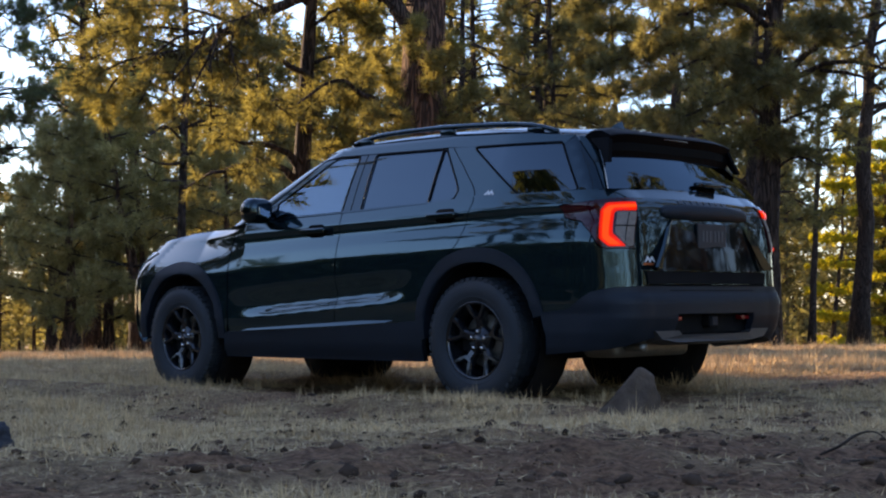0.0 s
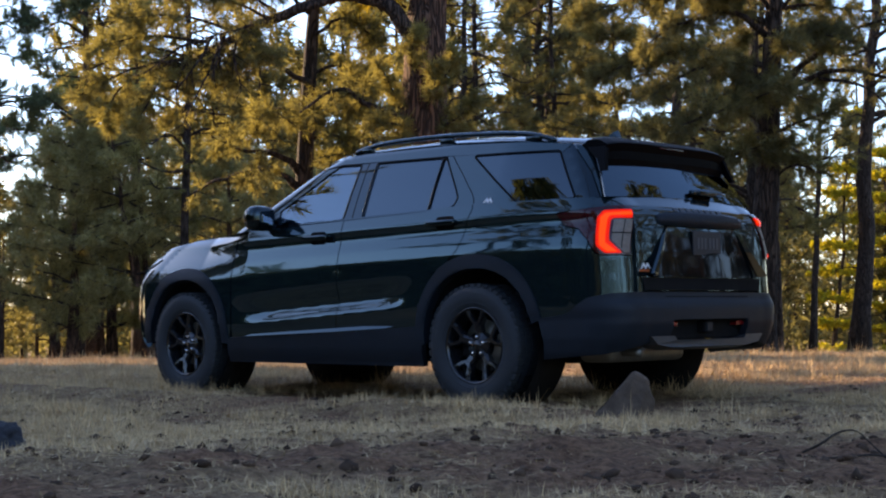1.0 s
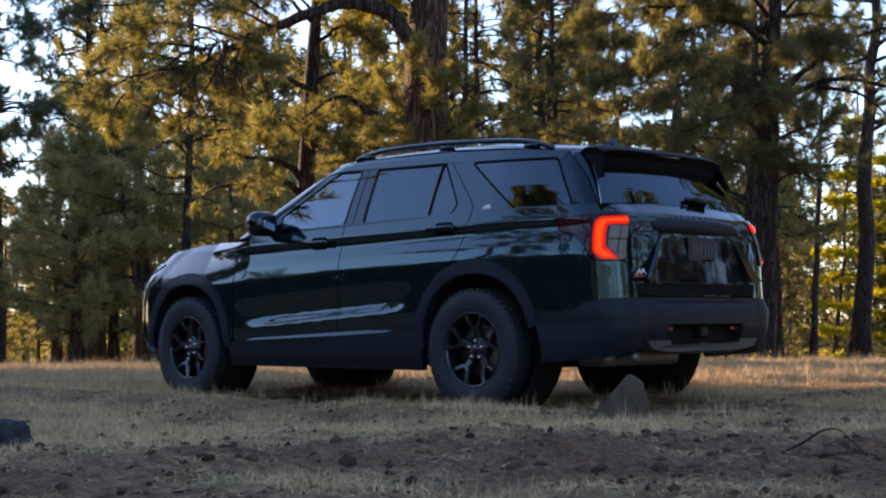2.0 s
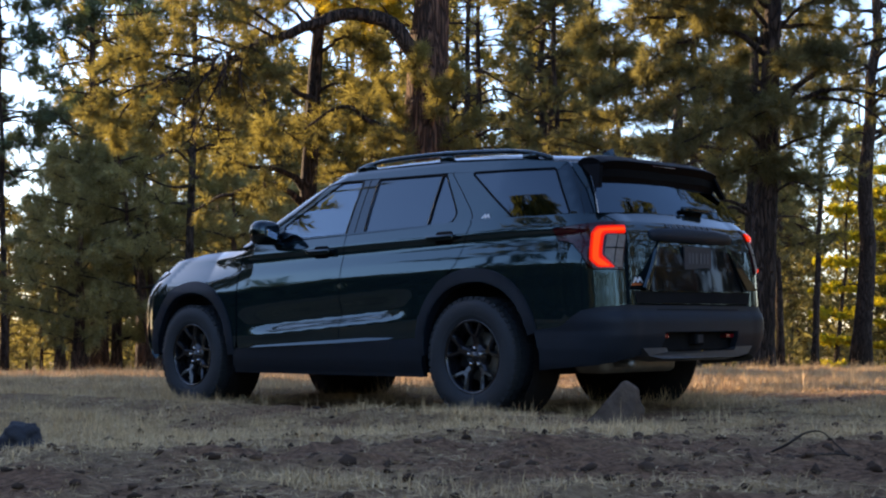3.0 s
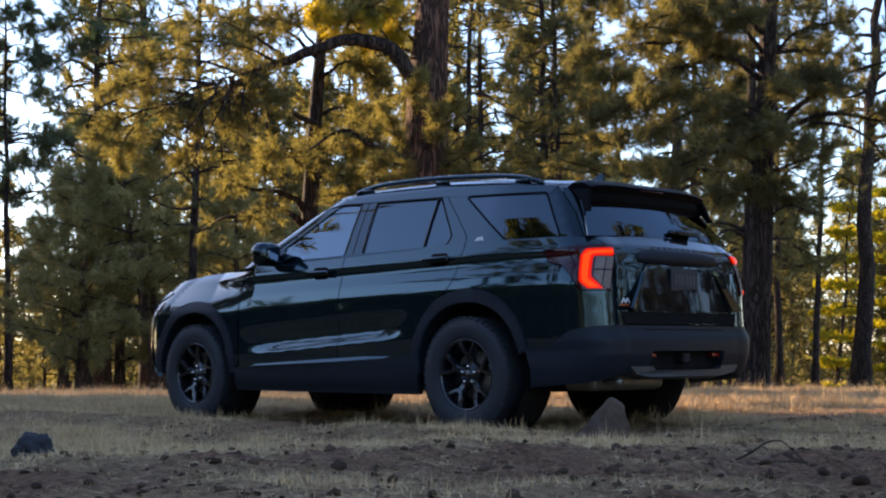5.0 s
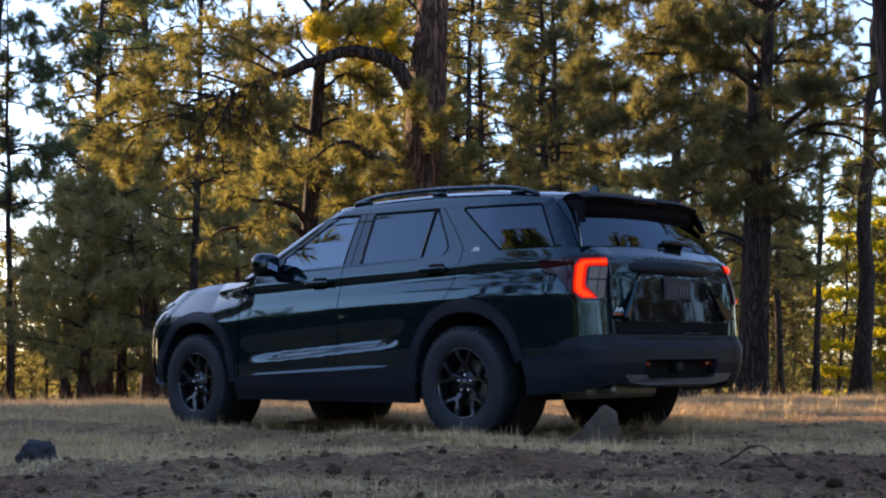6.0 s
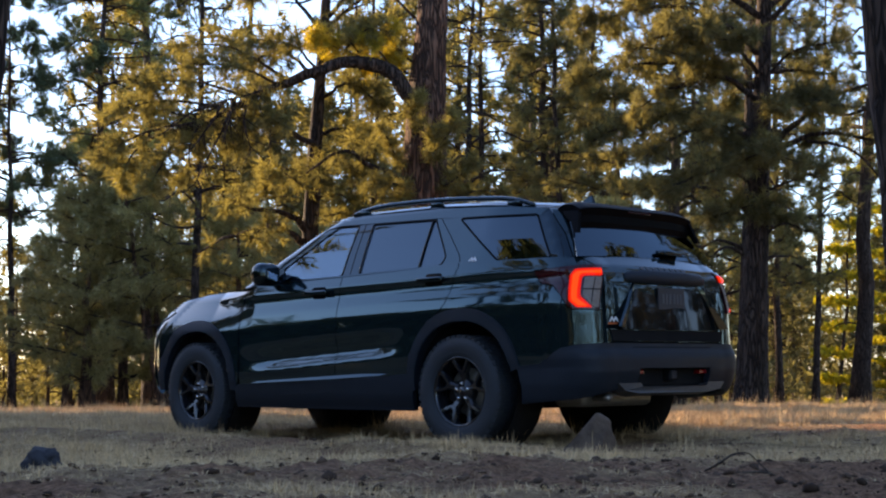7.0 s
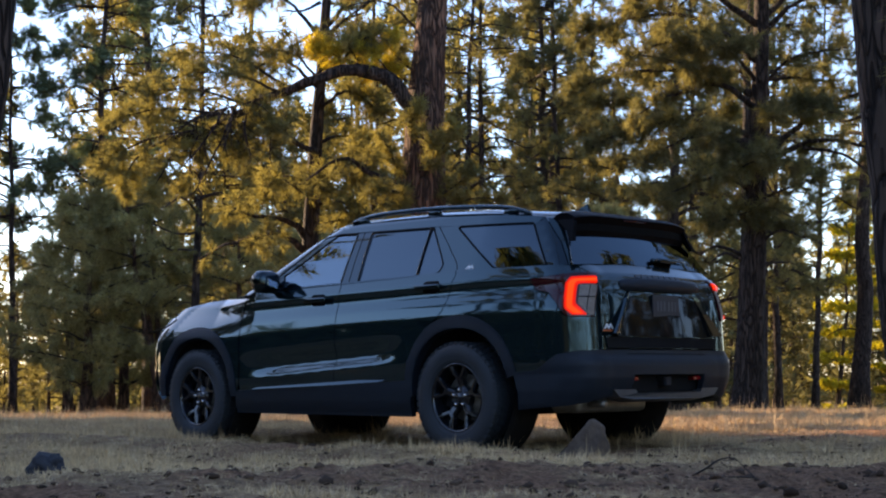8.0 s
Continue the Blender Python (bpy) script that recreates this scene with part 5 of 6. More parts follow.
def pane_seal(name, poly, skin, parent, wide, side):
    """A dark rubber seal that runs round a pane's outline."""
    turn_way = 1 if sum(a[0] * b[1] - b[0] * a[1] for a, b in zip(poly, poly[1:] + poly[:1])) > 0 else -1
    ring = []
    for i, p in enumerate(poly):
        q, r = poly[(i + 1) % len(poly)], poly[i - 1]
        steps = max(1, int(math.hypot(q[0] - p[0], q[1] - p[1]) / 0.06))
        for k in range(steps):
            t = k / steps
            a, b = p[0] + (q[0] - p[0]) * t, p[1] + (q[1] - p[1]) * t
            dx, dz = (q[0] - r[0], q[1] - r[1]) if k == 0 else (q[0] - p[0], q[1] - p[1])
            ln = math.hypot(dx, dz) or 1
            ring.append(((a, b), (a + dz / ln * wide * turn_way, b - dx / ln * wide * turn_way)))
    verts, faces = [], []
    n = len(ring)
    for inner, outer in ring:
        for (a, b), lift in ((inner, -0.006), (inner, 0.004), (outer, 0.006), (outer, -0.006)):
            p = skin(a, b)
            out = (skin(a + 0.004, b) - skin(a - 0.004, b)).cross(skin(a, b + 0.004) - skin(a, b - 0.004)).normalized()
            if out.y > 0:
                out = -out
            p = p + out * lift
            verts.append((p.x, p.y * side, p.z))
    for i in range(n):
        for k in range(4):
            faces.append((i * 4 + k, i * 4 + (k + 1) % 4, (i + 1) % n * 4 + (k + 1) % 4, (i + 1) % n * 4 + k))
    return link_mesh(name, verts, faces, SATIN, parent)


def arc(cx, cz, rx, rz, a0, a1, n=18, power=1.0):
    out = []
    for i in range(n + 1):
        a = radians(a0 + (a1 - a0) * i / n)
        c, s = math.cos(a), math.sin(a)
        out.append((cx + rx * math.copysign(abs(c) ** power, c), cz + rz * math.copysign(abs(s) ** power, s)))
    return out


def rounded(poly, r):
    """The outline with its corners rounded."""
    out, n = [], len(poly)
    for i, p in enumerate(poly):
        p, a, b = Vector(p), Vector(poly[i - 1]), Vector(poly[(i + 1) % n])
        da, db = (a - p), (b - p)
        k = min(r, da.length * 0.45, db.length * 0.45)
        p1, p2 = p + da.normalized() * k, p + db.normalized() * k
        for t in (0, 0.33, 0.67, 1):
            q = p1.lerp(p, t).lerp(p.lerp(p2, t), t)
            out.append((q.x, q.y))
    return out


def lathe(profile, sides, axis_y=0.0):
    """Verts and faces of a profile of (radius, y) turned about the y axis."""
    verts, faces = [], []
    n = len(profile)
    for k in range(sides):
        a = 2 * math.pi * k / sides
        for r, y in profile:
            verts.append((r * math.cos(a), y + axis_y, r * math.sin(a)))
    for k in range(sides):
        k2 = (k + 1) % sides
        for i in range(n - 1):
            faces.append((k * n + i, k2 * n + i, k2 * n + i + 1, k * n + i + 1))
    return verts, faces


def build_wheel(parent, at):
    """An all-terrain tyre on a black five-spoke alloy; the outer face looks to -y."""
    w = new("wheel")
    w.parent = parent
    w.matrix_basis = Matrix.Translation(at)
    R = 0.395
    prof = [(0.238, -0.095), (0.245, -0.108), (0.262, -0.116), (0.300, -0.126), (0.335, -0.126), (0.365, -0.118), (0.383, -0.104), (0.388, -0.085),
            (0.389, 0.0), (0.388, 0.085), (0.383, 0.104), (0.365, 0.118), (0.30, 0.126), (0.245, 0.108), (0.238, 0.095)]
    vs, fs = lathe(prof, 72)
    tyre = link_mesh("tyre", vs, fs, RUBBER, w)
    # tread blocks and shoulder lugs
    bm = bmesh.new()
    for k in range(48):
        a = 2 * math.pi * k / 48
        for row, (y0, y1, sh) in enumerate(((-0.110, -0.066, 0), (-0.058, -0.006, 0.5), (0.004, 0.056, 0), (0.064, 0.120, 0.5))):
            m = Matrix.Rotation(-(a + sh * 2 * math.pi / 48), 4, "Y")
            box(bm, (0.380, y0, -0.020), (0.395, y1, 0.018), 0, 1, m)
        m = Matrix.Rotation(-a, 4, "Y")
        box(bm, (0.374 if k % 2 else 0.368, -0.1145, -0.016), (0.388, -0.104, 0.014), 0, 1, m)
        box(bm, (0.362, 0.104, -0.016), (0.388, 0.1235, 0.014), 0, 1, m)
    part("tread", bm, RUBBER, tyre)
    # sidewall ribs
    vs, fs = lathe([(0.268, -0.1175), (0.272, -0.121), (0.277, -0.1205), (0.280, -0.1195)], 72)
    link_mesh("sidewall_rib", vs, fs, RUBBER, tyre)
    # rim barrel and lip
    vs, fs = lathe([(0.246, -0.100), (0.247, -0.109), (0.240, -0.112), (0.232, -0.108), (0.226, -0.095), (0.222, -0.06), (0.205, -0.02), (0.200, 0.05), (0.226, 0.095), (0.24, 0.10)], 64)
    rim = link_mesh("rim", vs, fs, RIM, w)
    bm = bmesh.new()
    arms = [[(0.035, 0.0), (0.085, 0.0), (0.130, 0.0), (0.150, 0.0)]] + [[(0.125, sg * 0.004), (0.150, sg * 0.026), (0.190, sg * 0.052), (0.232, sg * 0.074)] for sg in (-1, 1)]
    wide = [[0.034, 0.028, 0.029, 0.024], [0.019, 0.020, 0.019, 0.021], [0.019, 0.020, 0.019, 0.021]]
    deep = [[-0.066, -0.072, -0.084, -0.089], [-0.083, -0.090, -0.098, -0.105], [-0.083, -0.090, -0.098, -0.105]]
    for path, width, face_y in zip(arms, wide, deep):
        rows = []
        for (r, t), wd, fy in zip(path, width, face_y):
            rows.append([bm.verts.new((r, y, t + o)) for y, o in ((fy + 0.05, -wd), (fy + 0.014, -wd), (fy, -wd * 0.55), (fy, wd * 0.55), (fy + 0.014, wd), (fy + 0.05, wd))])
        for i in range(len(rows) - 1):
            for j in range(6):
                j2 = (j + 1) % 6
                bm.faces.new((rows[i][j], rows[i][j2], rows[i + 1][j2], rows[i + 1][j]))
        bm.faces.new(rows[0])
        bm.faces.new(rows[-1][::-1])
    spoke = part("spoke", bm, RIM, rim)
    spoke.matrix_basis = Matrix.Rotation(radians(90), 4, "Y")
    for k in range(1, 5):
        copy_thing(spoke, Matrix.Rotation(radians(90 + 72 * k), 4, "Y"))
    vs, fs = lathe([(0.0, -0.082), (0.030, -0.082), (0.034, -0.076), (0.036, -0.068), (0.085, -0.066), (0.088, -0.050), (0.088, 0.0)], 32)
    link_mesh("hub", vs, fs, RIM, rim)
    for k in range(5):
        a = radians(90 + 36 + 72 * k)
        vs, fs = lathe([(0.0, -0.088), (0.006, -0.088), (0.0105, -0.084), (0.0115, -0.066)], 6)
        ob = link_mesh("lug_nut", [(x + 0.057 * math.cos(a), y, z + 0.057 * math.sin(a)) for x, y, z in vs], fs, NUT, rim)
    vs, fs = lathe([(0.06, -0.01), (0.165, -0.01), (0.168, 0.0), (0.165, 0.015), (0.06, 0.015)], 48)
    link_mesh("brake_disc", vs, fs, STEEL, w)
    bm = bmesh.new()
    box(bm, (0.10, -0.03, -0.07), (0.175, 0.04, 0.07), 0.012, 2)
    part("brake_caliper", bm, UNDER, w)
    return w


def build_car():
    car = thing("suv", "dark green-black SUV with black cladding parked on dry straw", "car")

    # --- side panels, both sides ---
    FA, RA = (-3.025, 0.42), (0.0, 0.42)
    for sd, tag in ((1, ""), (-1, "")):
        arch_f = arc(FA[0] - 0.02, FA[1], 0.49, 0.52, 0, 180, 20, 0.9)
        arch_r = arc(RA[0] + 0.015, RA[1], 0.49, 0.53, 0, 180, 20, 0.9)
        fender = [(-2.50, 0.42)] + [(-2.47, 0.50), (-2.47, 1.10), (-2.44, 1.222)] + [(-3.10, 1.196), (-3.40, 1.152), (-3.66, 1.078)] + [(-3.66, 0.78), (-3.58, 0.42)] + arch_f[::-1][1:-1]
        panel("front_fender", fender, body, PAINT, car, 0.03, 0, 0.032, side=sd)
        fd = rounded([(-2.455, 0.44), (-1.302, 0.455), (-1.292, 0.90), (-1.275, 1.262), (-2.10, 1.250), (-2.425, 1.228), (-2.455, 1.08)], 0.02)
        front_door = panel("front_door", fd, body, PAINT, car, 0.03, 0, 0.028, side=sd)
        rd = [(-1.294, 0.455), (-0.46, 0.47), (-0.475, 0.60), (-0.44, 0.72), (-0.35, 0.86), (-0.20, 0.960), (-0.150, 1.01), (-0.112, 1.085), (-0.085, 1.18), (-0.052, 1.270), (-0.065, 1.300), (-1.267, 1.262), (-1.284, 0.90)]
        rear_door = panel("rear_door", rd, body, PAINT, car, 0.03, 0, 0.028, side=sd)
        quarter = [(-0.192, 0.955), (-0.142, 1.008), (-0.104, 1.085), (-0.077, 1.18), (-0.044, 1.270), (-0.057, 1.305), (0.300, 1.295), (0.864, 1.292), (0.984, 1.288), (1.104, 1.28), (1.104, 1.236), (1.014, 1.238), (0.640, 1.206), (0.690, 1.120), (0.789, 1.095), (0.848, 1.030), (0.894, 0.945), (0.934, 0.930),
                   (1.152, 0.930), (1.188, 0.80), (1.213, 0.722), (1.213, 0.675), (0.974, 0.669), (0.864, 0.655), (0.807, 0.628), (0.749, 0.582), (0.700, 0.566), (0.500, 0.548)] + [p for p in arch_r if p[0] > -0.19 and p[1] > 0.60]
        panel("quarter_panel", quarter, body, PAINT, car, 0.03, 0, 0.036, side=sd)
        panel("lamp_return", [(1.106, 0.934), (1.151, 0.934), (1.141, 1.0), (1.122, 1.08), (1.106, 1.13)], body, PAINT, car, 0.03, 0, 0.04, side=sd)
        # lower sill with a bright-edged strip
        rocker = [(-2.54, 0.262), (-0.50, 0.250), (-0.46, 0.45), (-0.48, 0.518), (-0.80, 0.498), (-1.30, 0.476), (-2.48, 0.442), (-2.51, 0.42)]
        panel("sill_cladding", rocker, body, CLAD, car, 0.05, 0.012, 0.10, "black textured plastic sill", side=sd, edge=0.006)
        strip = [(-2.28, 0.451), (-1.30, 0.482), (-0.80, 0.504), (-0.72, 0.520), (-0.80, 0.528), (-1.3, 0.506), (-2.20, 0.466)]
        panel("sill_strip", strip, lambda s, z: body(s, z) + Vector((0, 0.022 * (z - 0.51) / 0.05, 0)), GLOSS, car, 0.012, 0.008, 0.10, "gloss black strip", side=sd, edge=0.004)
        # wheel arch flares
        for (cx, cz), ends in (((FA[0] - 0.02, FA[1]), (-2, 182)), ((RA[0] + 0.015, RA[1]), (12, 182))):
            outer = arc(cx, cz, 0.540, 0.553, ends[0], ends[1], 26, 0.92)
            inner = arc(cx, cz, 0.462, 0.462, ends[1], ends[0], 26, 0.92)
            if cx < -1:
                outer = [(max(a, -3.60), b) for a, b in outer]
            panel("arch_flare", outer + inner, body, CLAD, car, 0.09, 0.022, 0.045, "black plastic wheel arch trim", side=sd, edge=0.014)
        hl = rounded([(-3.62, 0.985), (-3.55, 1.000), (-3.45, 1.062), (-3.60, 1.066), (-4.05, 1.05), (-4.05, 0.98)], 0.012)
        panel("headlight", hl, body, HEAD_LENS, car, 0.03, 0.010, 0.06, "clear headlight lens", side=sd)

        # --- tail lamp ---
        lamp = panel("tail_lamp", rounded([(0.655, 1.200), (1.014, 1.232), (1.102, 1.232), (1.102, 0.935), (0.929, 0.935), (0.902, 0.955), (0.856, 1.028), (0.794, 1.100), (0.700, 1.124)], 0.012), body, LAMP_RED, car, 0.05, 0.010, 0.05, "dark red tail lamp with glowing red bracket", side=sd)
        c_shape = rounded([(0.912, 1.200), (1.092, 1.206), (1.092, 1.158), (0.969, 1.156), (0.956, 1.142), (0.966, 1.020), (1.044, 0.945), (0.949, 0.945), (0.904, 0.990), (0.886, 1.160)], 0.012)
        bracket = panel("lit_bracket", c_shape, body, LAMP_ON, lamp, 0.012, 0.016, 0.04, "glowing red light bracket", side=sd)
        tube = rounded([(0.924, 1.186), (1.084, 1.191), (1.084, 1.174), (0.950, 1.172), (0.938, 1.150), (0.948, 1.005), (1.014, 0.953), (0.959, 0.955), (0.920, 0.992), (0.902, 1.160)], 0.010)
        panel("light_tube", tube, body, LAMP_TUBE, bracket, 0.006, 0.021, 0.04, "bright orange-red core of the light", side=sd)
        clear = rounded([(0.972, 1.148), (1.092, 1.151), (1.092, 0.947), (1.056, 0.947), (0.980, 1.020)], 0.006)
        panel("clear_lens", clear, body, LAMP_CLEAR, lamp, 0.012, 0.014, 0.04, "grey clear reversing lens", side=sd)
        for zz in (1.062,):
            panel("lens_rib", [(0.976, zz), (1.090, zz), (1.090, zz + 0.007), (0.976, zz + 0.007)], body, UNDER, lamp, 0.006, 0.0165, 0.04, side=sd)
        panel("lens_rib", [(1.036, 0.972), (1.040, 0.972), (1.040, 1.146), (1.036, 1.146)], body, UNDER, lamp, 0.006, 0.0165, 0.04, side=sd)

        # --- cabin side ---
        panel("roof_rail_panel", [(-1.74, 1.632), (-1.60, 1.660), (-1.45, 1.672), (-1.20, 1.666), (-0.42, 1.650), (-0.10, 1.630), (0.55, 1.600), (0.60, 1.650), (0.2, 1.690), (-0.4, 1.722), (-1.2, 1.732), (-1.50, 1.725), (-1.72, 1.70), (-1.78, 1.66)], cabin, PAINT, car, 0.03, 0.004, 0.08, side=sd)
        panel("centre_pillar", [(-1.295, 1.258), (-1.080, 1.258), (-1.090, 1.66), (-1.275, 1.66)], cabin, GLOSS, car, 0.03, 0.002, 0.08, "gloss black door pillar", side=sd)
        panel("pillar_seam", [(-1.199, 1.258), (-1.191, 1.258), (-1.186, 1.66), (-1.194, 1.66)], cabin, UNDER, car, 0.008, 0.003, 0.08, side=sd)
        panel("rear_pillar", [(-0.29, 1.272), (-0.228, 1.292), (-0.206, 1.350), (-0.252, 1.42), (-0.420, 1.646), (-0.16, 1.634), (-0.172, 1.627), (0.285, 1.300), (0.37, 1.282), (0.88, 1.292), (0.88, 1.270), (-0.10, 1.262)], cabin, PAINT, car, 0.03, 0.003, 0.06, side=sd)
        panel("door_seam", [(-0.370, 1.641), (-0.223, 1.501), (-0.100, 1.374), (-0.070, 1.333), (-0.056, 1.285), (-0.049, 1.285), (-0.063, 1.333), (-0.092, 1.374), (-0.215, 1.501), (-0.362, 1.641)], cabin, UNDER, car, 0.008, 0.0045, 0.06, side=sd)
        panel("tail_pillar", [(0.74, 1.292), (0.908, 1.290), (0.798, 1.452), (0.655, 1.594), (0.615, 1.640), (0.55, 1.655), (0.50, 1.610), (0.525, 1.603)], cabin, GLOSS, car, 0.03, 0.002, 0.06, "dark gloss rear pillar", side=sd)
        panel("tail_pillar_trim", [(0.915, 1.290), (1.06, 1.290), (0.945, 1.46), (0.87, 1.585), (0.80, 1.625), (0.622, 1.640), (0.662, 1.594), (0.805, 1.452)], cabin, PAINT, car, 0.03, 0.004, 0.05, side=sd)
        # glass
        front_pane = rounded([(-2.14, 1.252), (-1.290, 1.266), (-1.268, 1.652), (-1.46, 1.660), (-1.62, 1.645), (-1.98, 1.40), (-2.16, 1.29)], 0.02)
        rear_pane = rounded([(-1.086, 1.270), (-0.470, 1.283), (-0.462, 1.636), (-1.096, 1.650)], 0.015)
        vent_pane = rounded([(-0.452, 1.284), (-0.300, 1.284), (-0.240, 1.302), (-0.220, 1.35), (-0.265, 1.42), (-0.425, 1.628), (-0.444, 1.630)], 0.015)
        quarter_pane = rounded([(-0.160, 1.625), (0.290, 1.306), (0.366, 1.287), (0.735, 1.297), (0.522, 1.603)], 0.015)
        for name, pane, glass, inset, mesh, words in (("front_window", front_pane, CLEAR, -0.006, 0.08, "front door glass reflecting the sky"), ("rear_window", rear_pane, TINT, -0.004, 0.08, "tinted rear door glass"),
                                                      ("rear_vent_window", vent_pane, TINT, -0.004, 0.06, "small tinted vent glass"), ("quarter_window", quarter_pane, TINT, -0.002, 0.035, "tinted quarter glass")):
            window = panel(name, pane, cabin, glass, car, 0.005, inset, mesh, words, side=sd)
            pane_seal("window_seal", pane, cabin, window, 0.012, sd)
        panel("window_bar", [(-0.472, 1.272), (-0.450, 1.272), (-0.442, 1.640), (-0.464, 1.640)], cabin, GLOSS, car, 0.02, 0.001, 0.08, side=sd)
        panel("belt_trim", [(-2.11, 1.242), (-1.2, 1.256), (-0.38, 1.272), (-0.33, 1.283), (-1.2, 1.268), (-2.10, 1.256)], cabin, GLOSS, car, 0.012, 0.008, 0.08, "gloss black belt trim", side=sd)

        # --- door handles, mirror, fuel door ---
        for door, hx, hz in ((front_door, -1.51, 1.142), (rear_door, -0.275, 1.186)):
            bm = bmesh.new()
            y = body(hx, hz).y
            box(bm, (hx - 0.130, y - 0.052, hz - 0.020), (hx + 0.120, y - 0.024, hz + 0.020), 0.012, 3)
            box(bm, (hx - 0.120, y - 0.03, hz - 0.016), (hx - 0.080, y + 0.02, hz + 0.016), 0.008, 2)
            box(bm, (hx + 0.070, y - 0.03, hz - 0.016), (hx + 0.110, y + 0.02, hz + 0.016), 0.008, 2)
            bmesh.ops.scale(bm, vec=(1, sd, 1), verts=bm.verts)
            part("door_handle", bm, GLOSS, door, "gloss black pull handle", True)
            panel("handle_cup", rounded([(hx - 0.085, hz - 0.045), (hx + 0.080, hz - 0.045), (hx + 0.080, hz + 0.045), (hx - 0.085, hz + 0.045)], 0.03), body, SATIN, door, 0.006, 0.002, 0.05, side=sd)
        panel("fuel_door_seam" if sd == 1 else "side_seam", rounded([(0.165, 1.066), (0.345, 1.064), (0.368, 1.158), (0.178, 1.160)], 0.03), body, PAINT, car, 0.012, 0.0025, 0.05, side=sd)
        mir = new("side_mirror")
        mir.parent = car
        bm = bmesh.new()
        box(bm, (-2.125, -1.150, 1.214), (-1.945, -0.925, 1.398), 0.085, 8)
        for v in bm.verts:
            if v.co.x < -2.04:
                v.co.y += 0.02
                v.co.x -= 0.02 * (1 - abs(v.co.z - 1.315) / 0.08)
        bmesh.ops.scale(bm, vec=(1, sd, 1), verts=bm.verts)
        part("mirror_cap", bm, GLOSS, mir, "gloss black mirror housing", True)
        # pane shaped as the small slanted patch where the mirror reflects sky
        bm = bmesh.new()
        box(bm, (-1.955, -1.085, 1.262), (-1.940, -0.985, 1.318), 0.004, 1)
        for v in bm.verts:
            v.co.z -= 0.30 * (v.co.y + 1.035)
        bmesh.ops.scale(bm, vec=(1, sd, 1), verts=bm.verts)
        part("mirror_glass", bm, MIRROR, mir, "mirror pane cut down to its bright sky reflection")
        bm = bmesh.new()
        box(bm, (-2.09, -1.00, 1.215), (-1.99, -0.88, 1.262), 0.018, 3)
        bmesh.ops.scale(bm, vec=(1, sd, 1), verts=bm.verts)
        part("mirror_arm", bm, GLOSS, mir, "", True)
        panel("mirror_sail", [(-2.16, 1.25), (-1.98, 1.25), (-2.0, 1.36), (-2.06, 1.34)], cabin, GLOSS, car, 0.02, 0.003, 0.06, "", side=sd)

        # --- roof rail ---
        xs = [-1.46, -1.34, -1.10, -0.6, -0.1, 0.18, 0.32, 0.40]
        ups = [0.002, 0.022, 0.038, 0.038, 0.034, 0.029, 0.015, 0.0]
        pts = [Vector((x, -0.60 * sd, roof(x, 0.60).z + u2 + 0.006)) for x, u2 in zip(xs, ups)]
        vs, fs = tube_data(smooth_line(pts, 36), [0.017] * 37, 10)
        vs = [(x, y * 1.0 + (0.012 if abs(y) > 0.61 else 0) * 0, z) for x, y, z in vs]
        rail = link_mesh("roof_rail", vs, fs, GLOSS, car, "black raised roof rail")
        for x in (-0.55, 0.22, -1.34):
            bm = bmesh.new()
            z = roof(x, 0.60).z
            box(bm, (x - 0.06, -0.618 * sd if sd > 0 else 0.582, z - 0.006), (x + 0.06, -0.582 * sd if sd > 0 else 0.618, z + 0.026), 0.008, 2)
            part("rail_foot", bm, GLOSS, rail, "", True)

        # --- badges ---
        badge = panel("pillar_badge", [(0.025, 1.292), (0.115, 1.292), (0.075, 1.336), (0.060, 1.336)], cabin, GLOSS, car, 0.004, 0.006, 0.05, "small peaked emblem", side=sd)
        for k, dx in enumerate((0.052, 0.080)):
            panel("badge_peak", [(dx - 0.025, 1.298), (dx - 0.012, 1.298), (dx + 0.003, 1.314), (dx + 0.016, 1.298), (dx + 0.029, 1.298), (dx + 0.004, 1.332)], cabin, WHITE, badge, 0.003, 0.009, 0.05, side=sd)

    # --- bumpers, whole width, in coordinates that run out from the middle ---
    def wrap_tail(t, z):
        p = body(tail_len(z) - abs(t), z)
        return Vector((p.x, -p.y if t > 0 else p.y, p.z))

    def wrap_nose(t, z):
        p = body(nose_len(z) + abs(t), z)
        return Vector((p.x, -p.y if t > 0 else p.y, p.z))

    def whole(half, length):
        left = [(length(b) - a, b) for a, b in half]
        return [(abs(a), b) for a, b in left] + [(-abs(a), b) for a, b in left[::-1]]

    rb = [(1.154, 0.712), (0.974, 0.706), (0.864, 0.682), (0.807, 0.642), (0.749, 0.594), (0.700, 0.578), (0.515, 0.562), (0.535, 0.50), (0.555, 0.42), (0.530, 0.31), (0.914, 0.345), (1.20, 0.40), (1.43, 0.43), (1.473, 0.545)]
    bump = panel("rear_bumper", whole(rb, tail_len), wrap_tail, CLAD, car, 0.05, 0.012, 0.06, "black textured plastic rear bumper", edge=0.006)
    panel("bumper_groove", [(-0.45, 0.676), (0.45, 0.676), (0.46, 0.686), (-0.46, 0.686)], wrap_tail, UNDER, bump, 0.01, 0.0135, 0.08)
    fb = [(-3.62, 0.36), (-3.60, 0.80), (-3.60, 1.06), (-3.75, 1.075)]
    panel("front_bumper", whole(fb, nose_len), wrap_nose, PAINT, car, 0.04, 0.004, 0.04)
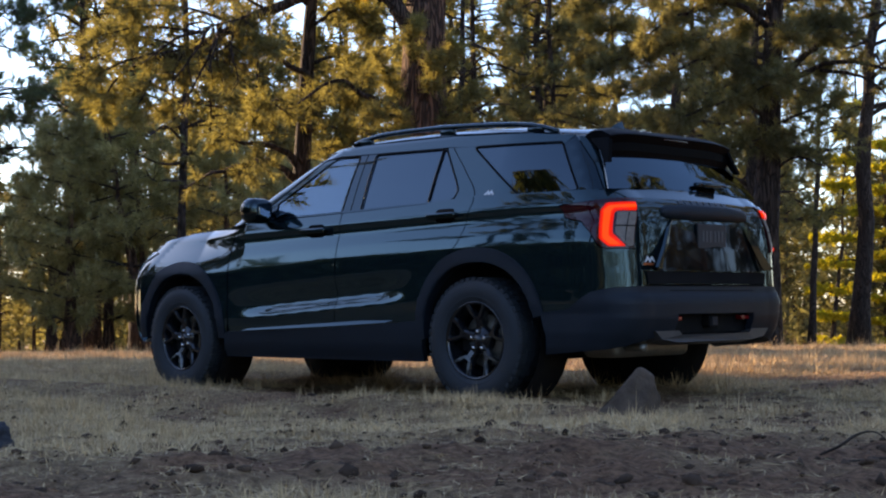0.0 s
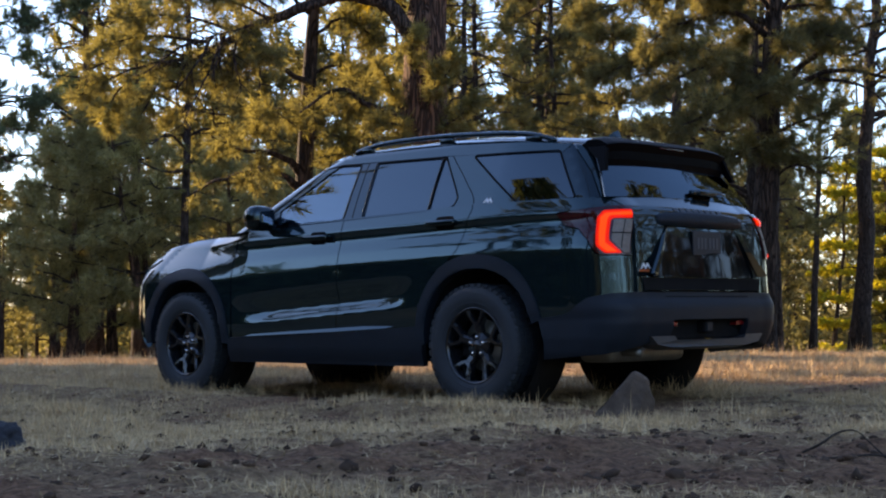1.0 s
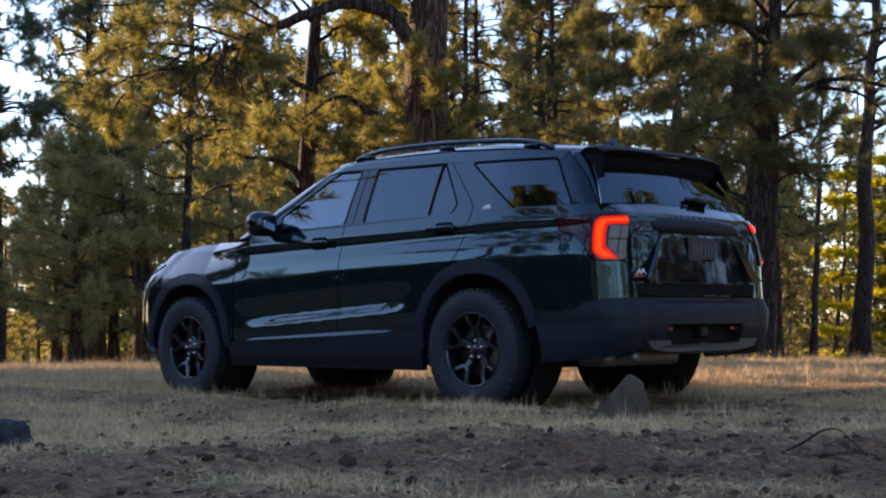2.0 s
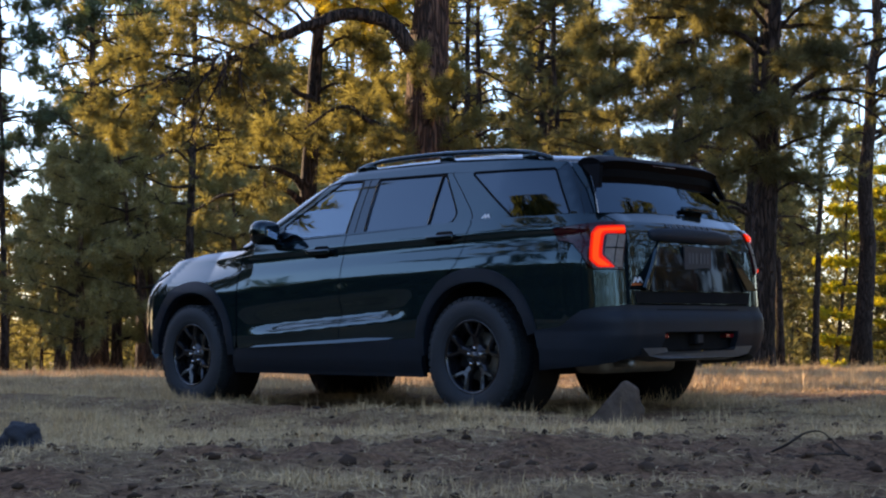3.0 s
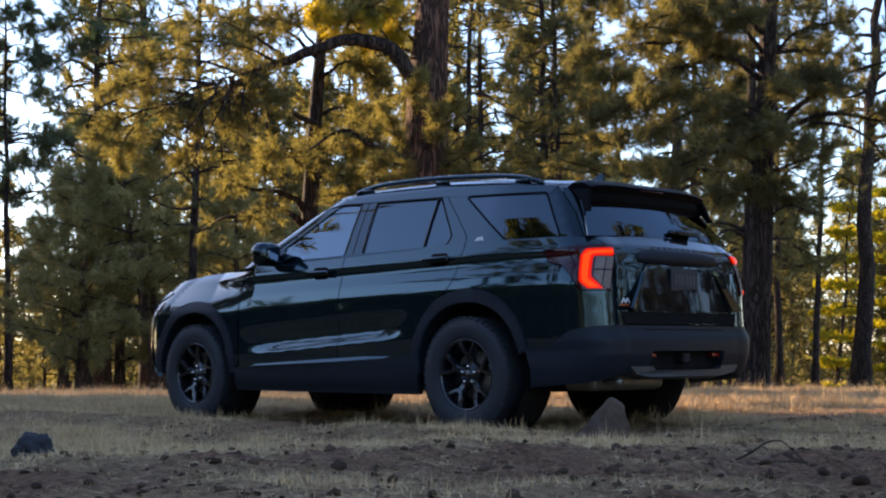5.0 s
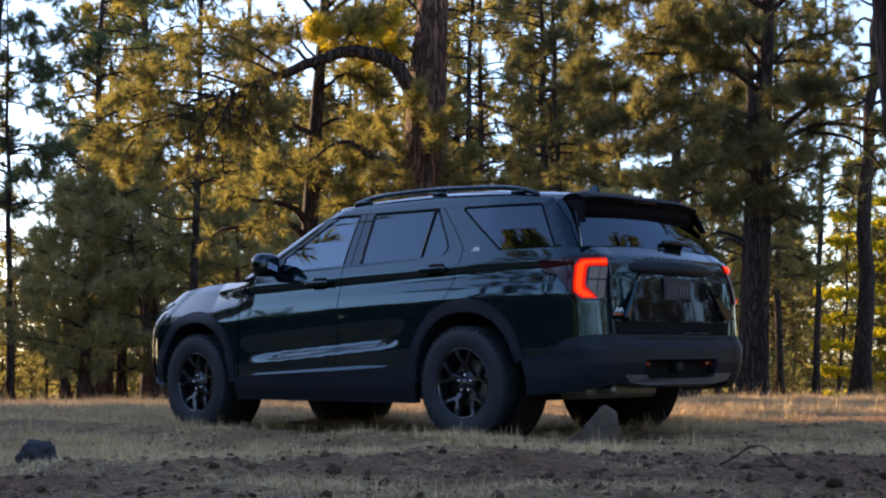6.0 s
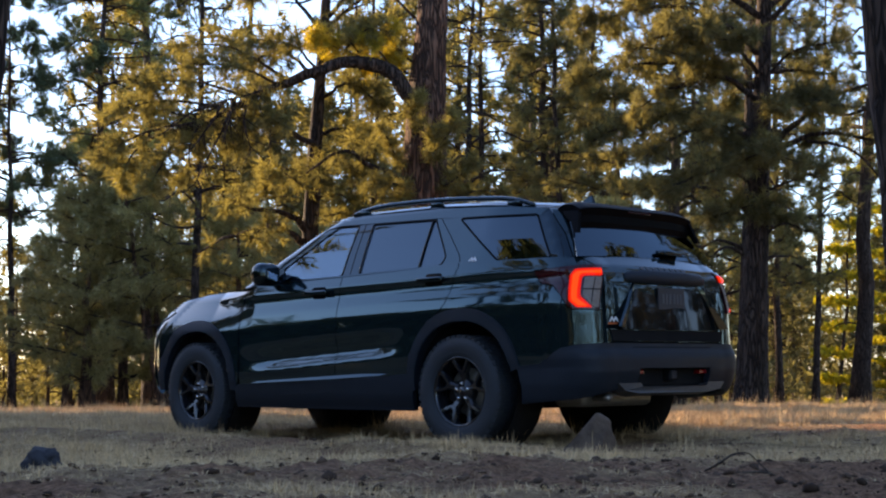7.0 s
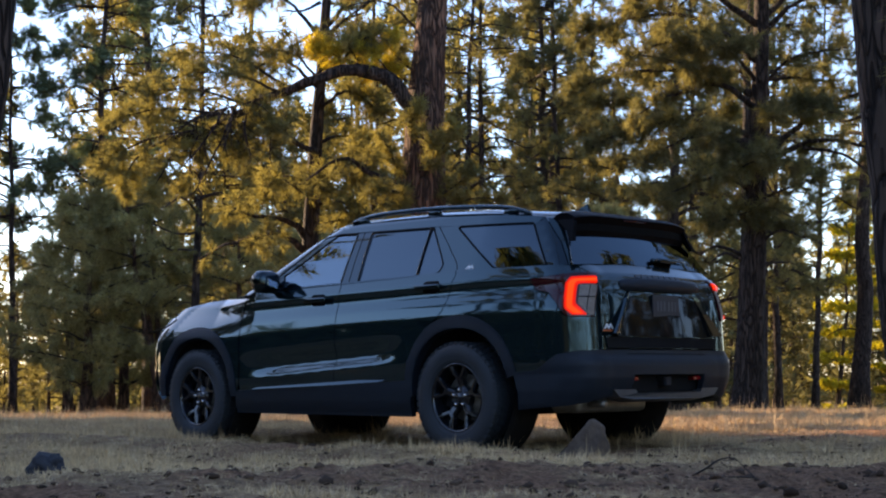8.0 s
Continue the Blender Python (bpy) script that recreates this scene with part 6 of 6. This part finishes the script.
    panel("grille", rounded([(-0.62, 0.72), (0.62, 0.72), (0.70, 0.98), (-0.70, 0.98)], 0.05), wrap_nose, GLOSS, car, 0.02, 0.012, 0.08, "gloss black radiator grille")

    # --- roof, hood, glass across ---
    pts = [(-1.72, -0.630), (-1.4, -0.69), (0.2, -0.69), (0.66, -0.655), (0.68, -0.60), (0.68, 0.60), (0.66, 0.655), (0.2, 0.69), (-1.4, 0.69), (-1.72, 0.630), (-1.82, 0.3), (-1.82, -0.3)]
    panel("roof", pts, roof, PAINT, car, 0.03, 0, 0.12)
    pts = [(-2.34, -0.86), (-2.50, -0.842), (-2.75, -0.795), (-3.1, -0.762), (-3.45, -0.72), (-3.66, -0.62), (-3.80, -0.40), (-3.83, 0.0), (-3.80, 0.40), (-3.66, 0.62), (-3.45, 0.72), (-3.1, 0.762), (-2.75, 0.795), (-2.50, 0.842), (-2.34, 0.86), (-2.42, 0.0)]
    panel("hood", pts, hood, PAINT, car, 0.03, 0.004, 0.05)
    def screen(t, z):
        w, xf = cab_w(z), cab_nose(z)
        return cabin(xf + 0.34 - t * (0.46 + w - 0.30), z)

    for sd in (1, -1):
        panel("windscreen", [(0.28, 1.215), (1.0, 1.215), (1.0, 1.75), (0.28, 1.74)], screen, CLEAR, car, 0.006, -0.004, 0.10, "laminated windscreen", side=sd)
        panel("front_pillar", [(-0.10, 1.235), (0.30, 1.205), (0.30, 1.745), (0.10, 1.735), (-0.06, 1.66), (-0.10, 1.50), (-0.11, 1.40)], screen, PAINT, car, 0.05, 0.003, 0.06, side=sd)

    # --- tail ---
    def tail(y, z):
        s = tail_len(z) + y
        return body(s, z) if y <= 0 else Vector((1, -1, 1)) * body(tail_len(z) - y, z)

    def tail_glass(y, z):
        w, xr = cab_w(z) - 0.05, cab_tail(z)
        return Vector((xr - 0.05 * (min(abs(y), w) / w) ** 2, y, z))

    gate = [(-0.64, 0.722), (0.64, 0.722), (0.690, 0.92), (0.690, 1.225), (0.76, 1.288), (0.40, 1.305), (-0.40, 1.305), (-0.76, 1.288), (-0.690, 1.225), (-0.690, 0.92)]
    tailgate = panel("tailgate", gate, tail, PAINT, car, 0.03, 0.004, 0.06)
    panel("tail_glass", [(-0.80, 1.292), (-0.4, 1.310), (0.4, 1.310), (0.80, 1.292), (0.70, 1.48), (0.64, 1.60), (-0.64, 1.60), (-0.70, 1.48)], tail_glass, TINT, tailgate, 0.006, 0.0, 0.10, "tinted tailgate glass")

    panel("gate_lower_trim", [(-0.635, 0.724), (0.635, 0.724), (0.652, 0.800), (-0.652, 0.800)], tail, UNDER, tailgate, 0.01, 0.008, 0.06, "black strip along the tailgate's lower edge")

    # plate recess: two slanting flanks and the sunken field
    panel("plate_field", rounded([(-0.37, 1.135), (0.37, 1.135), (0.60, 0.825), (0.56, 0.805), (-0.56, 0.805), (-0.60, 0.825)], 0.02), lambda y, z: tail(y, z) + Vector((0.008 - 0.07 * (z - 0.96) + 0.002 * math.sin(y * 9), 0, 0)), FIELD, tailgate, 0.012, 0.004, 0.06, "gloss black number plate panel")
    for sg in (-1, 1):
        def flank_skin(y, z, sg=sg):
            inner = 0.36 + (1.125 - z) * 0.52
            return tail(y, z) + Vector((0.012 + 0.45 * (abs(y) - inner) - 0.10 * (z - 0.96), 0, 0))
        panel("plate_flank", rounded([(sg * 0.360, 1.130), (sg * 0.388, 1.130), (sg * 0.510, 0.96), (sg * 0.635, 0.82), (sg * 0.560, 0.812)], 0.008), flank_skin, PAINT, tailgate, 0.02, 0.004, 0.04)
    bm = bmesh.new()
    rows = []
    for y in (-0.46, -0.44, -0.40, -0.2, 0.0, 0.2, 0.40, 0.44, 0.46):
        e = max(0, (abs(y) - 0.36) / 0.10)
        xb = tail(y, 1.17).x
        rows.append([bm.verts.new((xb + dx * (1 - 0.55 * e), y, z)) for dx, z in
                     ((-0.02, 1.214 - 0.03 * e), (0.018, 1.213 - 0.03 * e), (0.038, 1.200 - 0.028 * e), (0.046, 1.160), (0.040, 1.124 + 0.01 * e), (0.0, 1.118 + 0.012 * e), (-0.02, 1.118 + 0.012 * e))])
    for a, b in zip(rows, rows[1:]):
        for k in range(7):
            bm.faces.new((a[k], a[(k + 1) % 7], b[(k + 1) % 7], b[k]))
    bm.faces.new(rows[0])
    bm.faces.new(rows[-1])
    part("plate_garnish", bm, CLAD, tailgate, "black handle bar above the plate", True)
    bm = bmesh.new()
    box(bm, (1.118, -0.153, 0.944), (1.131, 0.153, 1.096), 0.006, 2)
    plate = part("number_plate", bm, PLATE, tailgate, "dark number plate with unreadable marks")
    for k in range(6):
        bm = bmesh.new()
        y = -0.115 + 0.039 * k + (0.012 if k > 2 else 0)
        box(bm, (1.130, y, 0.984), (1.1335, y + 0.026, 1.054))
        part("plate_mark", bm, PLATE_INK, plate)
    emblem = panel("tailgate_emblem", [(-0.690, 0.832), (-0.545, 0.832), (-0.538, 0.846), (-0.594, 0.898), (-0.640, 0.898), (-0.698, 0.846)], tail, GLOSS, tailgate, 0.004, 0.009, 0.05, "small peaked emblem with an orange foot")
    panel("emblem_foot", [(-0.682, 0.835), (-0.552, 0.835), (-0.558, 0.848), (-0.674, 0.848)], tail, ORANGE, emblem, 0.003, 0.011, 0.05)
    for dx in (-0.637, -0.600):
        panel("emblem_peak", [(dx - 0.030, 0.852), (dx - 0.018, 0.852), (dx, 0.870), (dx + 0.018, 0.852), (dx + 0.030, 0.852), (dx + 0.004, 0.888), (dx - 0.004, 0.888)], tail, WHITE, emblem, 0.003, 0.012, 0.05)
    # lettering strip below the glass, too small to read
    for k in range(8):
        panel("letter_bar", [(-0.26 + 0.068 * k, 1.212), (-0.215 + 0.068 * k, 1.212), (-0.215 + 0.068 * k, 1.232), (-0.26 + 0.068 * k, 1.232)], tail, SILVER, tailgate, 0.003, 0.008, 0.05)
    # wiper
    vs, fs = tube_data(smooth_line([tail_glass(0.06, 1.345) + Vector((0.018, 0, 0.008)), tail_glass(0.22, 1.360) + Vector((0.020, 0, 0.008)), tail_glass(0.50, 1.356) + Vector((0.014, 0, 0.006))], 8), [0.018, 0.016, 0.014, 0.012, 0.010, 0.009, 0.008, 0.007, 0.006], 8)
    wiper = link_mesh("rear_wiper", vs, fs, GLOSS, tailgate, "black rear wiper")
    bm = bmesh.new()
    box(bm, (0.950, 0.13, 1.342), (0.992, 0.34, 1.376), 0.016, 4)
    part("wiper_cap", bm, GLOSS, wiper, "", True)

    # spoiler with its two side fins
    bm = bmesh.new()
    rows = []
    for i in range(17):
        y = -0.652 + 1.304 * i / 16
        e = abs(y) / 0.652
        lift = -0.026 * e ** 6
        xr = 0.872 - 0.02 * e ** 4
        rows.append([bm.verts.new(q) for q in ((0.62, y, roof(0.62, min(abs(y), 0.645)).z - 0.010), (0.70, y, roof(0.70, 0).z + 0.003 + lift * 1.5), (0.78, y, 1.690 + lift), (xr - 0.014, y, 1.662 + lift), (xr, y, 1.652 + lift), (xr - 0.008, y, 1.636 + lift),
                                               (xr - 0.026, y, 1.602 + lift), (xr - 0.024, y, 1.550 + lift * 0.6), (0.842 - 0.03 * e ** 2, y, 1.495), (0.66, y, 1.56 + lift))])
    for a, b in zip(rows, rows[1:]):
        for j in range(10):
            bm.faces.new((a[j], a[(j + 1) % 10], b[(j + 1) % 10], b[j]))
    bm.faces.new(rows[0])
    bm.faces.new(rows[-1])
    spoiler = part("spoiler", bm, SATIN, car, "black roof spoiler")
    for sg in (-1, 1):
        bm = bmesh.new()
        pf = [(0.70, 1.622), (0.840, 1.618), (0.850, 1.590), (0.866, 1.52), (0.885, 1.46), (0.850, 1.46), (0.81, 1.53), (0.72, 1.60)]
        lo = [bm.verts.new((x, sg * (0.654 + (1.62 - z) * 0.42), z)) for x, z in pf]
        hi = [bm.verts.new((x, sg * (0.622 + (1.62 - z) * 0.42), z)) for x, z in pf]
        bm.faces.new(lo)
        bm.faces.new(hi[::-1])
        for k in range(len(pf)):
            k2 = (k + 1) % len(pf)
            bm.faces.new((lo[k], lo[k2], hi[k2], hi[k]))
        part("spoiler_fin", bm, SATIN, spoiler, "gloss black side fin")
    bm = bmesh.new()
    box(bm, (0.858, -0.13, 1.632), (0.874, 0.13, 1.643), 0.003, 1)
    part("high_brake_lamp", bm, LAMP_RED, spoiler, "dark red brake light strip")
    # shark fin aerial
    bm = bmesh.new()
    pf = [(0.28, 0.0, 0.024), (0.34, 0.024, 0.020), (0.415, 0.070, 0.010), (0.445, 0.077, 0.006), (0.47, 0.0, 0.022)]
    zb = roof_mid(0.40) - 0.01
    a = [bm.verts.new((x, -w, zb + z)) for x, z, w in pf]
    b = [bm.verts.new((x, w, zb + z)) for x, z, w in pf]
    bm.faces.new(a)
    bm.faces.new(b[::-1])
    for k in range(5):
        bm.faces.new((a[k], a[(k + 1) % 5], b[(k + 1) % 5], b[k]))
    part("aerial_fin", bm, GLOSS, car, "shark-fin aerial", False)

    # --- bumper's lower middle: dark recess, hitch, reflectors, skid plate ---
    bm = bmesh.new()
    box(bm, (0.92, -0.52, 0.42), (1.075, 0.52, 0.57), 0.015, 2)
    lower = part("bumper_recess", bm, UNDER, car, "dark lower bumper recess")
    for sg in (-1, 1):
        bm = bmesh.new()
        box(bm, (1.06, sg * 0.40 - 0.075, 0.502), (1.122, sg * 0.40 + 0.075, 0.532), 0.008, 2)
        part("reflector", bm, REFLECT, lower, "red bumper reflector")
    bm = bmesh.new()
    box(bm, (1.05, -0.05, 0.460), (1.135, 0.05, 0.535), 0.012, 2)
    hitch = part("tow_hitch", bm, UNDER, lower, "square black tow hitch")
    bm = bmesh.new()
    box(bm, (1.131, -0.030, 0.468), (1.140, 0.030, 0.526), 0.004, 1)
    part("hitch_socket", bm, CLAD, hitch)
    bm = bmesh.new()
    ol = [(-0.62, 0.445), (-0.40, 0.445), (-0.37, 0.420), (0.37, 0.420), (0.40, 0.445), (0.62, 0.445), (0.56, 0.395), (0.42, 0.375), (-0.42, 0.375), (-0.56, 0.395)]
    f0 = [bm.verts.new((1.172 - 0.06 * abs(y), y, z)) for y, z in ol]
    f1 = [bm.verts.new((1.06 - 0.06 * abs(y), y, z - 0.02)) for y, z in ol]
    bm.faces.new(f0)
    bm.faces.new(f1[::-1])
    for k in range(len(ol)):
        bm.faces.new((f0[k], f0[(k + 1) % len(ol)], f1[(k + 1) % len(ol)], f1[k]))
    part("skid_plate", bm, SILVER, car, "satin silver rear skid plate")

    # --- underside ---
    bm = bmesh.new()
    box(bm, (-3.55, -0.60, 0.27), (0.45, 0.60, 0.60), 0.05, 2)
    box(bm, (-2.45, -0.90, 0.30), (-0.55, 0.90, 0.62), 0.05, 2)
    box(bm, (-3.70, -0.75, 0.60), (-2.40, 0.75, 1.08), 0.05, 2)
    box(bm, (-2.45, -0.88, 0.60), (-0.50, 0.88, 0.72), 0.02, 2)
    box(bm, (-0.60, -0.62, 0.55), (0.95, 0.62, 0.95), 0.05, 2)
    box(bm, (0.50, -0.82, 0.43), (0.98, 0.82, 0.95), 0.05, 2)
    part("underbody", bm, UNDER, car, "dark underbody and floor")
    for cx in (-3.025, 0.02):
        for sg in (-1, 1):
            vs, fs = lathe([(0.475, -0.13), (0.475, 0.15), (0.30, 0.16), (0.0, 0.16)], 36)
            link_mesh("wheel_liner", [(x + cx, (y * -1) * -sg * -1 + sg * 0.775, z + 0.42) for x, y, z in vs if True], fs, UNDER, car)
    vs, fs = tube_data([(0.60, -0.78, 0.345), (0.62, -0.30, 0.345)], [0.001, 0.001], 6)
    bm = bmesh.new()
    box(bm, (0.66, -0.74, 0.285), (0.92, 0.05, 0.415), 0.060, 4)
    muffler = part("muffler", bm, STEEL, car, "dull steel silencer", True)
    vs, fs = tube_data(smooth_line([(0.80, -0.60, 0.34), (0.95, -0.62, 0.35), (1.06, -0.62, 0.345)], 6), [0.027] * 7, 12)
    link_mesh("exhaust_pipe", vs, fs, STEEL, muffler, "round exhaust tip")
    vs, fs = tube_data(smooth_line([(0.0, -0.70, 0.36), (0.05, 0, 0.30), (0.0, 0.70, 0.36)], 10), [0.035] * 11, 8)
    link_mesh("rear_axle_link", vs, fs, UNDER, car)
    for sg in (-1, 1):
        vs, fs = tube_data([(0.10, sg * 0.70, 0.30), (0.35, sg * 0.30, 0.36)], [0.022, 0.022], 8)
        link_mesh("suspension_arm", vs, fs, UNDER, car)

    # --- wheels ---
    for cx, cy, turn in ((0.0, -0.855, 0), (-3.025, -0.855, 0), (0.0, 0.855, 180), (-3.025, 0.855, 180)):
        build_wheel_at(car, cx, cy, turn)

    # --- cabin inside ---
    bm = bmesh.new()
    box(bm, (-2.75, -0.78, 0.95), (-2.05, 0.78, 1.21), 0.06, 3)
    part("dashboard", bm, CLOTH, car)
    for cx, cy in ((-1.45, -0.38), (-1.45, 0.38), (-0.55, -0.40), (-0.55, 0.40), (0.25, -0.35), (0.25, 0.35)):
        seat = new("car_seat")
        seat.parent = car
        bm = bmesh.new()
        box(bm, (cx - 0.35, cy - 0.24, 0.72), (cx + 0.15, cy + 0.24, 0.92), 0.06, 3)
        part("seat_cushion", bm, CLOTH, seat, "", True)
        bm = bmesh.new()
        box(bm, (cx + 0.05, cy - 0.23, 0.85), (cx + 0.20, cy + 0.23, 1.38), 0.06, 3, Matrix.Translation((0.0, 0, 0)))
        part("seat_back", bm, CLOTH, seat, "", True)
        bm = bmesh.new()
        box(bm, (cx + 0.10, cy - 0.13, 1.39), (cx + 0.20, cy + 0.13, 1.56), 0.04, 3)
        part("headrest", bm, CLOTH, seat, "", True)
    vs, fs = [], []
    ring = [Vector((-1.93 + 0.06 * math.sin(a), -0.38 + 0.18 * math.cos(a), 1.13 + 0.17 * math.sin(a))) for a in [2 * math.pi * k / 20 for k in range(21)]]
    vs, fs = tube_data(ring, [0.014] * 21, 8)
    link_mesh("steering_wheel", vs, fs, GLOSS, car)
    return car


def tail_len(z):
    """Where the skin's own coordinate reaches the middle of the tail."""
    w, xr = flank(1.5, z), tail_x(z)
    return xr - 0.035 - 0.38 + 0.52 + (w - 0.03 - 0.31)


def nose_len(z):
    w, xf = flank(-4.5, z), nose_x(z)
    return xf + 0.05 + 0.34 - 0.48 - (w - 0.03 - 0.26)


FIRST_WHEEL = []


def build_wheel_at(car, cx, cy, turn):
    m = Matrix.Translation((cx, cy, 0.392)) @ Matrix.Rotation(radians(turn), 4, "Z") @ Matrix.Rotation(radians(180 + cx * 3.3), 4, "Y")
    if not FIRST_WHEEL:
        FIRST_WHEEL.append(build_wheel(car, (cx, cy, 0.392)))
        FIRST_WHEEL[0].matrix_basis = m
    else:
        copy_thing(FIRST_WHEEL[0], m)


build_car()
